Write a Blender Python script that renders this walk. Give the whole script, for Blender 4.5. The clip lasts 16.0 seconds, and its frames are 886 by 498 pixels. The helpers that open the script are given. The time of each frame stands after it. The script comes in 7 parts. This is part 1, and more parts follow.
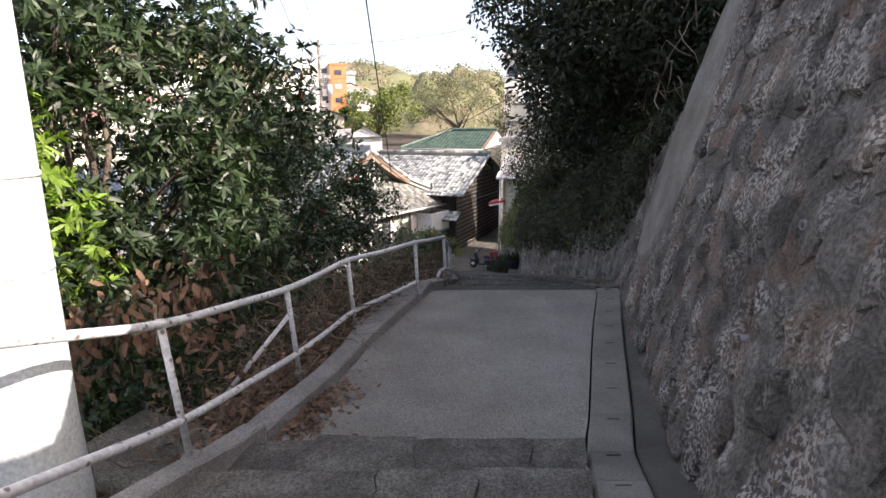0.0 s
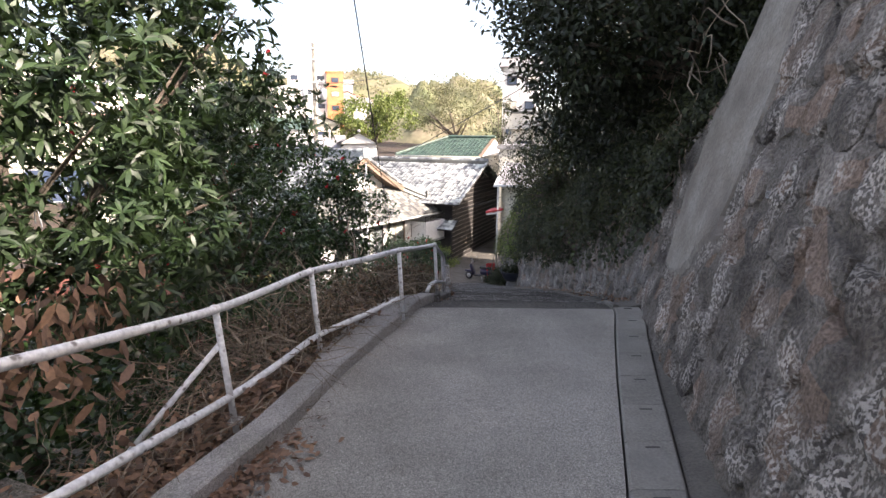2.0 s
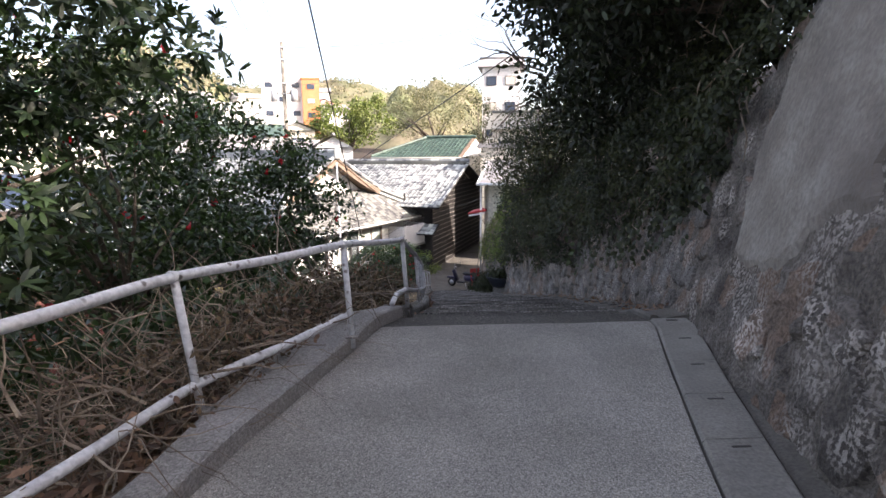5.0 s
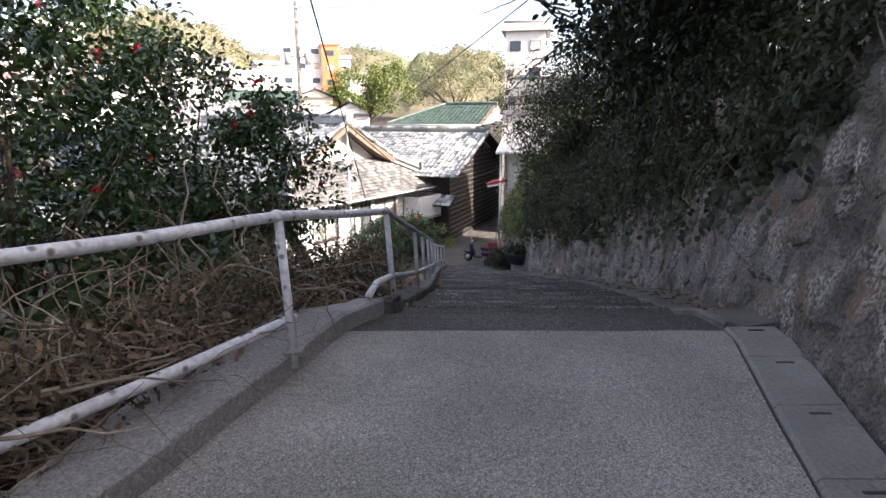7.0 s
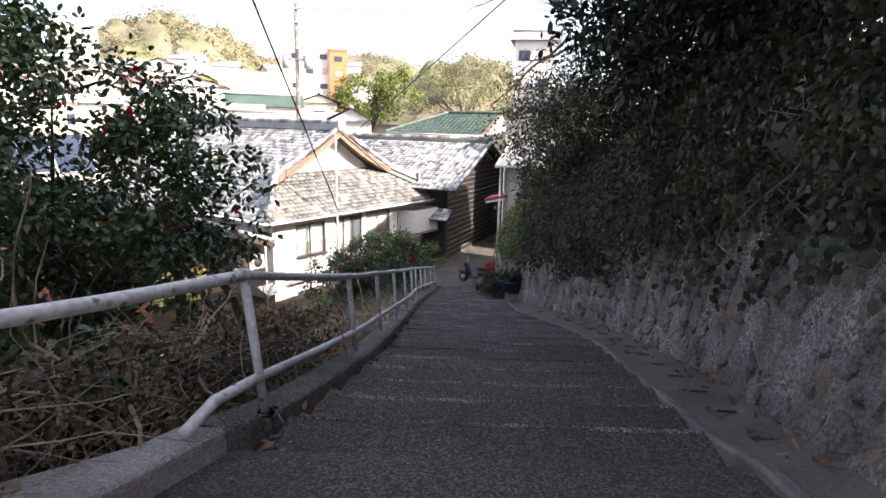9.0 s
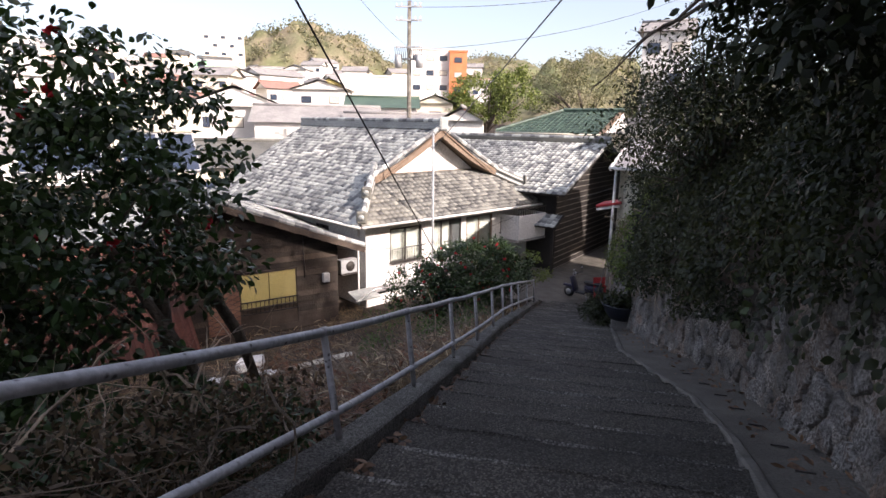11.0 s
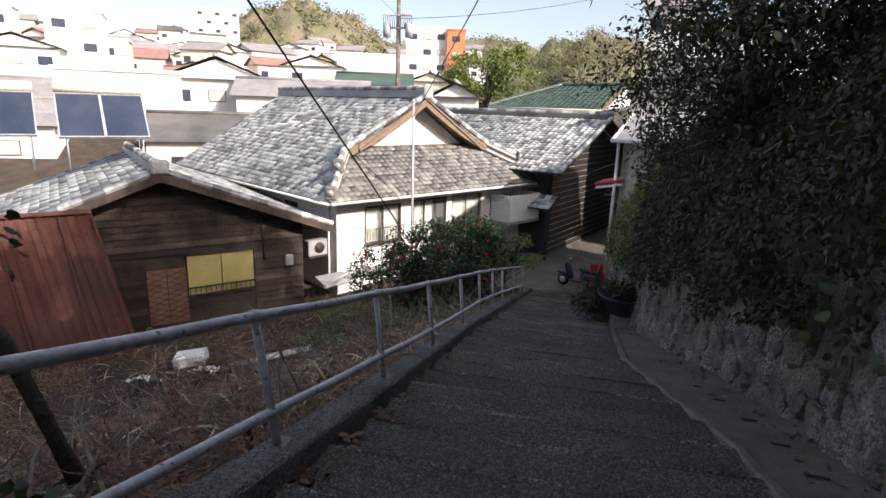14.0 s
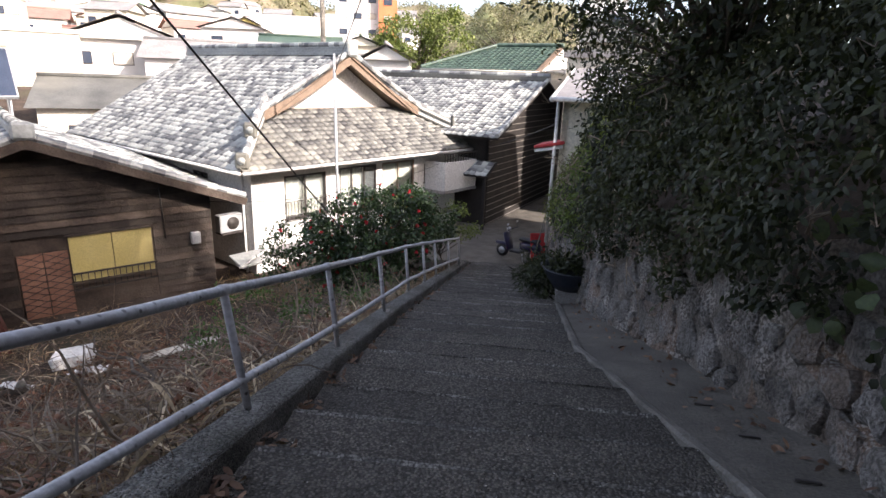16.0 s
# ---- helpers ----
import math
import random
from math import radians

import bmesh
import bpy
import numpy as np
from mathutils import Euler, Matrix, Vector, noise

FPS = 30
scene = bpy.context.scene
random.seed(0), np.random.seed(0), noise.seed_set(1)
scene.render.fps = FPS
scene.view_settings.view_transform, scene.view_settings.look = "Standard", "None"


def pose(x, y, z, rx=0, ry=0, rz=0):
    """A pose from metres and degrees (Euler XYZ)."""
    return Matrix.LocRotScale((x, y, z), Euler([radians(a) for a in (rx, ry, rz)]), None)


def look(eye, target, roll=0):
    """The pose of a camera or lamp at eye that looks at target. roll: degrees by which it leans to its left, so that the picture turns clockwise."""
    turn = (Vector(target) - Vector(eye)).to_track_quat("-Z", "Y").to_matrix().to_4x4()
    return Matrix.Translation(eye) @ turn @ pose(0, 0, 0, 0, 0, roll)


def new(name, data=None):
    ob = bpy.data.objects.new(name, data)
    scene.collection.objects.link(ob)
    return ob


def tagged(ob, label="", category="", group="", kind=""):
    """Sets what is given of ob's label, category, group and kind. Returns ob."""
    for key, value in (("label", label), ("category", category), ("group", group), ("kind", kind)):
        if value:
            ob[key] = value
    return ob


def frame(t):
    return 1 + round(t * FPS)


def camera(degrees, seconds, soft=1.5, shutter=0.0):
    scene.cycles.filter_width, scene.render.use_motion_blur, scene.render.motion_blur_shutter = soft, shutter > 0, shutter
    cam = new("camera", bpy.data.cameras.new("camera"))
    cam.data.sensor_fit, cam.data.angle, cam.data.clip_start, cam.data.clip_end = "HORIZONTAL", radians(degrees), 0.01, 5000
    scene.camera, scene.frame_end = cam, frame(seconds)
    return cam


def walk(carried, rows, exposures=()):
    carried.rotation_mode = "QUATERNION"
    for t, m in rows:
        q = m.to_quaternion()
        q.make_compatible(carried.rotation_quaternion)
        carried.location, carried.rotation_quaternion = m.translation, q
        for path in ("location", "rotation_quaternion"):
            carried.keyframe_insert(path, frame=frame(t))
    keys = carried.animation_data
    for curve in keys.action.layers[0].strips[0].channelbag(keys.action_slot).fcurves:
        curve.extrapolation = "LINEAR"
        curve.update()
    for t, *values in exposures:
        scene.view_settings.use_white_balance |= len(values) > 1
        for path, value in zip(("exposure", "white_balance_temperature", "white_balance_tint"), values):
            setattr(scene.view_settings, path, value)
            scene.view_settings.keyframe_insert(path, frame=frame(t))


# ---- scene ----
cam = camera(76.1, 16.0)
PATH = [
    (0, (0.023, -0.006, 1.473), (0.013, 1.948, 1.045), -0.3),
    (0.5, (0.043, 0.329, 1.407), (0.109, 2.285, 0.997), 0.2),
    (1, (0.082, 0.676, 1.302), (0.156, 2.637, 0.916), -0.5),
    (1.5, (0.105, 1.012, 1.248), (0.133, 2.973, 0.858), -0.2),
    (2, (0.091, 1.374, 1.161), (0.095, 3.336, 0.769), 0.5),
    (2.5, (0.086, 1.693, 1.12), (0.091, 3.654, 0.724), 0.3),
    (3, (0.111, 2.048, 1.019), (0.116, 4.015, 0.657), 0.0),
    (3.5, (0.155, 2.425, 0.916), (0.185, 4.393, 0.557), -0.3),
    (3.7, (0.142, 2.577, 0.915), (0.203, 4.544, 0.555), -0.3),
    (5.8, (0.362, 4.211, 0.4), (0.427, 6.175, 0.028), -0.7),
    (6, (0.397, 4.37, 0.39), (0.463, 6.332, 0.007), -0.7),
    (6.5, (0.445, 4.722, 0.308), (0.494, 6.68, -0.097), -0.2),
    (7, (0.489, 5.133, 0.317), (0.481, 7.08, -0.144), -0.1),
    (7.5, (0.609, 5.584, 0.314), (0.596, 7.528, -0.155), -0.0),
    (8, (0.714, 6.042, 0.308), (0.691, 7.987, -0.16), 0.7),
    (8.2, (0.76, 6.231, 0.328), (0.746, 8.184, -0.105), 1.3),
    (10.3, (1.506, 8.595, 0.19), (1.288, 10.536, -0.241), 0.2),
    (10.5, (1.526, 8.769, 0.174), (1.228, 10.697, -0.265), 0.3),
    (11, (1.551, 9.17, 0.172), (1.112, 11.072, -0.262), 1.0),
    (11.5, (1.592, 9.531, 0.077), (1.04, 11.418, -0.291), 1.1),
    (12, (1.604, 9.863, -0.032), (1.073, 11.752, -0.417), 2.4),
    (12.5, (1.573, 10.296, -0.147), (1.157, 12.203, -0.583), 2.2),
    (13, (1.614, 10.709, -0.264), (1.156, 12.604, -0.709), 1.3),
    (13.5, (1.665, 11.067, -0.349), (1.146, 12.942, -0.814), 1.4),
    (14, (1.657, 11.488, -0.458), (1.229, 13.381, -0.942), 1.9),
    (14.5, (1.674, 11.87, -0.563), (1.307, 13.766, -1.083), 1.3),
    (15, (1.703, 12.253, -0.636), (1.362, 14.151, -1.166), 1.1),
    (15.5, (1.645, 12.631, -0.754), (1.379, 14.536, -1.303), 2.2),
    (16, (1.637, 12.987, -0.829), (1.425, 14.891, -1.403), 2.0),
]

EXPOSURES = [(0.0, 1.2, 7100, 17), (1.0, 1.55, 7150, 17), (2.5, 1.68, 7150, 17), (3.5, 1.65, 7150, 17), (6.0, 1.5, 6900, 18), (8.2, 1.6, 6900, 18), (10.3, 1.05, 7000, 20), (12.3, 0.55, 6900, 18), (13.5, 0.58, 6900, 17), (15.0, 0.85, 6900, 17), (16.0, 1.15, 6900, 17)]
walk(cam, [(t, look(eye, target, roll)) for t, eye, target, roll in PATH], EXPOSURES)

# world and sun
SUN_EL, SUN_AZ = 31.0, 116.0          # azimuth from +y towards +x
world = bpy.data.worlds.new("sky")
scene.world = world
world.use_nodes = True
wn = world.node_tree.nodes
sky = wn.new("ShaderNodeTexSky")
sky.sky_type = "NISHITA"
sky.sun_disc = False
sky.sun_elevation, sky.sun_rotation = radians(SUN_EL), radians(SUN_AZ)
sky.air_density, sky.dust_density, sky.ozone_density = 0.8, 2.5, 0.2
haze = wn.new("ShaderNodeMix")          # thin high haze over the whole sky
haze.data_type, haze.blend_type = "RGBA", "ADD"
haze.inputs[0].default_value = 1.0
haze.inputs[7].default_value = (0.7, 0.7, 0.7, 1)
world.node_tree.links.new(sky.outputs[0], haze.inputs[6])
world.node_tree.links.new(haze.outputs[2], wn["Background"].inputs[0])
wn["Background"].inputs[1].default_value = 0.15
sun_data = bpy.data.lights.new("sun", "SUN")
sun_data.energy, sun_data.angle, sun_data.color = 4.3, radians(0.5), (1.0, 0.95, 0.9)
sun = new("sun", sun_data)
az, el = radians(SUN_AZ), radians(SUN_EL)
sun.matrix_world = look((math.sin(az) * math.cos(el) * 80, math.cos(az) * math.cos(el) * 80, math.sin(el) * 80), (0, 0, 0))


# ---------------------------------------------------------------- materials
def material(name, c1, c2, scale=3.0, rough=0.85, bump=0.3, c3=None, metal=0.0, fine=40.0, spread=0.0, leaf=0.0, island=0.0, speck=None, agg=None, bdist=0.02):
    """Two-scale noise between two colours, an optional stain colour, fine bump, variation by object or by island."""
    m = bpy.data.materials.new(name)
    m.use_nodes = True
    n, l = m.node_tree.nodes, m.node_tree.links
    b = n["Principled BSDF"]
    tc = n.new("ShaderNodeTexCoord")

    def tex(sc, det):
        t = n.new("ShaderNodeTexNoise")
        t.inputs["Scale"].default_value, t.inputs["Detail"].default_value = sc, det
        l.new(tc.outputs["Object"], t.inputs["Vector"])
        return t

    def mix(kind, fac, a, c):
        x = n.new("ShaderNodeMix")
        x.data_type, x.blend_type = "RGBA", kind
        for sock, v in ((x.inputs[0], fac), (x.inputs[6], a), (x.inputs[7], c)):
            if hasattr(v, "type"):
                l.new(v, sock)
            else:
                sock.default_value = v if isinstance(v, float) else (*v, 1)
        return x.outputs[2]

    def ramp(src, lo, hi):
        r = n.new("ShaderNodeMapRange")
        r.inputs[1].default_value, r.inputs[2].default_value = lo, hi
        l.new(src, r.inputs[0])
        return r.outputs[0]

    big, small = tex(scale, 4.0), tex(fine, 3.0)
    col = mix("MIX", ramp(big.outputs[0], 0.35, 0.65), c1, c2)
    col = mix("MULTIPLY", 0.55, col, mix("MIX", ramp(small.outputs[0], 0.3, 0.7), (0.55, 0.55, 0.55), (1.25, 1.25, 1.25)))
    if c3:
        st = tex(scale * 0.37, 6.0)
        col = mix("MIX", ramp(st.outputs[0], 0.52, 0.7), col, c3)
    if speck:
        v = n.new("ShaderNodeTexVoronoi")
        v.inputs["Scale"].default_value = speck[1]
        l.new(tc.outputs["Object"], v.inputs["Vector"])
        col = mix("MIX", ramp(v.outputs["Distance"], speck[2], speck[2] * 0.5), col, speck[0])
    cells = None
    if agg:
        cells = n.new("ShaderNodeTexVoronoi")
        cells.inputs["Scale"].default_value = agg[0]
        warp = n.new("ShaderNodeMix")
        warp.data_type = "VECTOR"
        warp.inputs[0].default_value = agg[3] if len(agg) > 3 else 0.0
        l.new(tc.outputs["Object"], warp.inputs[4])
        l.new(big.outputs["Color"], warp.inputs[5])
        l.new(warp.outputs[1], cells.inputs["Vector"])
        bw = n.new("ShaderNodeRGBToBW")
        l.new(cells.outputs["Color"], bw.inputs[0])
        g1, g2 = 1 - agg[1], 1 + agg[1] * 1.3
        col = mix("MULTIPLY", 1.0, col, mix("MIX", ramp(bw.outputs[0], 0.2, 0.8), (g1, g1, g1), (g2, g2, g2)))
        if len(agg) < 5:
            col = mix("MIX", ramp(cells.outputs["Distance"], 0.45, 0.75), col, tuple(v * 0.6 for v in c1))
    if spread:
        oi = n.new("ShaderNodeObjectInfo")
        col = mix("MULTIPLY", 1.0, col, mix("MIX", oi.outputs["Random"], (1 - spread, 1 - spread, 1 - spread), (1 + spread, 1 + spread * 0.9, 1 + spread * 0.8)))
    if island:
        g = n.new("ShaderNodeNewGeometry")
        col = mix("MULTIPLY", 1.0, col, mix("MIX", g.outputs["Random Per Island"], (1 - island, 1 - island, 1 - island), (1 + island, 1 + island, 1 + island * 0.7)))
    l.new(col, b.inputs["Base Color"])
    b.inputs["Roughness"].default_value, b.inputs["Metallic"].default_value = rough, metal
    if bump:
        bp = n.new("ShaderNodeBump")
        bp.inputs["Strength"].default_value, bp.inputs["Distance"].default_value = bump, bdist
        if cells:
            ad = n.new("ShaderNodeMath")
            ad.operation = "MULTIPLY_ADD"
            ad.inputs[1].default_value = -agg[2]
            l.new(cells.outputs["Distance"], ad.inputs[0])
            l.new(small.outputs[0], ad.inputs[2])
            l.new(ad.outputs[0], bp.inputs["Height"])
        else:
            l.new(small.outputs[0], bp.inputs["Height"])
        l.new(bp.outputs[0], b.inputs["Normal"])
    if leaf:
        tr, mx = n.new("ShaderNodeBsdfTranslucent"), n.new("ShaderNodeMixShader")
        l.new(mix("MULTIPLY", 1.0, col, (1.3, 1.5, 0.5)), tr.inputs[0])
        mx.inputs[0].default_value = leaf
        l.new(b.outputs[0], mx.inputs[1])
        l.new(tr.outputs[0], mx.inputs[2])
        l.new(mx.outputs[0], n["Material Output"].inputs[0])
    return m



def lichen_stone(name, dark, mid, warm, pale, spread=0.0):
    """Old stonework: dark and warm stones, crusts of pale speckled lichen in patches, damp streaks down the face."""
    m = bpy.data.materials.new(name)
    m.use_nodes = True
    n, l = m.node_tree.nodes, m.node_tree.links
    b = n["Principled BSDF"]
    geo = n.new("ShaderNodeNewGeometry")

    def noise_tex(sc, det, squash=None):
        t = n.new("ShaderNodeTexNoise")
        t.inputs["Scale"].default_value, t.inputs["Detail"].default_value = sc, det
        if squash:
            mp = n.new("ShaderNodeMapping")
            mp.inputs["Scale"].default_value = squash
            l.new(geo.outputs["Position"], mp.inputs["Vector"])
            l.new(mp.outputs[0], t.inputs["Vector"])
        else:
            l.new(geo.outputs["Position"], t.inputs["Vector"])
        return t.outputs[0]

    def rng_(src, lo, hi):
        r = n.new("ShaderNodeMapRange")
        r.inputs[1].default_value, r.inputs[2].default_value = lo, hi
        l.new(src, r.inputs[0])
        return r.outputs[0]

    def math_(op, a, c):
        x = n.new("ShaderNodeMath")
        x.operation = op
        for sock, v in zip(x.inputs, (a, c)):
            if hasattr(v, "type"):
                l.new(v, sock)
            else:
                sock.default_value = v
        return x.outputs[0]

    def blend(kind, fac, a, c):
        x = n.new("ShaderNodeMix")
        x.data_type, x.blend_type = "RGBA", kind
        for sock, v in ((x.inputs[0], fac), (x.inputs[6], a), (x.inputs[7], c)):
            if hasattr(v, "type"):
                l.new(v, sock)
            else:
                sock.default_value = v if isinstance(v, float) else (*v, 1)
        return x.outputs[2]

    cell = n.new("ShaderNodeTexVoronoi")
    cell.inputs["Scale"].default_value = 3.4
    l.new(geo.outputs["Position"], cell.inputs["Vector"])
    tint = n.new("ShaderNodeSeparateColor")
    l.new(cell.outputs["Color"], tint.inputs[0])
    fine, grain = noise_tex(38, 4), noise_tex(130, 3)
    col = blend("MIX", rng_(noise_tex(2.6, 5), 0.36, 0.64), dark, mid)
    col = blend("MIX", math_("MULTIPLY", rng_(tint.outputs[0], 0.68, 0.8), 0.75), col, warm)
    col = blend("MULTIPLY", 0.8, col, blend("MIX", rng_(fine, 0.32, 0.68), (0.45, 0.44, 0.43), (1.4, 1.38, 1.34)))
    patch = rng_(noise_tex(2.1, 3, (1.0, 1.0, 0.75)), 0.47, 0.6)
    spots = rng_(noise_tex(34, 2), 0.47, 0.57)
    col = blend("MIX", math_("MULTIPLY", math_("MULTIPLY", patch, spots), 0.95), col, pale)
    streak = rng_(noise_tex(1.0, 4, (3.2, 3.2, 0.35)), 0.52, 0.68)
    col = blend("MULTIPLY", math_("MULTIPLY", streak, 0.55), col, (0.45, 0.42, 0.4))
    if spread:
        oi = n.new("ShaderNodeObjectInfo")
        col = blend("MULTIPLY", 1.0, col, blend("MIX", oi.outputs["Random"], (1 - spread, 1 - spread, 1 - spread), (1 + spread, 1 + spread, 1 + spread)))
    l.new(col, b.inputs["Base Color"])
    b.inputs["Roughness"].default_value = 0.95
    h = math_("ADD", math_("MULTIPLY", fine, 1.0), math_("MULTIPLY", grain, 0.45))
    h = math_("ADD", h, math_("MULTIPLY", noise_tex(9, 4), 1.4))
    bp = n.new("ShaderNodeBump")
    bp.inputs["Strength"].default_value, bp.inputs["Distance"].default_value = 1.0, 0.035
    l.new(h, bp.inputs["Height"])
    l.new(bp.outputs[0], b.inputs["Normal"])
    return m

SLAB = material("slab_concrete", (0.29, 0.27, 0.237), (0.395, 0.37, 0.328), 1.1, 0.9, 0.7, (0.23, 0.213, 0.184), fine=60, speck=((0.64, 0.6, 0.54), 26, 0.14), agg=(165, 0.4, 0.6, 0.0, 1), spread=0.08)
GRAVEL = material("exposed_aggregate", (0.1, 0.09, 0.077), (0.145, 0.131, 0.113), 1.3, 0.9, 1.0, (0.066, 0.06, 0.05), fine=70, speck=((0.55, 0.52, 0.48), 17, 0.09), agg=(62, 0.5, 1.0), spread=0.16)
NOSING = material("worn_nosing", (0.13, 0.123, 0.112), (0.32, 0.305, 0.28), 2.6, 0.9, 0.8, None, fine=40, spread=0.15, agg=(60, 0.4, 1.0))
EDGE = material("gutter_edge_concrete", (0.13, 0.12, 0.104), (0.22, 0.203, 0.178), 3.0, 0.92, 0.8, (0.1, 0.094, 0.082), fine=50)
OLD_CONC = material("old_concrete", (0.2, 0.184, 0.158), (0.34, 0.316, 0.275), 3.4, 0.92, 1.0, (0.12, 0.11, 0.092), fine=34, spread=0.16, agg=(90, 0.3, 0.6, 0.0, 1), bdist=0.05)
KERB = material("kerb_concrete", (0.32, 0.305, 0.28), (0.43, 0.41, 0.385), 2.0, 0.92, 0.6, (0.25, 0.24, 0.21), fine=45, bdist=0.05, agg=(110, 0.2, 0.6, 0.0, 1))
STEP_KERB = material("mossy_kerb_concrete", (0.21, 0.2, 0.182), (0.31, 0.3, 0.275), 2.0, 0.92, 1.0, (0.13, 0.128, 0.105), fine=45, bdist=0.05, agg=(80, 0.4, 0.8, 0.0, 1))
GUTTER_CONC = material("gutter_concrete", (0.112, 0.101, 0.086), (0.17, 0.154, 0.132), 2.0, 0.92, 0.9, (0.08, 0.073, 0.062), fine=45)
COVER = material("cover_concrete", (0.215, 0.202, 0.178), (0.285, 0.269, 0.24), 2.2, 0.92, 0.6, (0.18, 0.172, 0.155), fine=50, spread=0.12)
MORTAR = material("wall_mortar", (0.25, 0.235, 0.215), (0.34, 0.32, 0.3), 0.9, 0.95, 1.0, (0.16, 0.15, 0.13), fine=26)
RUBBLE = lichen_stone("rubble_wall", (0.13, 0.113, 0.098), (0.24, 0.213, 0.188), (0.25, 0.17, 0.125), (0.46, 0.41, 0.365))
GRANITE = lichen_stone("granite", (0.115, 0.1, 0.088), (0.24, 0.213, 0.19), (0.25, 0.175, 0.135), (0.6, 0.54, 0.485), 0.3)
STONE_LOW = lichen_stone("fieldstone", (0.13, 0.12, 0.112), (0.24, 0.222, 0.205), (0.22, 0.17, 0.14), (0.36, 0.335, 0.31))
PLASTER = material("wall_plaster", (0.24, 0.212, 0.182), (0.34, 0.308, 0.27), 2.2, 0.95, 0.9, (0.165, 0.14, 0.12), fine=24)
SOIL = material("soil", (0.045, 0.032, 0.025), (0.085, 0.06, 0.045), 1.2, 1.0, 1.0, (0.06, 0.058, 0.034), fine=20)
RAIL_PAINT = material("worn_white_paint", (0.66, 0.66, 0.66), (0.76, 0.76, 0.76), 6, 0.55, 0.3, None, fine=30, speck=((0.2, 0.175, 0.16), 13, 0.27))
RAIL_GREY = material("worn_grey_paint", (0.5, 0.5, 0.51), (0.62, 0.62, 0.64), 6, 0.5, 0.3, (0.38, 0.36, 0.36), fine=30, speck=((0.14, 0.13, 0.13), 16, 0.24))
POLE = material("pole_paint", (0.62, 0.68, 0.68), (0.72, 0.77, 0.76), 2, 0.6, 0.1, (0.55, 0.58, 0.57))
BARK = material("bark", (0.09, 0.07, 0.055), (0.17, 0.14, 0.11), 9, 0.95, 1.0)
TWIG = material("dry_twig", (0.16, 0.12, 0.09), (0.32, 0.26, 0.21), 6, 0.95, 0.4, island=0.35)
PALE_TWIG = material("bleached_twig", (0.27, 0.21, 0.165), (0.44, 0.36, 0.29), 6, 0.95, 0.4, island=0.35)
# the palest tile colour, c3, paints in patches of sun glare
TILE = material("roof_tile", (0.225, 0.238, 0.265), (0.37, 0.385, 0.415), 0.5, 0.42, 0.3, (0.47, 0.48, 0.5), fine=12, island=0.68)
TILE_OLD = material("old_roof_tile", (0.08, 0.08, 0.082), (0.15, 0.15, 0.152), 0.6, 0.5, 0.4, (0.2, 0.193, 0.182), fine=12, island=0.7)
TILE_GREEN = material("green_roof_tile", (0.065, 0.105, 0.085), (0.09, 0.14, 0.112), 0.6, 0.45, 0.2, None, fine=10, island=0.25)
WOOD_DARK = material("weathered_boards", (0.03, 0.022, 0.018), (0.068, 0.052, 0.042), 1.6, 0.88, 0.8, (0.13, 0.105, 0.085), fine=18, spread=0.5)
WOOD_BLACK = material("charred_boards", (0.016, 0.013, 0.012), (0.032, 0.027, 0.024), 1.6, 0.8, 0.6, fine=18, spread=0.3)
BATTEN = material("grey_batten", (0.2, 0.185, 0.165), (0.3, 0.28, 0.255), 3, 0.8, 0.3)
BARGE = material("brown_bargeboard", (0.19, 0.135, 0.095), (0.26, 0.19, 0.14), 3, 0.8, 0.3)
WHITE = material("white_stucco", (0.74, 0.73, 0.7), (0.82, 0.81, 0.79), 0.7, 0.9, 0.2, (0.6, 0.58, 0.55), fine=14)
CREAM = material("cream_stucco", (0.68, 0.63, 0.52), (0.76, 0.71, 0.6), 0.7, 0.9, 0.2, fine=14)
CURTAIN = material("curtain", (0.55, 0.5, 0.42), (0.68, 0.64, 0.56), 5, 0.95, 0.1)
YELLOW = material("yellow_shutter", (0.55, 0.45, 0.16), (0.62, 0.52, 0.22), 1.2, 0.8, 0.2, (0.45, 0.37, 0.15))
LATTICE = material("rusty_lattice", (0.22, 0.11, 0.075), (0.3, 0.16, 0.11), 3, 0.85, 0.5)
RUST = material("rusty_sheet", (0.12, 0.045, 0.035), (0.17, 0.066, 0.05), 1.4, 0.85, 0.5, (0.085, 0.042, 0.036), fine=16)
DARK = material("dark_frame", (0.035, 0.03, 0.027), (0.06, 0.05, 0.045), 5, 0.6, 0.1)
STEEL = material("galvanised", (0.42, 0.43, 0.44), (0.52, 0.53, 0.54), 4, 0.5, 0.1, metal=0.3)
BLACK = material("black_rubber", (0.015, 0.015, 0.016), (0.03, 0.03, 0.032), 6, 0.5, 0.1)
PANEL = material("solar_panel", (0.03, 0.045, 0.075), (0.05, 0.065, 0.1), 0.8, 0.12, 0.0)
GLAZE = material("dark_glaze", (0.02, 0.026, 0.042), (0.035, 0.04, 0.055), 5, 0.45, 0.1)
PURPLE = material("purple_paint", (0.018, 0.017, 0.05), (0.028, 0.026, 0.07), 4, 0.3, 0.0)
RED = material("red_paint", (0.45, 0.03, 0.035), (0.55, 0.05, 0.05), 3, 0.6, 0.1)
# red washed out in the colour itself, for the haze over the town
REDTILE = material("red_roof", (0.3, 0.17, 0.14), (0.38, 0.22, 0.18), 1, 0.75, 0.2)
ORANGE = material("orange_stucco", (0.6, 0.2, 0.09), (0.66, 0.25, 0.12), 0.6, 0.9, 0.1)
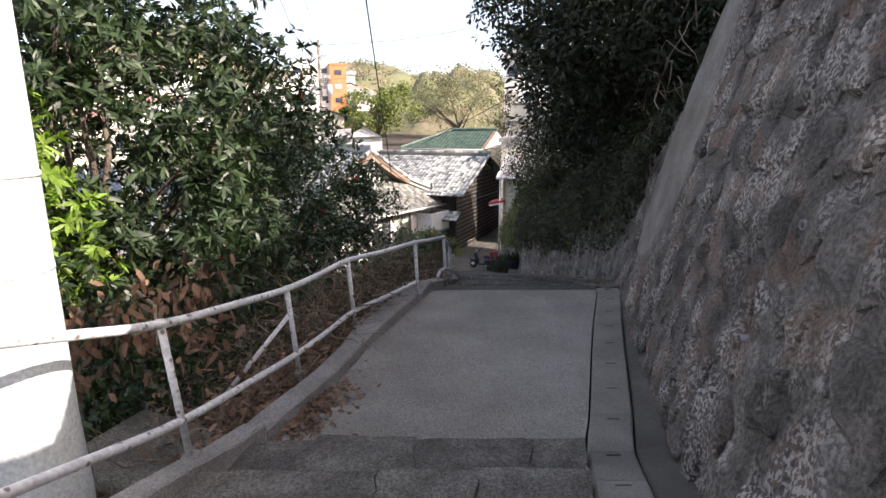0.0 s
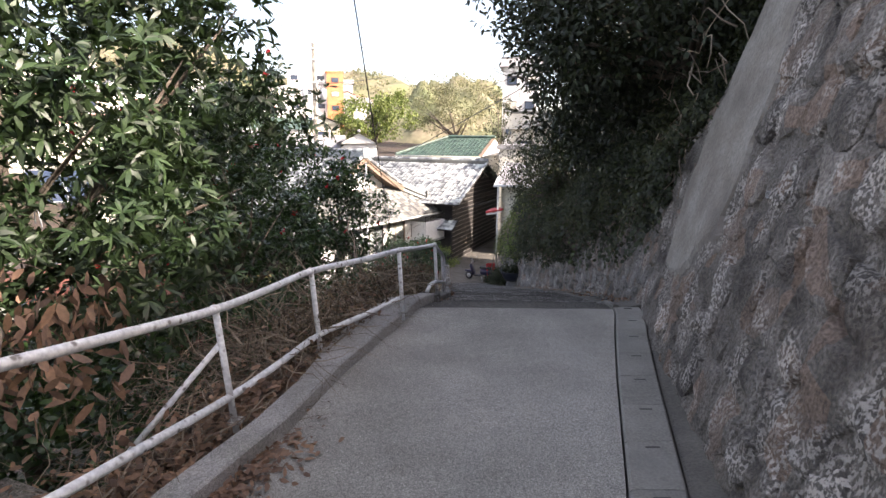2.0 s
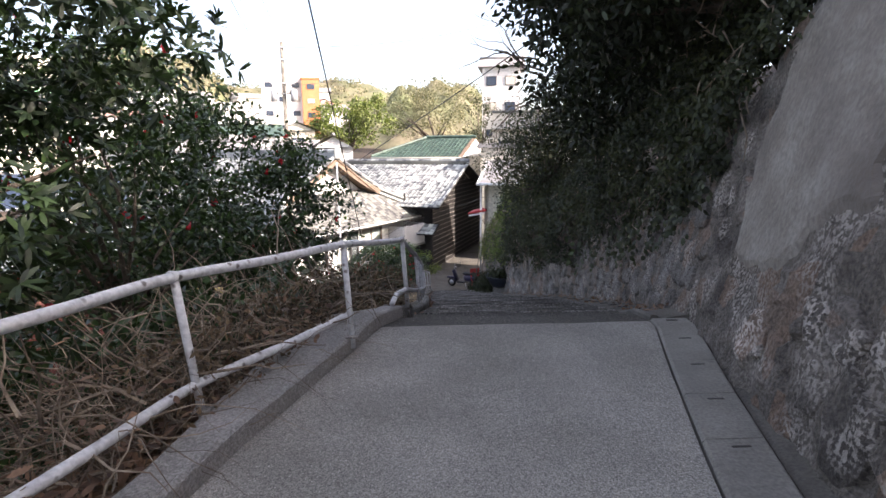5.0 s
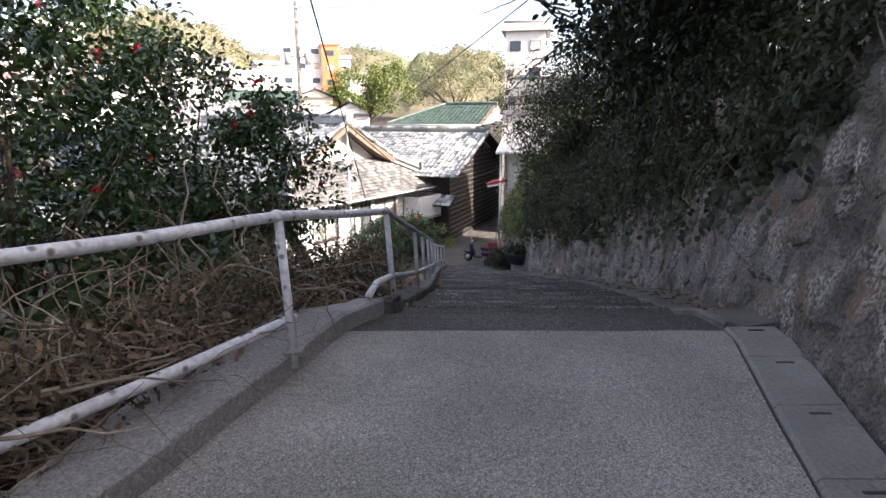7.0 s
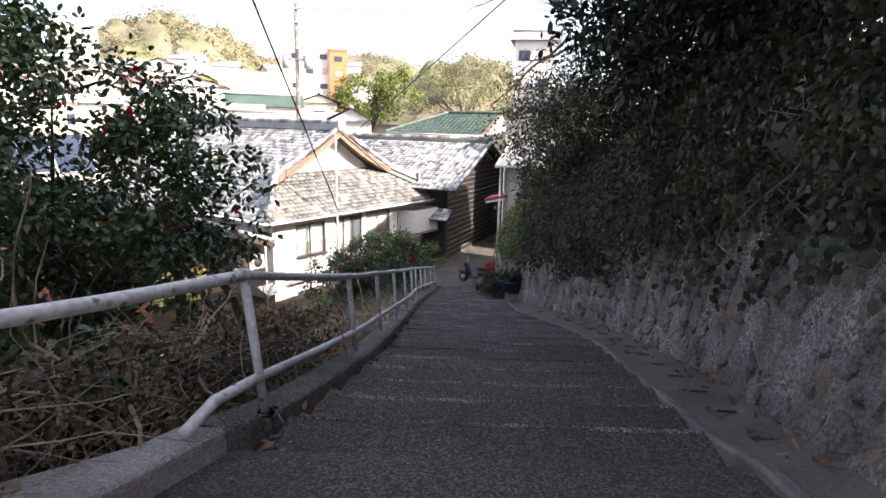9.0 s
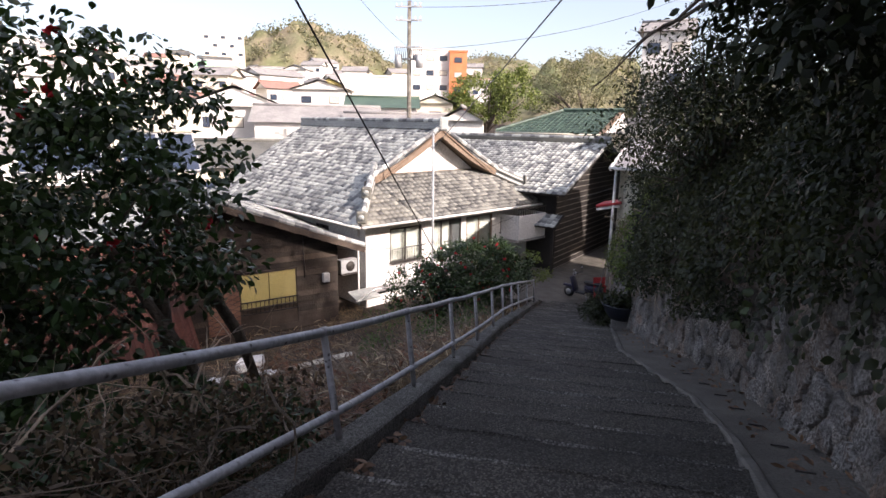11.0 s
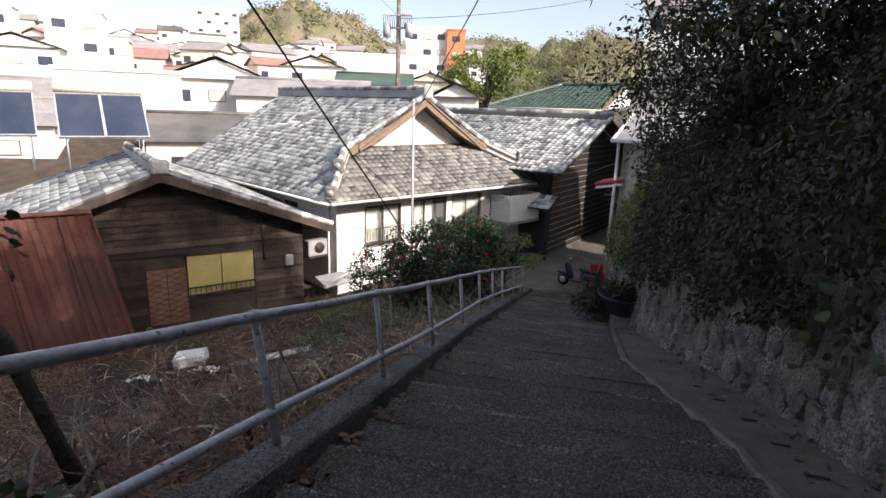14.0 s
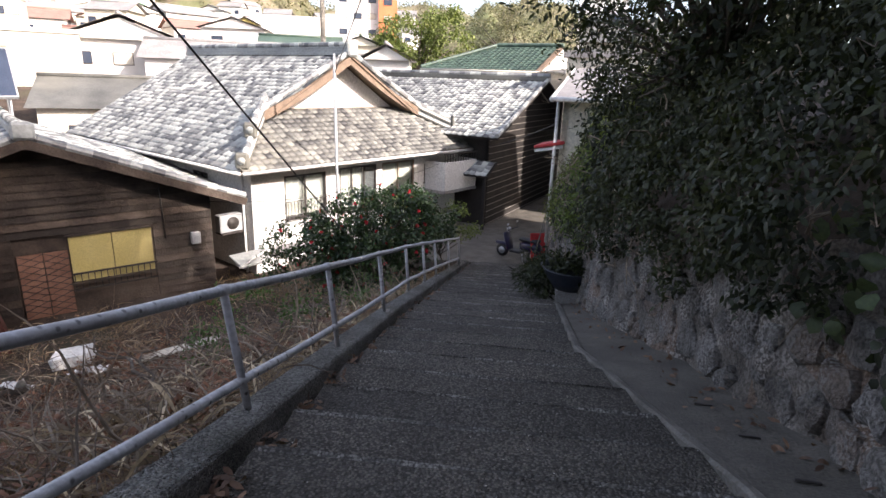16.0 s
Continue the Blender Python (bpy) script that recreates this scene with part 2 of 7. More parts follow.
MINT = material("mint_stucco", (0.33, 0.72, 0.42), (0.4, 0.76, 0.48), 0.6, 0.9, 0.1)
GREYROOF = material("grey_roof", (0.25, 0.24, 0.24), (0.34, 0.33, 0.32), 0.8, 0.7, 0.3, fine=8)
L_ROSETTE = material("glossy_leaf", (0.022, 0.042, 0.018), (0.04, 0.067, 0.027), 1.2, 0.46, 0.0, leaf=0.16, island=0.5)
L_SUNLIT = material("sunlit_leaf", (0.16, 0.26, 0.04), (0.24, 0.36, 0.06), 1.2, 0.5, 0.0, leaf=0.4, island=0.35)
L_CAMELLIA = material("camellia_leaf", (0.022, 0.05, 0.018), (0.045, 0.08, 0.028), 1.5, 0.32, 0.0, leaf=0.15, island=0.45)
L_TREE = material("dark_evergreen_leaf", (0.014, 0.021, 0.009), (0.029, 0.038, 0.015), 1.0, 0.6, 0.0, leaf=0.1, island=0.5)
L_IVY = material("ivy_leaf", (0.024, 0.032, 0.013), (0.048, 0.056, 0.022), 1.0, 0.6, 0.0, leaf=0.18, island=0.5)
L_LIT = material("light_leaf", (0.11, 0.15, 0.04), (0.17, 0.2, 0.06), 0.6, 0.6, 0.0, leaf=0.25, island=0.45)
L_VINE = material("vine_leaf", (0.06, 0.085, 0.035), (0.1, 0.125, 0.06), 1.0, 0.5, 0.0, leaf=0.2, island=0.4)
L_DRY = material("dead_leaf", (0.13, 0.074, 0.05), (0.26, 0.155, 0.105), 2, 0.7, 0.1, leaf=0.05, island=0.45)
L_WITHER = material("withered_leaf", (0.08, 0.06, 0.036), (0.15, 0.1, 0.065), 2, 0.8, 0.0, leaf=0.04, island=0.6)
L_GRASS = material("dry_grass", (0.24, 0.165, 0.1), (0.37, 0.27, 0.175), 1, 0.9, 0.0, island=0.5)
L_FERN = material("withered_fern", (0.15, 0.07, 0.042), (0.26, 0.13, 0.08), 1, 0.85, 0.0, island=0.5)
L_STRAW = material("bleached_straw", (0.38, 0.29, 0.2), (0.56, 0.45, 0.33), 1, 0.9, 0.0, island=0.6)
L_WEED = material("green_weed", (0.06, 0.12, 0.03), (0.1, 0.17, 0.05), 2, 0.6, 0.0, leaf=0.2, island=0.3)
# pale and muted: aerial haze is mixed into this leaf colour
L_FAR = material("far_foliage", (0.15, 0.16, 0.1), (0.25, 0.225, 0.16), 0.08, 0.9, 0.0, (0.31, 0.26, 0.2), leaf=0.2, island=0.4)
FLOWER = material("red_petal", (0.5, 0.015, 0.03), (0.62, 0.03, 0.05), 4, 0.6, 0.0, leaf=0.15, island=0.2)
WOODS = material("wooded_hill", (0.13, 0.14, 0.075), (0.24, 0.205, 0.14), 0.12, 1.0, 0.5, (0.17, 0.19, 0.09), fine=1.2)
glass = bpy.data.materials.new("window_glass")
glass.use_nodes = True
gb = glass.node_tree.nodes["Principled BSDF"]
gb.inputs["Base Color"].default_value = (0.6, 0.65, 0.65, 1)
gb.inputs["Roughness"].default_value, gb.inputs["Transmission Weight"].default_value = 0.05, 0.9
GLASS = glass


# ---------------------------------------------------------------- mesh helpers
def mesh(name, verts, faces, mat, parent=None, label="", smooth=False):
    me = bpy.data.meshes.new(name)
    me.from_pydata([tuple(map(float, v)) for v in verts], [], [tuple(map(int, f)) for f in faces])
    me.materials.append(mat)
    if smooth:
        me.polygons.foreach_set("use_smooth", [True] * len(me.polygons))
    ob = new(name, me)
    if parent:
        ob.parent = parent
    if label:
        ob["label"] = label
    return ob


def big_mesh(name, V, quads, mat, parent=None, label="", smooth=False):
    """A mesh out of numpy arrays of vertices and quads."""
    me = bpy.data.meshes.new(name)
    V, quads = np.asarray(V, np.float32), np.asarray(quads, np.int32)
    k = quads.shape[1]
    me.vertices.add(len(V))
    me.vertices.foreach_set("co", V.ravel())
    me.loops.add(quads.size)
    me.loops.foreach_set("vertex_index", quads.ravel())
    me.polygons.add(len(quads))
    me.polygons.foreach_set("loop_start", np.arange(0, quads.size, k, dtype=np.int32))
    if smooth:
        me.polygons.foreach_set("use_smooth", np.ones(len(quads), bool))
    me.update(calc_edges=True)
    me.materials.append(mat)
    ob = new(name, me)
    if parent:
        ob.parent = parent
    if label:
        ob["label"] = label
    return ob


def part(name, bm, mat, parent=None, label="", smooth=False):
    me = bpy.data.meshes.new(name)
    bm.to_mesh(me)
    bm.free()
    me.materials.append(mat)
    if smooth:
        me.polygons.foreach_set("use_smooth", [True] * len(me.polygons))
    ob = new(name, me)
    if parent:
        ob.parent = parent
    if label:
        ob["label"] = label
    return ob


def thing(name, at, label, category, group="", rz=0.0):
    e = new(name)
    e.matrix_world = pose(*at, 0, 0, rz)
    return tagged(e, label, category, group)


def rbox(sx, sy, sz, m=Matrix(), bevel=0.01, bm=None):
    """A box with softened edges, centred, moved by m, added to bm."""
    bm = bm or bmesh.new()
    r = bmesh.ops.create_cube(bm, size=1.0, matrix=m @ Matrix.Diagonal((sx, sy, sz, 1)))
    if bevel:
        es = list({e for v in r["verts"] for e in v.link_edges})
        bmesh.ops.bevel(bm, geom=es, offset=bevel, segments=1, affect="EDGES", clamp_overlap=True)
    return bm


def boxpart(name, size, m, mat, parent=None, bevel=0.008, label=""):
    return part(name, rbox(*size, m, bevel), mat, parent, label)


def tube(points, radii, sides=8, V=None, F=None):
    """A round bar along points; radii one number or one a point. Appends to V and F."""
    V, F = ([] if V is None else V), ([] if F is None else F)
    P = [Vector(p) for p in points]
    R = radii if isinstance(radii, (list, tuple)) else [radii] * len(P)
    base = len(V)
    for i, p in enumerate(P):
        d = (P[min(i + 1, len(P) - 1)] - P[max(i - 1, 0)]).normalized()
        a = d.orthogonal().normalized() if abs(d.z) > 0.95 else d.cross(Vector((0, 0, 1))).normalized()
        b = d.cross(a)
        for k in range(sides):
            q = 2 * math.pi * k / sides
            V.append(p + (a * math.cos(q) + b * math.sin(q)) * R[i])
    for i in range(len(P) - 1):
        for k in range(sides):
            F.append((base + i * sides + k, base + i * sides + (k + 1) % sides, base + (i + 1) * sides + (k + 1) % sides, base + (i + 1) * sides + k))
    F.append(tuple(base + k for k in range(sides))[::-1])
    F.append(tuple(base + (len(P) - 1) * sides + k for k in range(sides)))
    return V, F


def tubepart(name, points, radii, mat, parent=None, sides=10, label=""):
    return mesh(name, *tube(points, radii, sides), mat, parent, label, True)


def interp(table, y):
    return float(np.interp(y, [p[0] for p in table], [p[1] for p in table]))


def nz(x, y, z=0.0, s=1.0):
    return noise.noise(Vector((x * s, y * s, z * s)))


# ---------------------------------------------------------------- plan of the way
PROFILE = [(-12, 3.0), (0, -0.02), (4.05, -1.1), (8.9, -1.17), (9.6, -1.3), (10.2, -1.52), (30.4, -6.5), (31.0, -6.55), (37, -6.95), (60, -7.0)]
LEFT = [(-12, -3.6), (3.4, -1.62), (4.46, -1.4), (5.4, -1.1), (6.6, -0.86), (7.2, -0.68), (8.56, -0.3), (9.6, -0.02), (11.2, 0.16), (12.5, 0.27), (15, 0.32), (20, 0.3), (25, 0.45), (31, 0.62)]
DRAIN = [(-12, -2.0), (4.2, 1.15), (4.62, 1.29), (6.5, 1.79), (7.6, 2.1), (8.8, 2.46)]
GUTTER = [(8.8, 2.46), (11.7, 2.75), (14, 2.96), (15.6, 2.95), (16.8, 2.76), (18.8, 2.46), (22.3, 2.57), (31, 2.6)]
WALL = [(-12, -1.5), (0, 0.98), (3.9, 1.76), (6.0, 2.2), (7.5, 2.52), (8.7, 2.82), (11, 3.32), (13.2, 3.6), (16.4, 3.7), (18.4, 3.5), (21, 3.05), (24, 2.95), (31, 2.98)]
# the unseen dip near y = 1 is shaped to let sun onto the pole
WALL_TOP = [(-12, 4.5), (-2, 3.2), (0.3, 2.7), (1.0, 2.4), (1.5, 3.5), (4.5, 3.5), (6.2, 3.6), (7.1, 3.3), (7.6, 2.6), (8.1, 1.8), (8.9, 1.0), (9.8, 0.55), (13, -0.5), (19, -2.45), (24, -3.5), (31, -4.6)]
BATTER = 0.24


def path_z(y):
    return interp(PROFILE, y)


def smooth01(a, b, x):
    t = min(1.0, max(0.0, (x - a) / (b - a)))
    return t * t * (3 - 2 * t)


def wall_x(y, z):
    """The face of the retaining wall at a height."""
    b = BATTER * (1 - 0.6 * smooth01(11, 15, y))
    return interp(WALL, y) + b * (z - path_z(y))


def town_z(x, y):
    d = math.hypot(x, y)
    return -7.05 + 5.85 * smooth01(40, 75, d) + 6 * smooth01(80, 160, d) + 14 * smooth01(150, 320, d)


def ground_z(x, y):
    """The bare ground, without path, walls and far hills."""
    yy = min(max(y, -12), 40)
    p, xl, xw = path_z(yy), interp(LEFT, yy), interp(WALL, yy)
    if x < xl:
        d = xl - x
        low = town_z(x, y)
        drop = 0.16 + 0.33 * d + 0.10 * max(0, d - 1.5)
        z = p - drop + 0.12 * nz(x, y, 0, 0.7)
        return max(z, low) if y < 60 else low
    top = interp(WALL_TOP, yy)
    xt = max(xw, wall_x(yy, top)) + 0.5
    if x < xt:
        return p - 0.35
    d = x - xt
    k = smooth01(28, 36, y)
    hill = top + (0.45 + 0.3 * smooth01(4, 9, y)) * min(d, 9) + 0.2 * max(0, min(d, 60) - 9) + 0.2 * nz(x, y, 3, 0.5)
    return hill * (1 - k) + k * (-7.0 + 0.0 * d + 8 * smooth01(12, 60, x))


# ground sheet
def axis(parts):
    out = []
    for a, b, n in parts:
        out += list(np.linspace(a, b, n, endpoint=False))
    return out + [parts[-1][1]]


gx = axis([(-2600, -400, 8), (-400, -80, 14), (-80, -20, 24), (-20, 6, 66), (6, 20, 20), (20, 80, 14), (80, 2600, 14)])
gy = axis([(-2600, -60, 8), (-60, -6, 10), (-6, 34, 90), (34, 80, 30), (80, 400, 24), (400, 2600, 8)])
GV = [(x, y, ground_z(x, y)) for y in gy for x in gx]
nx = len(gx)
GF = [(j * nx + i, j * nx + i + 1, (j + 1) * nx + i + 1, (j + 1) * nx + i) for j in range(len(gy) - 1) for i in range(nx - 1)]
ground = tagged(big_mesh("ground", GV, GF, SOIL, smooth=True), "bare brown hillside soil with leaf litter", "ground", kind="structure")


# ---------------------------------------------------------------- the path
def strip(name, ys, xa, xb, za, zb, mat, parent, label="", thick=0.3, across=8, rough=0.006):
    """A slab of the path between two lines, with a slightly uneven top and real sides."""
    V, F = [], []
    n = across + 1
    for y in ys:
        for i in range(n):
            f = i / across
            x = xa(y) * (1 - f) + xb(y) * f
            V.append((x, y, za(y) * (1 - f) + zb(y) * f + rough * nz(x, y, 0, 2.3)))
    m = len(ys)
    for j in range(m - 1):
        for i in range(across):
            F.append((j * n + i, j * n + i + 1, (j + 1) * n + i + 1, (j + 1) * n + i))
    rim = [i for i in range(n)] + [j * n + across for j in range(1, m)] + [(m - 1) * n + i for i in range(across - 1, -1, -1)] + [j * n for j in range(m - 2, 0, -1)]
    base = len(V)
    for r in rim:
        V.append((V[r][0], V[r][1], V[r][2] - thick))
    k = len(rim)
    for q in range(k):
        F.append((rim[(q + 1) % k], rim[q], base + q, base + (q + 1) % k))
    return mesh(name, V, F, mat, parent, label, False)


pathway = tagged(new("path"), "stepped concrete hillside footpath with worn slabs and steps", "path", kind="structure")
left_x = lambda y: interp(LEFT, y)
drain_x = lambda y: interp(DRAIN, y)
gut_x = lambda y: interp(GUTTER, y)
# upper landing slab and the rough apron behind it
strip("landing_slab", list(np.linspace(4.06, 8.9, 30)), left_x, drain_x, path_z, path_z, SLAB, pathway, "grey concrete landing slab with small pebbles")
strip("apron", list(np.linspace(8.902, 9.68, 8)), left_x, gut_x, path_z, path_z, GRAVEL, pathway, "exposed aggregate apron")
# old upper steps, each made of a few cracked stones
rnd = random.Random(5)
for k in range(14):
    y1 = 4.05 - 0.66 * k
    y0 = y1 - 0.66
    z = -1.1 + 0.165 * (k + 1)
    cuts = [0.0, rnd.uniform(0.12, 0.24), rnd.uniform(0.4, 0.52), rnd.uniform(0.7, 0.84), 1.0]
    lean = [0.0] + [rnd.uniform(-0.2, 0.2) for q in range(3)] + [0.0]
    for a, b, la, lb in zip(cuts, cuts[1:], lean, lean[1:]):
        dz = rnd.uniform(-0.02, 0.014)
        e = rnd.uniform(-0.05, 0.03)
        crook = lambda y, c: 0.09 * nz(y, c * 9, 4, 4.3) if 0 < c < 1 else 0.0
        fa = lambda y, a=a, la=la, y1=y1: left_x(y) * (1 - a) + drain_x(y) * a + 0.004 + la * (y1 - y) + crook(y, a)
        fb = lambda y, b=b, lb=lb, y1=y1: left_x(y) * (1 - b) + drain_x(y) * b - 0.004 + lb * (y1 - y) + crook(y, b)
        strip("step", [y0 - 0.02 + (y1 + e - y0 + 0.02) * q / 12 for q in range(13)], fa, fb, lambda y, z=z, dz=dz: z + dz, lambda y, z=z, dz=dz: z + dz, OLD_CONC, pathway, "", 0.34, 12, 0.03)
# lower flight of broad aggregate steps
RISE, TREAD, FIRST = 0.1435, 0.58, 9.68
for k in range(36):
    y0 = FIRST + TREAD * k
    z = -1.3 - RISE * (k + 1)
    zc = lambda y, z=z, y0=y0: z - 0.02 * (y - y0) / TREAD
    strip("step", [y0 + 0.002 + (0.012 * nz(k, 1.7)), y0 + 0.15, y0 + 0.35, y0 + TREAD - 0.02, y0 + TREAD], lambda y, k=k: left_x(y) + 0.07 + 0.05 * nz(k, 4.3) + 0.03 * nz(y, k, 1, 9), lambda y: gut_x(y) - 0.002, zc, zc, GRAVEL, pathway, "", 0.4, 12, 0.012)
for k in range(36):
    ye = FIRST + TREAD * (k + 1) - 0.004
    zt = -1.3 - RISE * (k + 1) - 0.02
    V, F = [], []
    n = 40
    for i in range(n + 1):
        f = i / n
        x = (left_x(ye) + 0.09 + 0.05 * nz(k, 4.3)) * (1 - f) + (gut_x(ye) - 0.03) * f
        wv = 0.02 * nz(x, k * 3.1, 0, 2.5) + 0.012 * nz(x, k, 5, 9)
        wear = 0.045 + 0.07 * nz(x, k, 9, 1.6)
        for dy, dz in ((-max(0.012, wear), -0.012), (-0.01, 0.014 + 0.006 * nz(x, k, 2, 8)), (0.012 + wv * 0.5, -0.01), (0.012 + wv * 0.5, -0.13)):
            V.append((x, ye + dy + wv * 0.4, zt + dz))
    for i in range(n):
        for q in range(3):
            F.append((i * 4 + q, (i + 1) * 4 + q, (i + 1) * 4 + q + 1, i * 4 + q + 1))
    mesh("nosing", V, F, NOSING, pathway)
# darker concrete here stands in for the shade at the foot of the steps
strip("lower_path", list(np.linspace(FIRST + TREAD * 36 + 0.002, 62, 30)), lambda y: interp([(30, 0.6), (31, -2.5), (37, -3), (38, 1.0), (62, 6.0)], y), lambda y: interp([(30, 2.6), (38, 5.0), (62, 14.0)], y), lambda y: min(path_z(y), -6.5), lambda y: min(path_z(y), -6.5), GUTTER_CONC, pathway)


# ---------------------------------------------------------------- kerbs, drain, gutter
def ribbon(name, ys, x0, x1, z0, z1, depth, mat, parent=None, label="", wob=0.006):
    """A long low bar that follows the path: outline x0..x1, top z0..z1, going down by depth."""
    V, F = [], []
    for y in ys:
        a, b = x0(y) + wob * nz(y, 3, 0, 1.3), x1(y) + wob * nz(y, 7, 0, 1.3)
        ta, tb = z0(y) + wob * nz(y, 11, 0, 2), z1(y) + wob * nz(y, 13, 0, 2)
        c = min(0.02, abs(b - a) * 0.2)
        V += [(a, y, ta - depth), (a, y, ta - 0.02), (a + c, y, ta), (b - c, y, tb), (b, y, tb - 0.02), (b, y, tb - depth)]
    for j in range(len(ys) - 1):
        for i in range(5):
            F.append((j * 6 + i, (j + 1) * 6 + i, (j + 1) * 6 + i + 1, j * 6 + i + 1))
    F += [tuple(range(6)), tuple(range(6 * len(ys) - 6, 6 * len(ys)))[::-1]]
    ob = mesh(name, V, F, mat, parent, label)
    return ob


kerb = tagged(new("kerb"), "weathered rough concrete kerb along the path edge", "kerb", kind="structure")
ribbon("kerb_block", list(np.linspace(-6, 4.2, 24)), lambda y: left_x(y) - 0.2, left_x, lambda y: path_z(y) + 0.2, lambda y: path_z(y) + 0.2, 0.6, KERB, kerb)
ribbon("kerb_block", list(np.linspace(4.22, 9.6, 24)), lambda y: left_x(y) - 0.24 - 0.25 * smooth01(6, 8, y) * (1 - smooth01(8.8, 9.4, y)), left_x, lambda y: path_z(y) + 0.14, lambda y: path_z(y) + 0.14, 0.5, KERB, kerb)
ribbon("kerb_block", list(np.linspace(9.62, 30, 80)), lambda y: left_x(y) - 0.22, left_x, lambda y: path_z(y) + 0.16, lambda y: path_z(y) + 0.14, 0.7, STEP_KERB, kerb)
# drain with cover slabs beside the landing
drain = tagged(new("drain"), "roadside drain with grey concrete cover slabs", "drain", kind="structure")
y = -4.0
while y < 8.9:
    y2 = min(y + 0.62, 8.95)
    zz = lambda q: path_z(min(max(q, 4.05), 9)) + 0.01 if q > 4.05 else path_z(q) + 0.02
    ribbon("cover_slab", [y + 0.004, (y + y2) / 2, y2 - 0.004], lambda q: drain_x(q) + 0.02, lambda q: drain_x(q) + 0.40, lambda q: zz(q) + 0.012, lambda q: zz(q) + 0.012, 0.18, COVER, drain, "", 0.004)
    boxpart("lifting_slot", (0.11, 0.02, 0.01), pose(drain_x(y2) + 0.2, y2 - 0.09, zz(y2 - 0.09) + 0.01, math.degrees(math.atan2(zz(y2) - zz(y2 - 0.1), 0.1))), DARK, drain, 0.002)
    y = y2
ribbon("wall_foot", list(np.linspace(-6, 9.2, 40)), lambda q: drain_x(q) + 0.42, lambda q: interp(WALL, q) + 0.15, lambda q: path_z(q) + 0.0, lambda q: path_z(q) + 0.05, 0.3, GUTTER_CONC, drain)
gutter = tagged(new("gutter"), "sloping concrete gutter with a pale raised edge", "gutter", kind="structure")
ribbon("gutter_edge", list(np.linspace(8.95, 22.3, 160)), gut_x, lambda q: gut_x(q) + 0.1, lambda q: path_z(q) + 0.06, lambda q: path_z(q) + 0.05, 0.5, EDGE, gutter, "", 0.014)
ribbon("gutter_bed", list(np.linspace(8.95, 22.3, 60)), lambda q: gut_x(q) + 0.112, lambda q: interp(WALL, q) + 0.2, lambda q: path_z(q) + 0.02, lambda q: path_z(q) + 0.08, 0.4, GUTTER_CONC, gutter, "", 0.012)
ribbon("gutter_end", list(np.linspace(22.32, 31, 16)), gut_x, lambda q: interp(WALL, q) + 0.2, lambda q: path_z(q) - 0.02, lambda q: path_z(q) + 0.02, 0.4, GUTTER_CONC, gutter)

for k in range(12):
    q = 10.2 + 0.62 * k
    cx_ = (gut_x(q) + interp(WALL, q)) / 2 + 0.05
    boxpart("lifting_slot", (0.13, 0.022, 0.012), pose(cx_, q, path_z(q) + 0.054, -14, -5, -12), DARK, gutter, 0.002)

# ---------------------------------------------------------------- the retaining wall
def plaster_low(y):
    return 0.2 + 0.3 * nz(y, 1, 0, 1.5) + 0.12 * nz(y, 4, 0, 6) - 0.7 * smooth01(6.3, 8.5, y)


wall_ys = axis([(-12, 0, 40), (0, 14, 180), (14, 31, 110)])
ROWSN = 44
WV, WF = [], []
for y in wall_ys:
    lo, hi = path_z(y) - 0.3, interp(WALL_TOP, y)
    for i in range(ROWSN + 1):
        z = lo + (hi - lo) * i / ROWSN
        x = wall_x(y, z)
        d, _ = noise.voronoi(Vector((y * 2.2 + 0.3 * nz(y, z, 5, 2), z * 2.6, 0.0)))
        bulge = 0.12 * min(0.5, d[1] - d[0]) + 0.06 * nz(y, z, 1, 1.7) + 0.045 * nz(y, z, 2, 6)
        if y < 6.4:
            bulge = 0.05 * nz(y, z, 1, 3) + 0.035 * nz(y, z, 4, 9)
        if 6.3 < y < 8.5:
            bulge *= 1 - 0.8 * smooth01(plaster_low(y) - 0.35, plaster_low(y), z) * smooth01(6.3, 6.6, y) * (1 - smooth01(8.1, 8.5, y))
        WV.append((x - bulge, y, z))
    WV.append((wall_x(y, hi) + 1.3, y, hi))
    WV.append((wall_x(y, hi) + 1.3, y, lo))
n = ROWSN + 3
for j in range(len(wall_ys) - 1):
    for i in range(n - 1):
        WF.append((j * n + i, j * n + i + 1, (j + 1) * n + i + 1, (j + 1) * n + i))
wall_right = tagged(big_mesh("wall_retaining", WV, WF, RUBBLE, smooth=False), "battered rubble stone retaining wall bedded in grey mortar", "wall", kind="structure")
# plaster patch
PV, PF = [], []
pys = list(np.linspace(6.45, 8.35, 40))
for y in pys:
    for i in range(21):
        f = i / 20
        lo = plaster_low(y)
        z = lo + (interp(WALL_TOP, y) - 0.04 - lo) * f
        ye = y + (0.22 * nz(z, 3, 0, 1.6) + 0.1 * nz(z, 5, 0, 5)) * (1 if 6.8 > y or y > 8.0 else 0.5)
        rim = 0.06 if i in (0, 20) or y in (pys[0], pys[-1]) else 0.0
        PV.append((wall_x(ye, z) - 0.035 + rim - 0.012 * nz(ye, z, 0, 2), ye, z))
for j in range(len(pys) - 1):
    for i in range(20):
        PF.append((j * 21 + i, j * 21 + i + 1, (j + 1) * 21 + i + 1, (j + 1) * 21 + i))
plaster = part("plaster_patch", bmesh.new(), PLASTER, wall_right, "smooth pale cement render")
bm = bmesh.new()
vs = [bm.verts.new(v) for v in PV]
for f in PF:
    bm.faces.new([vs[i] for i in f])
bm.to_mesh(plaster.data)
bm.free()


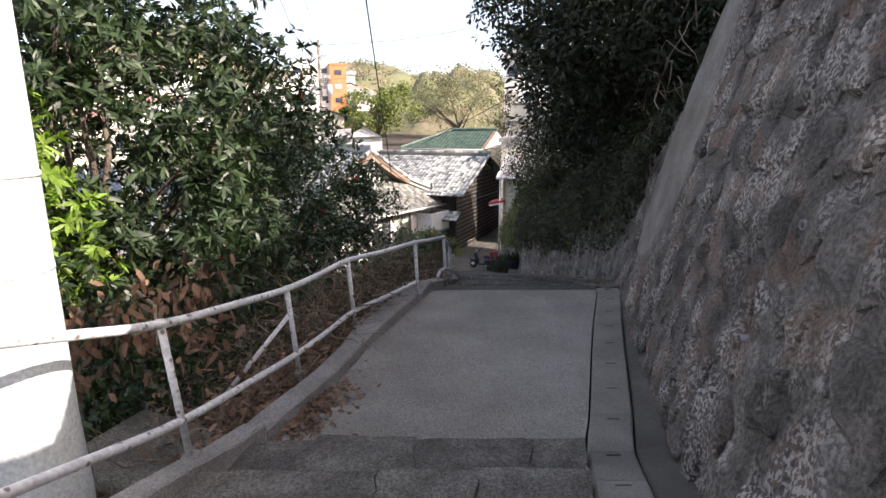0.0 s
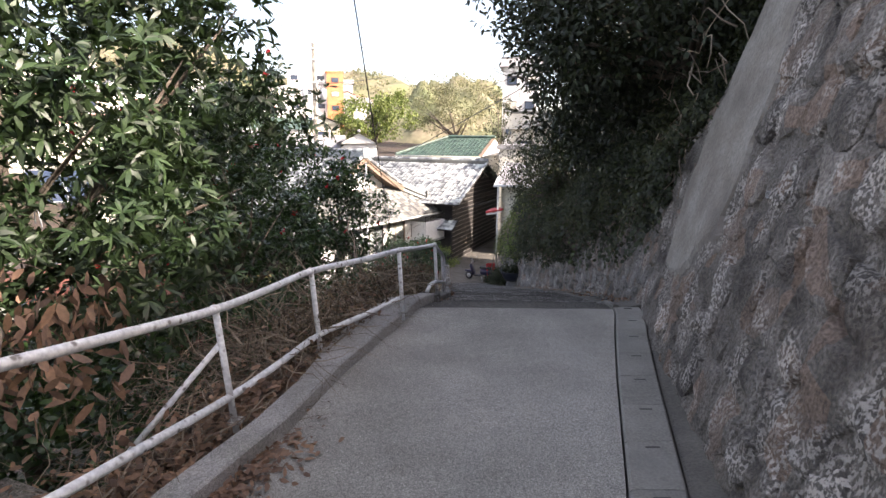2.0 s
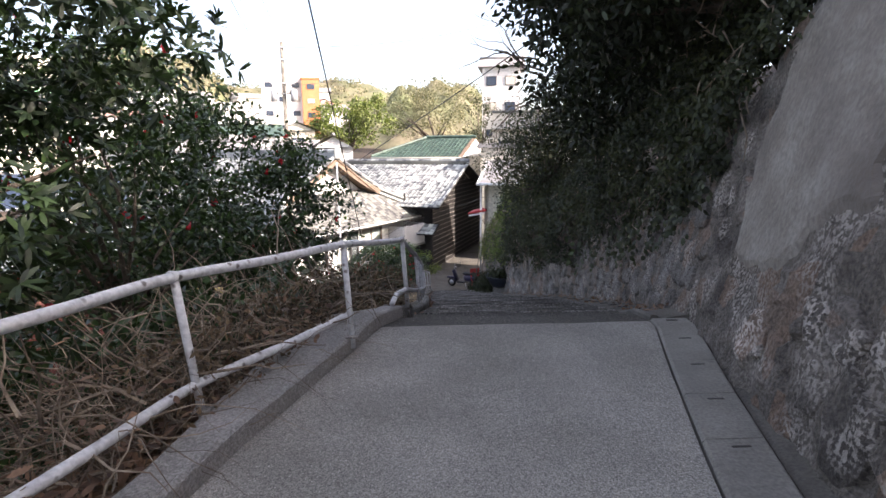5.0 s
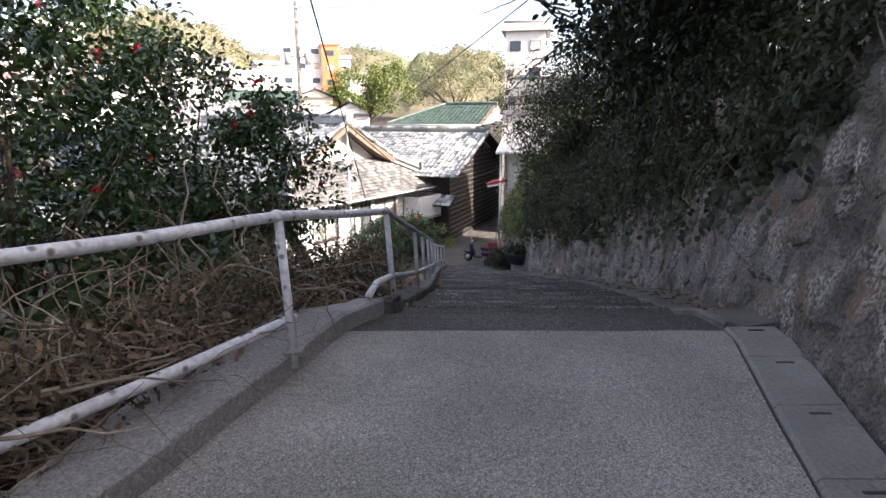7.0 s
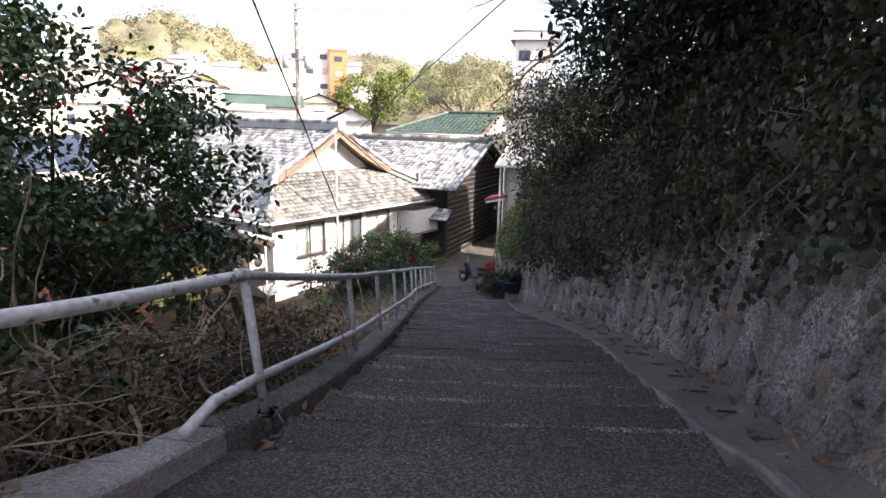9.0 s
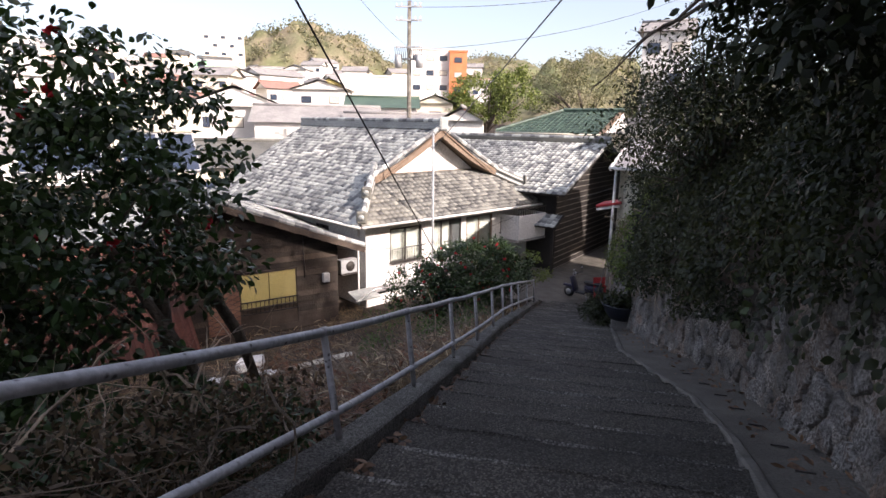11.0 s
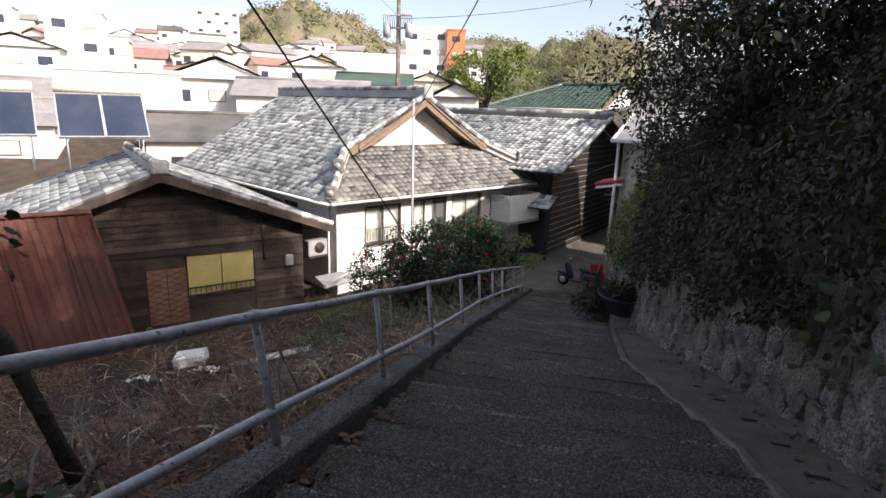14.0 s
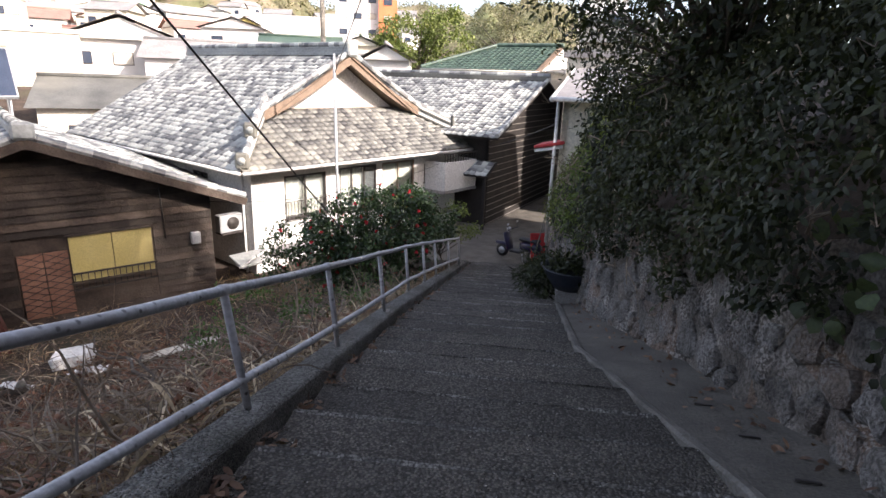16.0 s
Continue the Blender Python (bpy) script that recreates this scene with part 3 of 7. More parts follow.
# drain pipes out of the wall
for (py, pz) in ((3.05, 0.93), (3.35, 0.15), (4.9, 1.9), (5.6, 0.75)):
    px = wall_x(py, pz)
    V, F = [], []
    for r, x in ((0.03, px + 0.1), (0.03, px - 0.045), (0.022, px - 0.045), (0.022, px + 0.05)):
        for k in range(14):
            q = 2 * math.pi * k / 14
            V.append((x, py + r * math.cos(q), pz + r * math.sin(q)))
    for j in range(3):
        for k in range(14):
            F.append((j * 14 + k, j * 14 + (k + 1) % 14, (j + 1) * 14 + (k + 1) % 14, (j + 1) * 14 + k))
    mesh("weep_pipe", V, F, GREYROOF, wall_right, "grey plastic weep pipe", True)

# ---------------------------------------------------------------- handrail
POSTS = [(-1.95, 1.9), (-1.74, 3.5), (-1.46, 5.33), (-1.13, 6.84), (-0.39, 8.2), (0.03, 10.05), (0.14, 12.35), (0.17, 14.05), (0.2, 15.8), (0.22, 17.5), (0.2, 19.5), (0.16, 21.5), (0.2, 23.05), (0.26, 24.3), (0.36, 26.0), (0.47, 27.65)]
LEAN = (-0.05, -0.11)                 # the posts stand square to the slope, tops a little outward and uphill


def kerb_top(y):
    return path_z(y) + (0.2 if y < 4.2 else 0.14)


RAIL_H = {1.9: 1.04, 3.5: 1.0, 5.33: 0.92, 6.84: 0.86, 8.2: 0.79, 10.05: 0.84}


LOWER = {1.9: 0.72, 3.5: 0.71, 5.33: 0.7, 6.84: 0.68, 8.2: 0.62, 10.05: 0.6}   # drop of the lower rail


def handrail(posts, mat, label, r, name="handrail", broken=False):
    t = thing(name, (posts[0][0], posts[0][1], kerb_top(posts[0][1])), label, "railing", "path railing")
    o = t.matrix_world.inverted()
    tops = []
    for i, (x, y) in enumerate(posts):
        zb = kerb_top(y)
        zt = zb + RAIL_H.get(y, 0.8)
        top = Vector((x + LEAN[0], y + (0.03 if y == 8.2 else LEAN[1]), zt))   # one post stands upright
        tubepart("post", [o @ Vector((x, y, zb - 0.1)), o @ top], r * 0.85, mat, t)
        boxpart("socket", (0.11, 0.11, 0.02), o @ pose(x, y, zb + 0.008), KERB, t, 0.004)
        tops.append(top)
        V, F = tube([o @ (top + Vector((0, -0.035, 0.011))), o @ (top + Vector((0, 0.035, -0.007)))], r * 1.16, 10)
        mesh("collar", V, F, mat, t, "", True)
    lows = [p - Vector((LEAN[0] * 0.65, LEAN[1] * 0.65, LOWER.get(y, 0.58))) for p, (x, y) in zip(tops, posts)]
    for line, name2 in ((tops, "top_rail"), (lows, "lower_rail")):
        pts = []
        for i, p in enumerate(line):
            if 0 < i:
                pts.append(line[i - 1].lerp(p, 0.5) - Vector((0, 0, 0.008)))
            pts.append(p)
        fine = []
        for i in range(len(pts) - 1):
            p0, p1, p2, p3 = pts[max(i - 1, 0)], pts[i], pts[i + 1], pts[min(i + 2, len(pts) - 1)]
            for k in range(4):
                s = k / 4
                fine.append(0.5 * ((2 * p1) + (p2 - p0) * s + (2 * p0 - 5 * p1 + 4 * p2 - p3) * s * s + (3 * p1 - p0 - 3 * p2 + p3) * s ** 3))
        fine.append(pts[-1])
        if name2 == "lower_rail" and broken:
            # one bay has rusted away; the stub beyond it is bent up
            stub = fine[-4:]
            stub[0] = stub[0] + Vector((0.02, 0, -0.07))
            tubepart(name2, [o @ p for p in stub], r, mat, t)
            fine = fine[:-8]
        tubepart(name2, [o @ p for p in fine], r, mat, t)
    return t


rail_upper = handrail(POSTS[:6], RAIL_PAINT, "white-painted steel pipe handrail with flaking paint on the kerb", 0.03, broken=True)
o = rail_upper.matrix_world.inverted()
tubepart("brace", [o @ Vector((-1.5, 5.26, -0.32)), o @ Vector((-2.1, 4.95, -1.05))], 0.022, RAIL_PAINT, rail_upper)
rail_lower = handrail(POSTS[5:], RAIL_GREY, "grey-painted steel pipe handrail with worn paint beside the steps", 0.028)

# utility pole at the head of the path
pole0 = thing("utility_pole", (-2.55, 3.15, ground_z(-2.55, 3.15)), "pale painted concrete utility pole beside the railing", "pole")
V, F = tube([(0, 0, -0.3), (0, 0, 0.5), (0, 0, 1.0), (0, 0, 4), (0, 0, 11)], [0.29, 0.29, 0.27, 0.25, 0.18], 28)
mesh("shaft", V, F, POLE, pole0, "", True)
for zz_ in (1.95, 2.5):
    tubepart("band", [(0, 0, zz_), (0, 0, zz_ + 0.025)], 0.268, POLE, pole0, 24)
boxpart("crossarm", (2.9, 0.1, 0.1), pose(0.1, 0, 9.9), STEEL, pole0)
boxpart("step_slab", (1.1, 0.9, 0.1), pose(-2.35, 4.1, path_z(4.1) - 0.02, 0, 4, -18), OLD_CONC, None, 0.01).name = "concrete_slab"
tagged(bpy.data.objects["concrete_slab"], "cracked flat concrete slab lying behind the kerb", "slab")


# ---------------------------------------------------------------- roofs
def tiles(name, origin, ex, ey, w, h, inside, mat, parent, tw=0.27, th=0.25, seed=1, label="", separate=0):
    """Overlapping pan tiles over a slope. ex along the eave, ey up the slope; inside(u, v) says where there is roof."""
    ex, ey = np.array(ex, float), np.array(ey, float)
    ez = np.cross(ex, ey)
    ez /= np.linalg.norm(ez) * (1 if ez[2] > 0 else -1)
    rng = np.random.RandomState(seed)
    prof = ((0.0, 0.045), (0.18, 0.02), (0.5, 0.0), (0.78, 0.015), (1.0, 0.05))
    V, F, base = [], [], 0
    o = np.array(origin, float)
    single = []
    for j in range(int(h / th)):
        for i in range(int(w / tw)):
            u, v = i * tw, j * th
            if not inside(u + tw / 2, v + th / 2):
                continue
            lift, slide = rng.uniform(-0.006, 0.012), rng.uniform(-0.012, 0.012)
            vv = []
            for (f, hgt) in prof:
                vv.append(o + ex * (u + f * tw) + ey * (v - 0.03 + slide) + ez * (hgt + 0.035 + lift))
            for (f, hgt) in prof:
                vv.append(o + ex * (u + f * tw) + ey * (v + th + 0.02) + ez * (hgt + 0.008 + lift))
            for (f, hgt) in prof:
                vv.append(o + ex * (u + f * tw) + ey * (v - 0.03 + slide) + ez * (hgt + 0.005 + lift))
            ff = [(k, k + 1, 6 + k, 5 + k) for k in range(4)] + [(10 + k, 11 + k, k + 1, k) for k in range(4)]
            V += vv
            F += [tuple(q + base for q in f) for f in ff]
            base += 15
    return tagged(big_mesh(name, V, F, mat, parent, label), kind="stuff")


def sheet(name, corners, mat, parent, thick=0.08):
    """A flat board through the given corners, thickened downwards."""
    bm = bmesh.new()
    top = [bm.verts.new(c) for c in corners]
    low = [bm.verts.new(Vector(c) - Vector((0, 0, thick))) for c in corners]
    bm.faces.new(top)
    bm.faces.new(low[::-1])
    k = len(top)
    for i in range(k):
        bm.faces.new((top[(i + 1) % k], top[i], low[i], low[(i + 1) % k]))
    return part(name, bm, mat, parent)


def ridge_caps(name, a, b, mat, parent, r=0.13, step=0.3):
    a, b = Vector(a), Vector(b)
    n = max(2, int((b - a).length / step))
    V, F = [], []
    for i in range(n):
        p, q = a.lerp(b, i / n), a.lerp(b, (i + 1.08) / n)
        tube([p, q], [r, r * 0.86], 8, V, F)
    return tagged(mesh(name, V, F, mat, parent, "", False), kind="stuff")


def wall_panel(name, length, z0, z1, holes, thick, m, mat, parent):
    """A wall in its own x-z plane, with openings (x0, x1, z0, z1) that go through it."""
    xs = sorted({0.0, length, *[h[0] for h in holes], *[h[1] for h in holes]})
    zs = sorted({z0, z1, *[h[2] for h in holes], *[h[3] for h in holes]})
    V, F, idx = [], [], {}

    def vert(x, y, z):
        k = (round(x, 4), round(y, 4), round(z, 4))
        if k not in idx:
            idx[k] = len(V)
            V.append(m @ Vector((x, y, z)))
        return idx[k]

    solid = lambda x, z: z0 < z < z1 and 0 < x < length and not any(h[0] < x < h[1] and h[2] < z < h[3] for h in holes)
    for i in range(len(xs) - 1):
        for j in range(len(zs) - 1):
            xa, xb, za, zb = xs[i], xs[i + 1], zs[j], zs[j + 1]
            if not solid((xa + xb) / 2, (za + zb) / 2):
                continue
            F.append((vert(xa, 0, za), vert(xb, 0, za), vert(xb, 0, zb), vert(xa, 0, zb)))
            F.append((vert(xa, thick, za), vert(xa, thick, zb), vert(xb, thick, zb), vert(xb, thick, za)))
            e = 0.001
            if not solid((xa + xb) / 2, za - e):
                F.append((vert(xa, 0, za), vert(xa, thick, za), vert(xb, thick, za), vert(xb, 0, za)))
            if not solid((xa + xb) / 2, zb + e):
                F.append((vert(xa, 0, zb), vert(xb, 0, zb), vert(xb, thick, zb), vert(xa, thick, zb)))
            if not solid(xa - e, (za + zb) / 2):
                F.append((vert(xa, 0, za), vert(xa, 0, zb), vert(xa, thick, zb), vert(xa, thick, za)))
            if not solid(xb + e, (za + zb) / 2):
                F.append((vert(xb, 0, za), vert(xb, thick, za), vert(xb, thick, zb), vert(xb, 0, zb)))
    return mesh(name, V, F, mat, parent)


def window(parent, m, x0, x1, z0, z1, leaves=2, frame_mat=None, curtain=True, rail=False):
    """A sliding window in a wall panel's opening: frame, sill, panes, curtain, and a little balustrade if asked."""
    fm = frame_mat or DARK
    w = new("window")
    w.parent = parent
    for nm, sz, c in (("frame", (x1 - x0, 0.1, 0.06), ((x0 + x1) / 2, 0.06, z1 - 0.03)), ("sill", (x1 - x0 + 0.1, 0.16, 0.05), ((x0 + x1) / 2, 0.02, z0 + 0.025)),
                      ("frame", (0.06, 0.1, z1 - z0), (x0 + 0.03, 0.06, (z0 + z1) / 2)), ("frame", (0.06, 0.1, z1 - z0), (x1 - 0.03, 0.06, (z0 + z1) / 2))):
        part(nm, rbox(*sz, m @ Matrix.Translation(c), 0), fm, w)
    for k in range(1, leaves):
        x = x0 + (x1 - x0) * k / leaves
        part("mullion", rbox(0.06, 0.06, z1 - z0 - 0.1, m @ Matrix.Translation((x, 0.06, (z0 + z1) / 2)), 0), fm, w)
    for k in range(leaves):
        xa = x0 + (x1 - x0) * k / leaves
        xb = x0 + (x1 - x0) * (k + 1) / leaves
        p = part("pane", rbox(xb - xa - 0.06, 0.012, z1 - z0 - 0.1, m @ Matrix.Translation(((xa + xb) / 2, 0.08, (z0 + z1) / 2)), 0), GLASS, w)
        p.visible_shadow = False
        if curtain and k != 2:
            n = 14
            V, F = [], []
            for i in range(n + 1):
                x = xa + 0.02 + (xb - xa - 0.04) * i / n
                for z in (z0 + 0.06, z1 - 0.06):
                    V.append(m @ Vector((x, 0.2 + 0.025 * math.sin(i * 2.1), z)))
            F = [(2 * i, 2 * i + 2, 2 * i + 3, 2 * i + 1) for i in range(n)]
            mesh("curtain", V, F, CURTAIN, w, "pale drawn curtain", True)
    if rail:
        zr = z0 + 0.62
        for z in (zr, z0 + 0.02):
            part("rail", rbox(x1 - x0 + 0.1, 0.025, 0.03, m @ Matrix.Translation(((x0 + x1) / 2, -0.16, z)), 0), DARK, w)
        k = int((x1 - x0) / 0.13)
        for i in range(k + 1):
            part("baluster", rbox(0.018, 0.018, zr - z0, m @ Matrix.Translation((x0 + (x1 - x0) * i / k, -0.16, (zr + z0) / 2)), 0), DARK, w)
    return w


def local(at, ax):
    """A frame with its x axis along ax, its y axis to the left of that, at a place on the plan."""
    return pose(at[0], at[1], 0, 0, 0, math.degrees(math.atan2(ax[1], ax[0])))


# ---------------------------------------------------------------- the white house with the hip-and-gable roof
def white_house():
    h = tagged(new("white_house"), "two-storey white stucco house with a grey tiled hip-and-gable roof", "house")
    m = local((-6.2, 29.4), (0.545, 0.838))
    W, D, EZ, SL = 10.3, 12.6, -3.6, 0.6
    P = lambda x, y, z: m @ Vector((x, y, z))
    vec = lambda x, y, z: m.to_3x3() @ Vector((x, y, z))
    front = [(1.2, 2.9, -5.45, -4.0), (3.5, 5.3, -5.6, -3.95), (5.6, 7.4, -5.6, -3.95), (8.0, 8.4, -5.0, -4.2), (1.2, 2.7, -8.2, -6.9)]
    wall_panel("wall", W, -10, EZ + 0.05, front, 0.18, m, WHITE, h)
    window(h, m, *front[0], 2, None, True, True)
    window(h, m, *front[1], 3, DARK, True)
    window(h, m, *front[2], 2, BARGE, True)
    window(h, m, *front[3], 1)
    window(h, m, *front[4], 2)
    ml = m @ pose(0, D, 0, 0, 0, -90)
    side = [(1.2, 3.2, -5.2, -4.1), (5.2, 6.4, -5.2, -4.1), (9.0, 10.0, -5.2, -4.1)]
    wall_panel("wall", D - 0.18, -10, EZ + 0.05, side, 0.18, ml, WHITE, h)
    for s in side:
        window(h, ml, *s, 2)
    wall_panel("wall", D, -10, EZ + 0.05, [], 0.18, m @ pose(W, 0.18, 0, 0, 0, 90), WHITE, h)
    wall_panel("wall", W, -10, EZ + 0.05, [], 0.18, m @ pose(W, D, 0, 0, 0, 180), WHITE, h)
    part("floor", rbox(W - 0.5, D - 0.5, 0.1, m @ Matrix.Translation((W / 2, D / 2, -6.4)), 0), DARK, h)
    # ledge between the storeys
    part("ledge", rbox(W + 0.1, 0.5, 0.09, m @ Matrix.Translation((W / 2, -0.2, -6.3)), 0.01), GREYROOF, h)
    O, R = 0.7, -0.1
    half = W / 2 + O
    sl = (R - EZ) / half
    n2 = math.sqrt(1 + sl * sl)
    G0 = 1.85
    # slopes
    inl = lambda u, v: (v / n2 <= half) and (u - O >= (min(v / n2 - O, G0 - O) if v / n2 < G0 + O else G0 - O))
    for side_, nm in ((0, "roof_left"), (1, "roof_right")):
        if side_ == 0:
            org, ex, ey = P(-O, -O, EZ), vec(0, 1, 0), vec(1, 0, sl).normalized()
        else:
            org, ex, ey = P(W + O, -O, EZ), vec(0, 1, 0), vec(-1, 0, sl).normalized()
        x0, x1 = (-O, W / 2) if side_ == 0 else (W + O, W / 2)
        g = lambda q: (-O + q) if side_ == 0 else (W + O - q)
        sheet(nm, [P(g(0), -O, EZ), P(g(G0 + O), G0 - O + 0.7, EZ + sl * (G0 + O)), P(g(G0 + O), G0 - O, EZ + sl * (G0 + O)), P(W / 2, G0 - O, R), P(W / 2, D + O, R), P(g(0), D + O, EZ)], BARGE, h)
        tiles("roof_tiles", org, ex, ey, D + 2 * O, half * n2, inl, TILE, h, seed=side_ + 1)
    # skirt over the front
    org, ex, ey = P(-O, -O, EZ), vec(1, 0, 0), vec(0, 1, sl).normalized()
    sheet("skirt_roof", [P(-O, -O, EZ), P(W + O, -O, EZ), P(W - G0, G0 + 0.3, EZ + sl * (G0 + O + 0.3)), P(G0, G0 + 0.3, EZ + sl * (G0 + O + 0.3))], BARGE, h)
    tiles("skirt_tiles", org, ex, ey, W + 2 * O, (G0 + O + 0.2) * n2, lambda u, v: v / n2 <= u - 0.0 and v / n2 <= W + 2 * O - u, TILE_OLD, h, seed=7)
    # gable: white triangle, brown bargeboards
    zb = EZ + sl * (G0 + O)
    sheet_pts = [P(G0 + 0.2, G0 + 0.12, zb - 0.1), P(W - G0 - 0.2, G0 + 0.12, zb - 0.1), P(W / 2, G0 + 0.12, R - 0.15)]
    bm = bmesh.new()
    f = [bm.verts.new(p) for p in sheet_pts]
    b2 = [bm.verts.new(Vector(p) + vec(0, 0.15, 0)) for p in sheet_pts]
    bm.faces.new(f)
    bm.faces.new(b2[::-1])
    for i in range(3):
        bm.faces.new((f[(i + 1) % 3], f[i], b2[i], b2[(i + 1) % 3]))
    part("gable", bm, WHITE, h)
    for sgn in (-1, 1):
        a, b = P(W / 2 + sgn * (half - G0 + 0.25), G0 - O + 0.06, zb - 0.28), P(W / 2, G0 - O + 0.06, R - 0.16)
        k = 10
        V, F = [], []
        for i in range(k + 1):
            t = i / k
            p = Vector(a).lerp(Vector(b), t) + Vector((0, 0, -0.16 * math.sin(math.pi * t)))
            for dz, dy in ((0.16, 0), (-0.16, 0), (-0.16, 0.06), (0.16, 0.06)):
                V.append(p + vec(0, dy, dz))
        for i in range(k):
            for q in range(4):
                F.append((i * 4 + q, i * 4 + (q + 1) % 4, (i + 1) * 4 + (q + 1) % 4, (i + 1) * 4 + q))
        mesh("bargeboard", V, F, BARGE, h)
        ridge_caps("verge_tiles", P(W / 2 + sgn * (half - G0 + 0.1), G0 - O + 0.1, zb - 0.02), P(W / 2, G0 - O + 0.1, R + 0.12), TILE, h, 0.12, 0.28)
        # hip ridges: tile courses bedded in white mortar, capped, with a raised end tile, in two lengths
        for a0, a1, lift in ((0.1, G0 + O, 0.0), (0.95, G0 + O, 0.26)):
            pa = P(W / 2 + sgn * (half - a0), -O + a0, EZ + sl * a0 + 0.05 + lift)
            pb = P(W / 2 + sgn * (half - a1), -O + a1, EZ + sl * a1 + 0.05 + lift)
            d = (pb - pa).normalized()
            sd = d.cross(Vector((0, 0, 1))).normalized()
            for dz, hw_, mt in ((0.05, 0.15, TILE_OLD), (0.12, 0.125, WHITE), (0.18, 0.12, TILE)):
                V = [q + sd * sx * hw_ + Vector((0, 0, dz + sz)) for q in (pa, pb) for sx, sz in ((-1, -0.035), (1, -0.035), (1, 0.035), (-1, 0.035))]
                mesh("hip_course", V, [(0, 1, 2, 3), (7, 6, 5, 4)] + [(k, k + 4, (k + 1) % 4 + 4, (k + 1) % 4) for k in range(4)], mt, h)
            ridge_caps("hip_tiles", pa + Vector((0, 0, 0.24)), pb + Vector((0, 0, 0.24)), TILE, h, 0.1, 0.3)
            mt = Matrix.Translation(pa + Vector((0, 0, 0.2))) @ Matrix.Rotation(math.atan2(d.y, d.x), 4, "Z")
            part("hip_end_tile", rbox(0.14, 0.42, 0.5, mt, 0.07), TILE_OLD, h, "dark ornamental end tile")
            tube_end = tube([pa + Vector((0, 0, 0.24)) - d * 0.14, pa + Vector((0, 0, 0.24))], 0.11, 12)
            mesh("hip_end_disc", *tube_end, TILE, h, "", True)
    for k in range(3):
        part("ridge_course", rbox(0.32 - 0.06 * k, D - G0 + O + 0.6, 0.1, m @ Matrix.Translation((W / 2, (D + G0) / 2, R + 0.05 + 0.1 * k)), 0.01), TILE, h)
    ridge_caps("ridge_tiles", P(W / 2, G0 - O, R + 0.38), P(W / 2, D + O, R + 0.38), TILE, h, 0.11, 0.3)
    part("ridge_end", rbox(0.5, 0.14, 0.6, m @ Matrix.Translation((W / 2, G0 - O - 0.05, R + 0.25)), 0.06), TILE, h, "dark ornamental end tile")
    # gutters
    tubepart("rain_gutter", [P(-O, -O - 0.06, EZ - 0.04), P(W + O, -O - 0.06, EZ - 0.07)], 0.055, WHITE, h)
    tubepart("rain_gutter", [P(-O - 0.06, -O, EZ - 0.04), P(-O - 0.06, D + O, EZ - 0.08)], 0.05, WHITE, h)
    tubepart("downpipe", [P(-0.06, 0.4, EZ - 0.1), P(-0.08, 0.4, -9)], 0.04, WHITE, h)
    # balcony at the far end of the front
    BX, BZ = 9.1, -4.62
    part("balcony_wall", rbox(2.1, 0.08, 1.15, m @ Matrix.Translation((BX, -1.05, BZ)), 0.01), WHITE, h)
    for sx in (-1.05, 1.05):
        part("balcony_wall", rbox(0.08, 0.98, 1.15, m @ Matrix.Translation((BX + sx, -0.52, BZ)), 0.01), WHITE, h)
    part("balcony_floor", rbox(2.18, 1.1, 0.12, m @ Matrix.Translation((BX, -0.55, BZ - 0.64)), 0.01), GREYROOF, h)
    part("balcony_rail", rbox(2.15, 0.05, 0.05, m @ Matrix.Translation((BX, -1.05, BZ + 0.9)), 0), DARK, h)
    for i in range(13):
        part("balcony_baluster", rbox(0.02, 0.02, 0.32, m @ Matrix.Translation((BX - 1.03 + i * 0.172, -1.05, BZ + 0.73)), 0), DARK, h)
    return h


white_house()


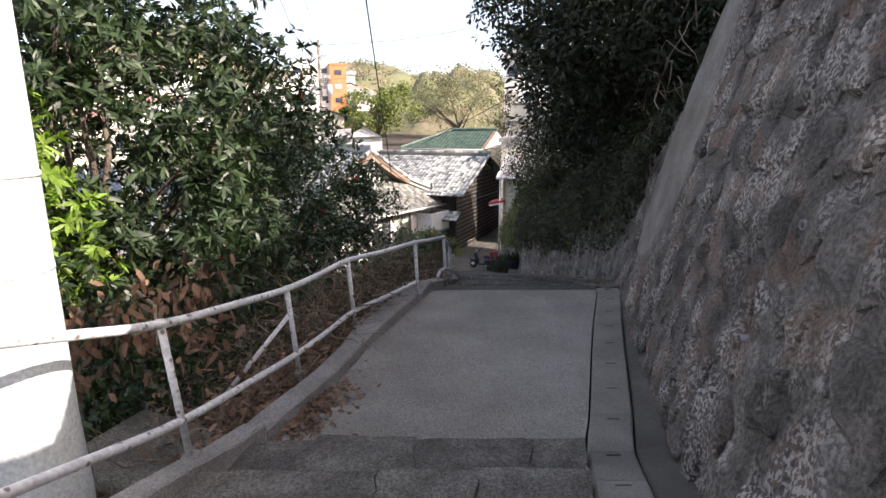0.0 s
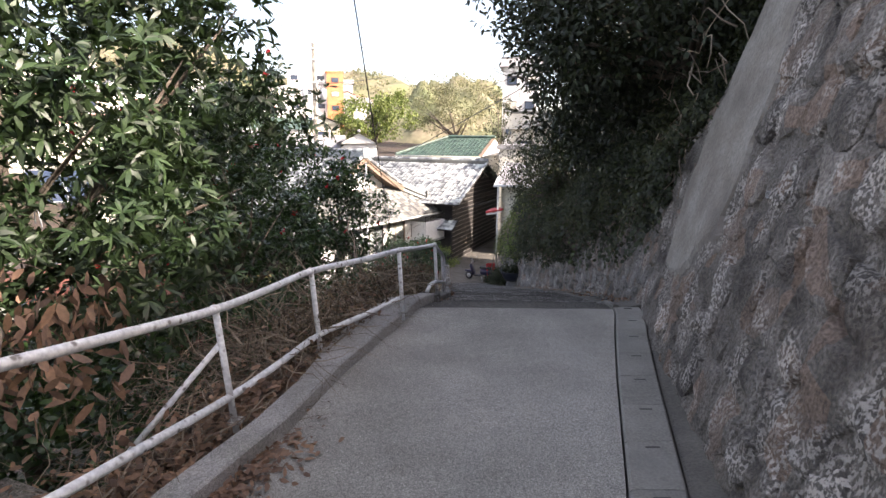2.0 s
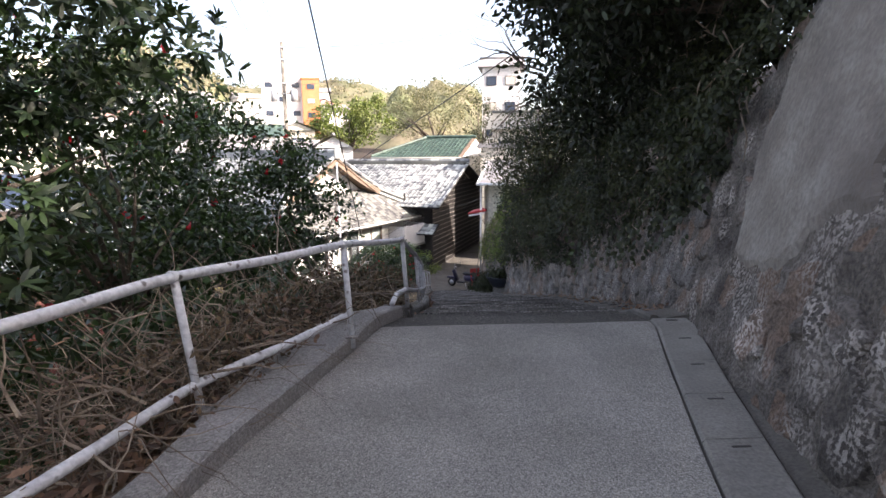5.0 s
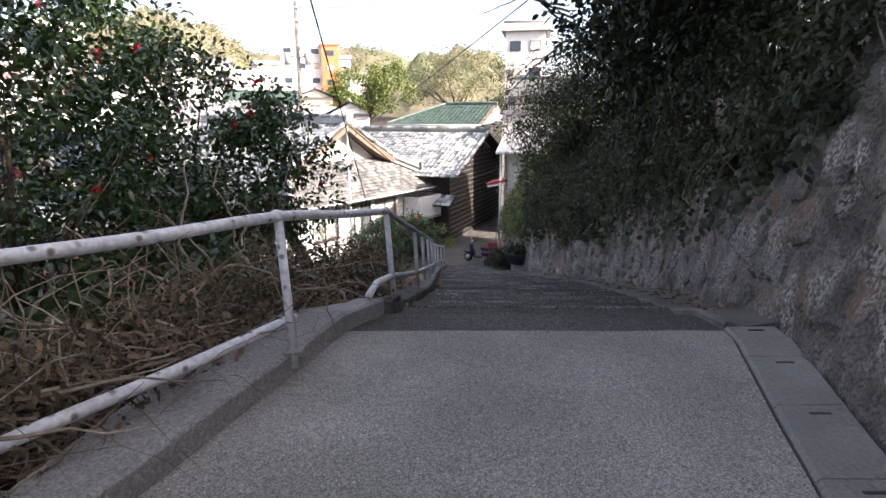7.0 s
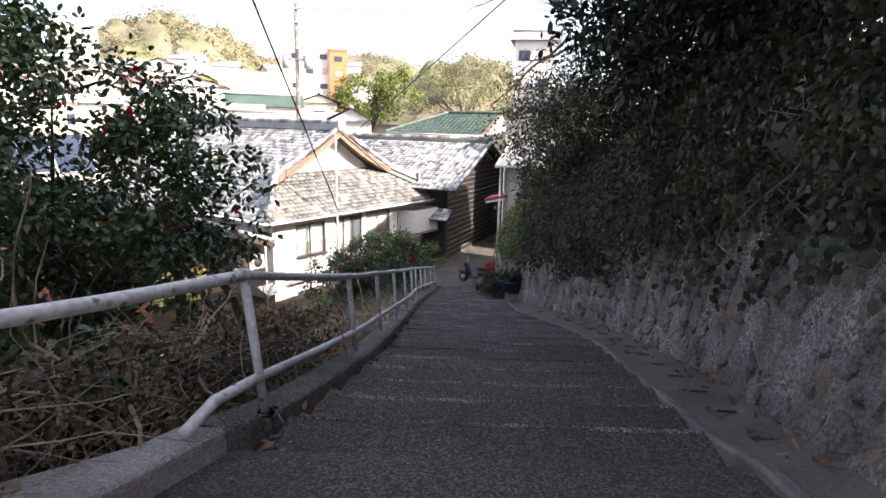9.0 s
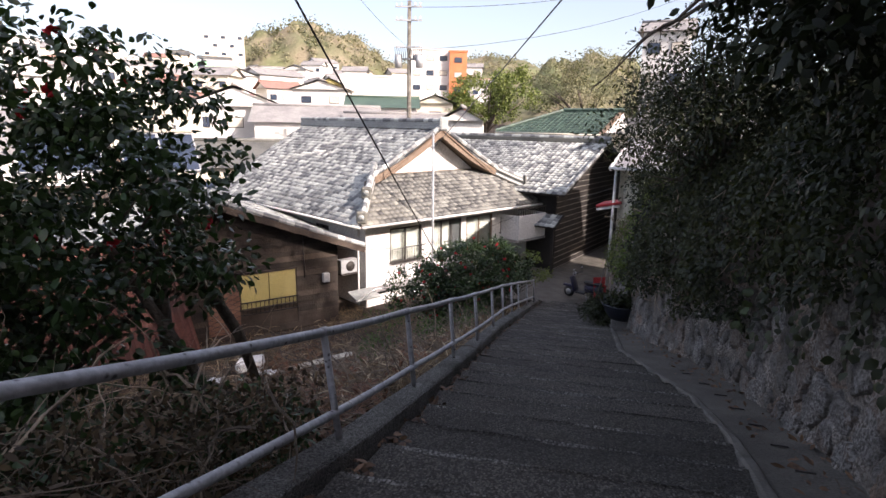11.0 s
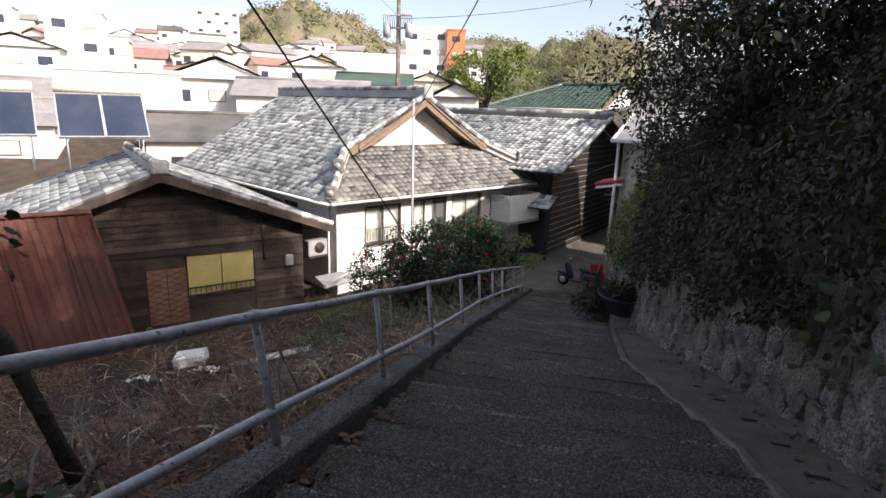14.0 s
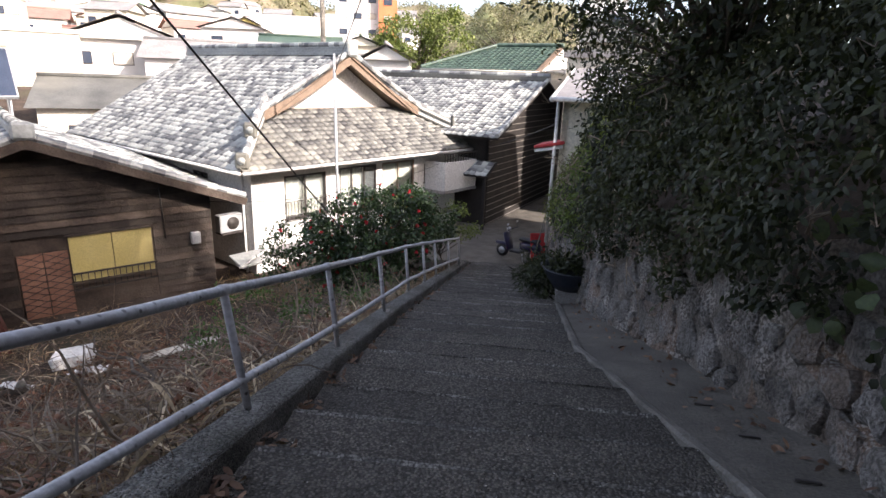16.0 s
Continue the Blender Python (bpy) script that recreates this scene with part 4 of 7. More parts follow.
# ---------------------------------------------------------------- the dark timber house with the green upper roof
def timber_house():
    h = tagged(new("timber_house"), "dark boarded timber house with grey tile roof and green upper roof", "house")
    m = local((0.7, 37.3), (0.93, -0.367))
    P = lambda x, y, z: m @ Vector((x, y, z))
    vec = lambda x, y, z: m.to_3x3() @ Vector((x, y, z))
    L, D, EZ, R = 9.5, 10.4, -3.05, -0.75
    wall_panel("wall", L, -8, EZ, [(6.3, 8.6, -4.6, -3.5)], 0.15, m @ pose(-L, 0, 0), WOOD_BLACK, h)
    window(h, m @ pose(-L, 0, 0), 6.3, 8.6, -4.6, -3.5, 3, None, False)
    wall_panel("wall", L, -8, EZ, [], 0.15, m @ pose(0, D, 0, 0, 0, 180), WOOD_BLACK, h)
    # gable wall beside the path with its boards and battens
    bm = bmesh.new()
    pts = [(0, 0, -8), (0, D, -8), (0, D, EZ), (0, D / 2, R - 0.1), (0, 0, EZ)]
    a = [bm.verts.new(P(*p)) for p in pts]
    b = [bm.verts.new(P(p[0] - 0.15, p[1], p[2])) for p in pts]
    bm.faces.new(a)
    bm.faces.new(b[::-1])
    for i in range(5):
        bm.faces.new((a[(i + 1) % 5], a[i], b[i], b[(i + 1) % 5]))
    part("gable_wall", bm, WOOD_BLACK, h)
    for k in range(20):
        z = -7.3 + 0.28 * k
        half = D / 2 if z < EZ else D / 2 * (1 - (z - EZ) / (R - EZ))
        if half < 0.4:
            continue
        part("board", rbox(0.03, half * 2 - 0.05, 0.26, m @ Matrix.Translation((0.02, D / 2, z)) @ pose(0, 0, 0, 0, 5, 0), 0), WOOD_BLACK, h)
        if half > 0.5:
            part("batten", rbox(0.03, half * 2 - 0.04, 0.02, m @ Matrix.Translation((0.06, D / 2, z + 0.13)), 0), BATTEN, h)
    O = 0.75
    sl = (R - EZ) / (D / 2 + O)
    n2 = math.sqrt(1 + sl * sl)
    for sgn in (0, 1):
        y0, dy = (-O, 1) if sgn == 0 else (D + O, -1)
        ye = D / 2
        sheet("roof", [P(-L, y0, EZ), P(O, y0, EZ), P(O, ye, R), P(-L, ye, R)], WOOD_BLACK, h)
        tiles("roof_tiles", P(-L, y0, EZ), vec(1, 0, 0), vec(0, dy, sl).normalized(), L + O, (D / 2 + O) * n2, lambda u, v: True, TILE, h, 0.29, 0.27, 20 + sgn)
    ridge_caps("ridge_tiles", P(-L, D / 2, R + 0.25), P(O, D / 2, R + 0.25), TILE, h, 0.12, 0.3)
    part("ridge_course", rbox(L + O, 0.34, 0.22, m @ Matrix.Translation((-(L - O) / 2, D / 2, R + 0.1)), 0.02), TILE_OLD, h)
    ridge_caps("verge_tiles", P(O - 0.05, -O, EZ + 0.1), P(O - 0.05, D / 2, R + 0.1), TILE, h, 0.1, 0.28)
    # small lean-to roof and shed wing under the front eave
    sheet("lean_to_roof", [P(-0.9, -1.0, -4.6), P(0.5, -1.0, -4.6), P(0.5, 0, -4.1), P(-0.9, 0, -4.1)], WOOD_BLACK, h)
    tiles("lean_to_tiles", P(-0.9, -1.0, -4.6), vec(1, 0, 0), vec(0, 1, 0.5).normalized(), 1.4, 1.1, lambda u, v: True, TILE, h, 0.27, 0.25, 33)
    part("wing_post", rbox(0.12, 0.12, 3.2, m @ Matrix.Translation((0.3, -0.85, -6.3)), 0.01), WOOD_BLACK, h)
    # upper storey with the green roof
    u = m @ pose(0, 5.6, 0)
    U = lambda x, y, z: u @ Vector((x, y, z))
    uv = lambda x, y, z: u.to_3x3() @ Vector((x, y, z))
    part("upper_wall", rbox(6.6, 5.2, 1.9, u @ Matrix.Translation((-3.3, 3.4, -1.0)), 0.01), CREAM, h)
    E2, R2, hw = -0.3, 1.0, 3.4
    s2 = (R2 - E2) / hw
    q2 = math.sqrt(1 + s2 * s2)
    xr, xl = 0.1, -6.7
    sheet("upper_roof", [U(xl, 0, E2), U(xr, 0, E2), U(xr, hw, R2), U(xl + 3.0, hw, R2)], BARGE, h)
    sheet("upper_roof", [U(xr, 2 * hw, E2), U(xl, 2 * hw, E2), U(xl + 3.0, hw, R2), U(xr, hw, R2)], BARGE, h)
    sheet("upper_roof", [U(xl, 2 * hw, E2), U(xl, 0, E2), U(xl + 3.0, hw, R2)], BARGE, h)
    tiles("upper_tiles", U(xl, 0, E2), uv(1, 0, 0), uv(0, 1, s2).normalized(), xr - xl, hw * q2, lambda a, b: a > b / q2 * 3.0 / hw, TILE_GREEN, h, 0.3, 0.28, 41)
    tiles("upper_tiles", U(xl, 2 * hw, E2), uv(0, -1, 0), uv(3.0, 0, R2 - E2).normalized(), 2 * hw, 3.25, lambda a, b: b / 3.27 * hw < a < 2 * hw - b / 3.27 * hw, TILE_GREEN, h, 0.3, 0.28, 42)
    ridge_caps("upper_ridge", U(xl + 3.0, hw, R2 + 0.12), U(xr, hw, R2 + 0.12), TILE_GREEN, h, 0.12, 0.3)
    ridge_caps("upper_hip", U(xl, 0, E2 + 0.1), U(xl + 3.0, hw, R2 + 0.12), TILE_GREEN, h, 0.1, 0.3)
    bm = bmesh.new()
    f = [bm.verts.new(U(0.12, y_, z_)) for y_, z_ in ((0.5, E2), (2 * hw - 0.5, E2), (hw, R2 - 0.1))]
    b = [bm.verts.new(U(0.0, y_, z_)) for y_, z_ in ((0.5, E2), (2 * hw - 0.5, E2), (hw, R2 - 0.1))]
    bm.faces.new(f)
    bm.faces.new(b[::-1])
    for i in range(3):
        bm.faces.new((f[(i + 1) % 3], f[i], b[i], b[(i + 1) % 3]))
    part("upper_gable", bm, WHITE, h)
    for i in range(24):
        part("rafter_end", rbox(0.06, 0.3, 0.07, u @ Matrix.Translation((xl + 0.2 + i * 0.32, 0.16, E2 - 0.1)), 0), CREAM, h)
    tubepart("upper_gutter", [U(xl, -0.06, E2 - 0.02), U(xr, -0.06, E2 - 0.04)], 0.05, CREAM, h)
    tubepart("upper_downpipe", [U(xr - 0.3, 0.0, E2), U(xr - 0.3, 0.1, -1.4)], 0.04, CREAM, h)
    return h


timber_house()


# ---------------------------------------------------------------- leaves and plants
def unit(a):
    return a / np.maximum(np.linalg.norm(a, axis=1, keepdims=True), 1e-6)


def leaf_mesh(name, P, D, N, length, width, mat, parent=None, label="", seed=0, droop=0.15):
    """Folded leaves: at P, pointing along D, facing N; two triangles each side of the midrib joined at the fold."""
    rng = np.random.RandomState(seed)
    n = len(P)
    D, N = unit(D), unit(N)
    S = unit(np.cross(D, N))
    N = np.cross(S, D)
    L = (length * rng.uniform(0.65, 1.25, n))[:, None]
    Wd = (width * rng.uniform(0.75, 1.2, n))[:, None]
    z = np.array([0, 0, 1.0])
    p1, p2 = P + D * L * 0.3 - z * L * droop * 0.1, P + D * L * 0.66 - z * L * droop * 0.45
    tip = P + D * L - z * L * droop
    fold = N * Wd * 0.14
    V = np.stack([P, p1 + S * Wd * 0.42 + fold, p1 - S * Wd * 0.42 + fold, p2 + S * Wd * 0.45 + fold, p2 - S * Wd * 0.45 + fold, tip], 1).reshape(-1, 3)
    i = np.arange(n)[:, None] * 6
    F = np.concatenate([i + np.array([q]) for q in ([0, 1, 2], [1, 3, 2], [2, 3, 4], [3, 5, 4])])
    return big_mesh(name, V, F, mat, parent, label)


def clumps(ellipsoids, count, rng, shell=0.55):
    """Centres of leaf clumps in ellipsoids (cx, cy, cz, rx, ry, rz), most near their surface, with an uneven outline."""
    out = []
    vol = np.array([e[3] * e[4] * e[5] for e in ellipsoids]) ** 0.67
    vol = vol / vol.sum()
    for e, k in zip(ellipsoids, np.maximum(3, (vol * count).astype(int))):
        d = unit(rng.normal(size=(k, 3)))
        r = rng.uniform(shell, 1.0, k) ** 0.7 * rng.uniform(0.82, 1.12, k)
        out.append(np.array(e[:3]) + d * r[:, None] * np.array(e[3:]))
    return np.concatenate(out)


def spray(C, per, radius, rng, flat=0.8):
    """Places and outward directions on small clumps round the centres C."""
    n = len(C)
    d = unit(rng.normal(size=(n * per, 3)))
    r = rng.uniform(0.35, 1.0, n * per)[:, None] * np.repeat(rng.uniform(0.6, 1.3, n), per)[:, None] * radius
    return np.repeat(C, per, 0) + d * r * np.array([1, 1, flat]), d


def limbs(base, targets, r0, mat, parent, rng, name="trunk", fork=0.45):
    base = Vector(base)
    top = Vector(np.mean(targets, 0)) * 0.5 + base * 0.5
    top += Vector((rng.uniform(-0.2, 0.2), rng.uniform(-0.2, 0.2), 0))
    mid = base.lerp(top, 0.5) + Vector((rng.uniform(-0.15, 0.15), rng.uniform(-0.15, 0.15), 0))
    trunk = mesh(name, *tube([base - Vector((0, 0, 0.3)), mid, top], [r0, r0 * 0.8, r0 * 0.6], 9), mat, parent, "", True)
    for t in targets:
        t = Vector(t)
        f = rng.uniform(fork, 1.0)
        a = mid.lerp(top, f)
        b = a.lerp(t, 0.5) + Vector((rng.uniform(-0.2, 0.2), rng.uniform(-0.2, 0.2), rng.uniform(-0.05, 0.25)))
        mesh("limb", *tube([a, b, t], [r0 * 0.45, r0 * 0.28, r0 * 0.06], 6), mat, parent, "", True)
    return trunk


def leafy(name, base, ellipsoids, n_clumps, per, radius, length, width, mat, label, category, seed, group="", flowers=0, trunk_r=0.09, shell=0.55, rosette=0, n_limbs=16, droop=0.15, up=0.4):
    """A tree or shrub: tapered trunk and limbs, a crown of many leaves, and flowers where it has them."""
    rng = np.random.RandomState(seed)
    t = tagged(new(name), label, category, group)
    t.location = base
    b = np.array(base)
    C = clumps(ellipsoids, n_clumps, rng, shell)
    pick = C[rng.choice(len(C), min(n_limbs, len(C)), replace=False)]
    limbs((0, 0, 0), pick - b, trunk_r, BARK, t, rng)
    P, D = spray(C, per, radius, rng)
    P = P - b
    if rosette:
        o = unit(D + np.array([0, 0, 0.55]))
        P2, o2 = np.repeat(P, rosette, 0), np.repeat(o, rosette, 0)
        q = unit(np.cross(o2, rng.normal(size=o2.shape)))
        D2 = unit(q + o2 * rng.uniform(0.1, 0.8, len(q))[:, None])
        leaf_mesh("crown", P2, D2, o2 + 0.3 * rng.normal(size=o2.shape), length, width, mat, t, "", seed, droop)
    else:
        D2 = unit(D + 0.8 * rng.normal(size=D.shape) + np.array([0, 0, -0.1]))
        leaf_mesh("crown", P, D2, D * 0.6 + rng.normal(size=D.shape) * 0.5 + np.array([0, 0, up]), length, width, mat, t, "", seed, droop)
    if flowers:
        k = rng.choice(len(P), flowers, replace=False)
        FP = np.repeat(P[k] * 1.0 + D[k] * 0.08, 9, 0)
        FD = unit(np.repeat(D[k], 9, 0) * 0.5 + rng.normal(size=(flowers * 9, 3)))
        leaf_mesh("blossom", FP, FD, FD[:, [1, 2, 0]], 0.055, 0.06, FLOWER, t, "red open flowers", seed + 1, 0.0)["kind"] = "stuff"
    return t


# the large glossy tree by the landing
leafy("broadleaf_tree", (-3.9, 6.6, ground_z(-3.9, 6.6)), [(-3.6, 6.4, 1.7, 1.9, 2.0, 1.4), (-4.6, 5.0, 1.9, 1.7, 1.5, 1.6), (-2.7, 7.6, 1.6, 1.25, 1.5, 1.3), (-2.8, 5.7, 0.6, 1.0, 1.0, 0.8), (-3.6, 4.7, 0.2, 1.0, 0.9, 0.7), (-4.2, 7.2, 3.2, 2.0, 2.2, 1.2), (-5.5, 6.5, 1.4, 1.6, 2.0, 1.8), (-2.9, 6.8, -0.1, 0.9, 1.2, 0.6)], 400, 18, 0.42, 0.135, 0.034, L_ROSETTE,
      "large evergreen tree with whorls of long glossy leaves", "tree", 11, "trees by the path", trunk_r=0.13, rosette=8, n_limbs=24)
# sprigs by the pole; their bright leaf colour stands in for sunlight
leafy("bright_shrub", (-3.5, 4.6, ground_z(-3.5, 4.6)), [(-3.5, 4.5, 1.0, 0.5, 0.4, 0.5), (-3.2, 4.7, 0.4, 0.4, 0.4, 0.35), (-3.8, 4.6, 1.5, 0.4, 0.4, 0.35)], 26, 9, 0.28, 0.13, 0.036, L_SUNLIT,
      "shrub beside the pole, yellow-green leaves coloured bright as if sunlit", "shrub", 18, trunk_r=0.025, rosette=7, n_limbs=10)
# camellias below the railing
leafy("camellia", (-2.6, 12.9, ground_z(-2.6, 12.9)), [(-3.0, 12.7, 0.0, 1.7, 1.6, 1.5), (-2.2, 12.9, -0.7, 1.25, 1.3, 1.0), (-4.4, 12.4, 0.5, 1.5, 1.6, 1.7), (-3.6, 12.2, 1.0, 0.8, 0.8, 1.0), (-2.0, 13.2, 0.1, 0.75, 0.8, 0.7), (-3.4, 13.0, -1.4, 1.5, 1.2, 1.1), (-4.6, 12.6, -0.8, 1.4, 1.4, 1.3)], 330, 85, 0.33, 0.09, 0.048, L_CAMELLIA,
      "tall camellia shrub with dark leaves and red flowers", "shrub", 12, "camellias", flowers=42, trunk_r=0.08)
leafy("camellia", (-2.7, 9.7, ground_z(-2.7, 9.7)), [(-2.9, 9.8, 0.1, 1.3, 1.4, 1.3), (-2.0, 10.6, -0.3, 0.85, 0.9, 0.8), (-4.2, 9.4, 0.7, 1.5, 1.5, 1.6), (-2.6, 8.9, 1.2, 1.0, 1.1, 1.2)], 115, 85, 0.32, 0.085, 0.045, L_CAMELLIA,
      "tall camellia shrub with dark leaves and red flowers", "shrub", 13, "camellias", flowers=24, trunk_r=0.07)
leafy("camellia", (-1.6, 26.4, ground_z(-1.6, 26.4)), [(-1.6, 25.8, -4.25, 1.5, 1.3, 1.0), (-0.5, 27.0, -4.4, 0.95, 1.0, 0.8), (-2.8, 25.2, -4.8, 1.1, 1.0, 0.9), (-1.6, 25.4, -5.0, 1.4, 1.0, 0.7), (-1.0, 26.0, -4.1, 1.1, 1.0, 0.8)], 260, 85, 0.3, 0.085, 0.05, L_CAMELLIA,
      "rounded camellia bush with red flowers at the railing's end", "shrub", 14, "camellias", flowers=130, trunk_r=0.06)
leafy("shrub", (0.0, 28.6, ground_z(0.0, 28.6)), [(0.1, 28.6, -4.75, 0.75, 0.9, 0.6), (-0.9, 28.0, -4.5, 0.9, 0.8, 0.55)], 50, 60, 0.24, 0.07, 0.035, L_LIT,
      "yellow-green shrub at the foot of the railing", "shrub", 15, trunk_r=0.03)
leafy("shrub", (-2.4, 19.6, ground_z(-2.4, 19.6)), [(-2.0, 20.4, -4.4, 0.9, 1.3, 0.55), (-1.0, 22.5, -4.8, 0.7, 1.2, 0.5)], 40, 50, 0.26, 0.07, 0.03, L_WEED, "low green shrub among dry grass", "shrub", 16, trunk_r=0.025)


# the bushes and creepers over the wall
def creeper_points(count, rng):
    y = rng.uniform(7.3, 30.5, count * 2)
    keep = rng.uniform(size=count * 2) < np.interp(y, [7, 14, 30], [1.0, 0.75, 0.5])
    y = y[keep][:count]
    s = rng.uniform(0, 1, len(y)) ** 0.8
    P = []
    for yy, q in zip(y, s):
        top = interp(WALL_TOP, yy)
        hang = 0.35 + 0.3 * nz(yy, 2, 0, 1.2) + 0.35 * nz(yy, 9, 0, 3.5)
        if yy < 8.6:
            hang = -0.25 + 0.5 * smooth01(7.6, 8.6, yy)
        high = 3.0 + 0.8 * nz(yy, 4, 0, 0.4)
        z = top - hang + (high + hang) * q
        out = 0.28 + 0.3 * nz(yy, z, 3, 0.9) + 0.18 * nz(yy, z, 7, 2.6)
        bulge = 0.55 * math.sin(min(1, q * 1.4) * math.pi * 0.9) * smooth01(8, 12, yy)
        thin = 1 - 0.65 * smooth01(19, 25, yy)
        out, bulge = out * thin, bulge * thin
        back = max(0.0, z - top) * 0.42
        P.append((wall_x(yy, min(z, top)) - out - bulge + back + rng.uniform(-0.05, 0.35), yy, z))
    return np.array(P)


rng = np.random.RandomState(21)
creeper = tagged(new("creepers"), "dense dark ivy and shrubs hanging over the retaining wall", "ivy", kind="stuff")
CP = creeper_points(5200, rng)
P, D = spray(CP, 22, 0.14, rng)
D2 = unit(np.array([-0.4, -0.3, -0.55]) + 0.8 * rng.normal(size=D.shape))
leaf_mesh("foliage", P, D2, np.array([-0.8, -0.4, 0.5]) + 0.8 * rng.normal(size=D.shape), 0.07, 0.034, L_IVY, creeper, "", 3)
# paler leaf colour over the far ivy stands in for sunlight on it
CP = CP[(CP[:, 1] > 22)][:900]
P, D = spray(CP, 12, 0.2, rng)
leaf_mesh("pale_foliage", P + np.array([-0.1, -0.1, 0.1]), unit(D + rng.normal(size=D.shape)), rng.normal(size=D.shape) + np.array([0, 0, 0.6]), 0.09, 0.03, L_LIT, creeper, "pale yellow-green ivy leaves, coloured as if sunlit", 4)
# a few large round leaves on a trailing vine
VP, VD = [], []
for k in range(16):
    y = 16.3 + rng.normal(0, 0.22)
    z = -1.3 - rng.uniform(0, 0.9)
    VP.append((wall_x(y, z) - 0.22 + rng.uniform(-0.05, 0.05), y, z))
    VD.append((rng.normal(0, 0.4), rng.normal(0, 0.6), -0.7))
leaf_mesh("vine_leaves", np.array(VP), np.array(VD), np.array([-1.0, -0.7, 0.35]) + 0.35 * rng.normal(size=(16, 3)), 0.13, 0.13, L_VINE, creeper, "large round grey-green vine leaves", 15)
# hanging runners with larger leaves
RP, RD = [], []
for k in range(70):
    y = rng.uniform(8.8, 16)
    top = interp(WALL_TOP, y)
    ln = rng.uniform(0.3, 1.0)
    for i in range(int(ln / 0.05)):
        RP.append((wall_x(y, top - i * 0.05) - 0.14 + rng.uniform(-0.05, 0.05), y + rng.uniform(-0.08, 0.08), top - 0.1 - i * 0.05))
RP = np.array(RP)
leaf_mesh("runner_leaves", RP, np.array([-0.3, -0.2, -0.8]) + 0.5 * rng.normal(size=RP.shape), np.array([-1, -0.4, 0.2]) + 0.4 * rng.normal(size=RP.shape), 0.085, 0.07, L_IVY, creeper, "", 5)
TV, TF = [], []
for k in range(160):
    y = rng.uniform(7.2, 28)
    top = interp(WALL_TOP, y)
    p = Vector((wall_x(y, top) - 0.15, y, top + rng.uniform(-0.2, 1.5)))
    pts = [p]
    for i in range(4):
        p = p + Vector((rng.uniform(-0.16, 0.1), rng.uniform(-0.3, 0.3), rng.uniform(-0.3, 0.2)))
        pts.append(p)
    tube(pts, [0.012, 0.01, 0.008, 0.006, 0.003], 4, TV, TF)
mesh("stems", TV, TF, TWIG, creeper, "bare brown creeper stems")

# trees on the slope above the wall; the highest crowns are unseen shade casters
SLOPE_TREES = [
    ((4.6, 9.6), [(2.9, 10.6, 3.3, 1.8, 2.0, 1.6), (3.6, 9.0, 4.0, 1.8, 1.8, 1.8), (1.9, 12.2, 4.0, 1.4, 1.6, 1.3), (4.6, 8.0, 3.6, 1.6, 1.4, 1.6), (2.1, 10.9, 2.5, 0.95, 1.3, 1.3), (3.4, 12.0, 3.2, 1.5, 1.6, 1.8)], 350, 41),
    ((5.4, 13.6), [(4.2, 13.4, 2.6, 1.7, 1.9, 1.9), (5.6, 13.0, 4.2, 2.2, 2.2, 2.0), (4.0, 15.0, 1.8, 1.2, 1.6, 1.3), (3.3, 13.6, 1.6, 0.9, 1.4, 1.2)], 280, 42),
    ((6.2, 17.6), [(5.0, 17.4, 1.8, 1.7, 2.0, 1.9), (6.4, 17.2, 4.6, 2.4, 2.4, 2.4), (7.4, 16.2, 6.6, 2.4, 2.4, 2.2), (4.1, 19.2, 0.3, 1.1, 1.6, 1.2)], 290, 43),
    ((6.8, 20.6), [(5.2, 20.6, -0.2, 1.5, 1.6, 1.5), (7.2, 19.2, 2.2, 2.2, 2.0, 2.0), (4.0, 23.0, -1.2, 1.0, 1.6, 1.0)], 150, 44),
    ((5.6, 26.0), [(4.4, 25.6, -1.9, 1.1, 1.6, 0.9), (6.0, 26.4, -1.5, 1.4, 1.5, 1.0)], 70, 45),
    # these four stand out of view, added to shade the left tree and shed
    ((6.4, 4.6), [(5.4, 4.6, 5.7, 1.7, 1.4, 2.0), (7.0, 4.2, 7.4, 2.2, 1.8, 2.2), (5.0, 6.4, 5.2, 1.5, 1.4, 1.6)], 120, 49),
    ((8.2, 6.2), [(7.4, 6.4, 6.6, 2.6, 2.2, 2.0), (8.8, 5.8, 7.2, 2.4, 2.2, 2.0)], 80, 46),
    ((9.5, 12.0), [(8.8, 12.0, 7.0, 3.0, 3.0, 2.8)], 250, 47),
    ((10.0, 17.0), [(9.4, 16.6, 7.0, 3.0, 3.0, 3.0)], 230, 48),
]
for (tx, ty), els, nc, sd in SLOPE_TREES:
    leafy("evergreen_tree", (tx, ty, ground_z(tx, ty)), els, int(nc * 1.5), 60, 0.5, 0.12, 0.055, L_TREE, "dark evergreen tree on the slope above the wall, some added unseen for shade", "tree", sd, "trees above the wall", trunk_r=0.12, shell=0.4)

leafy("deciduous_tree", (4.9, 20.8, ground_z(4.9, 20.8)), [(3.0, 20.2, 0.2, 0.95, 1.4, 1.3), (3.3, 18.6, 0.7, 1.0, 1.5, 1.1), (3.5, 22.6, -0.5, 1.0, 1.4, 1.1), (3.9, 20.6, 1.2, 1.0, 1.4, 1.1)], 225, 50, 0.5, 0.09, 0.035, L_IVY, "thin twiggy tree with sparse small leaves", "tree", 56, trunk_r=0.07, n_limbs=60, shell=0.2)

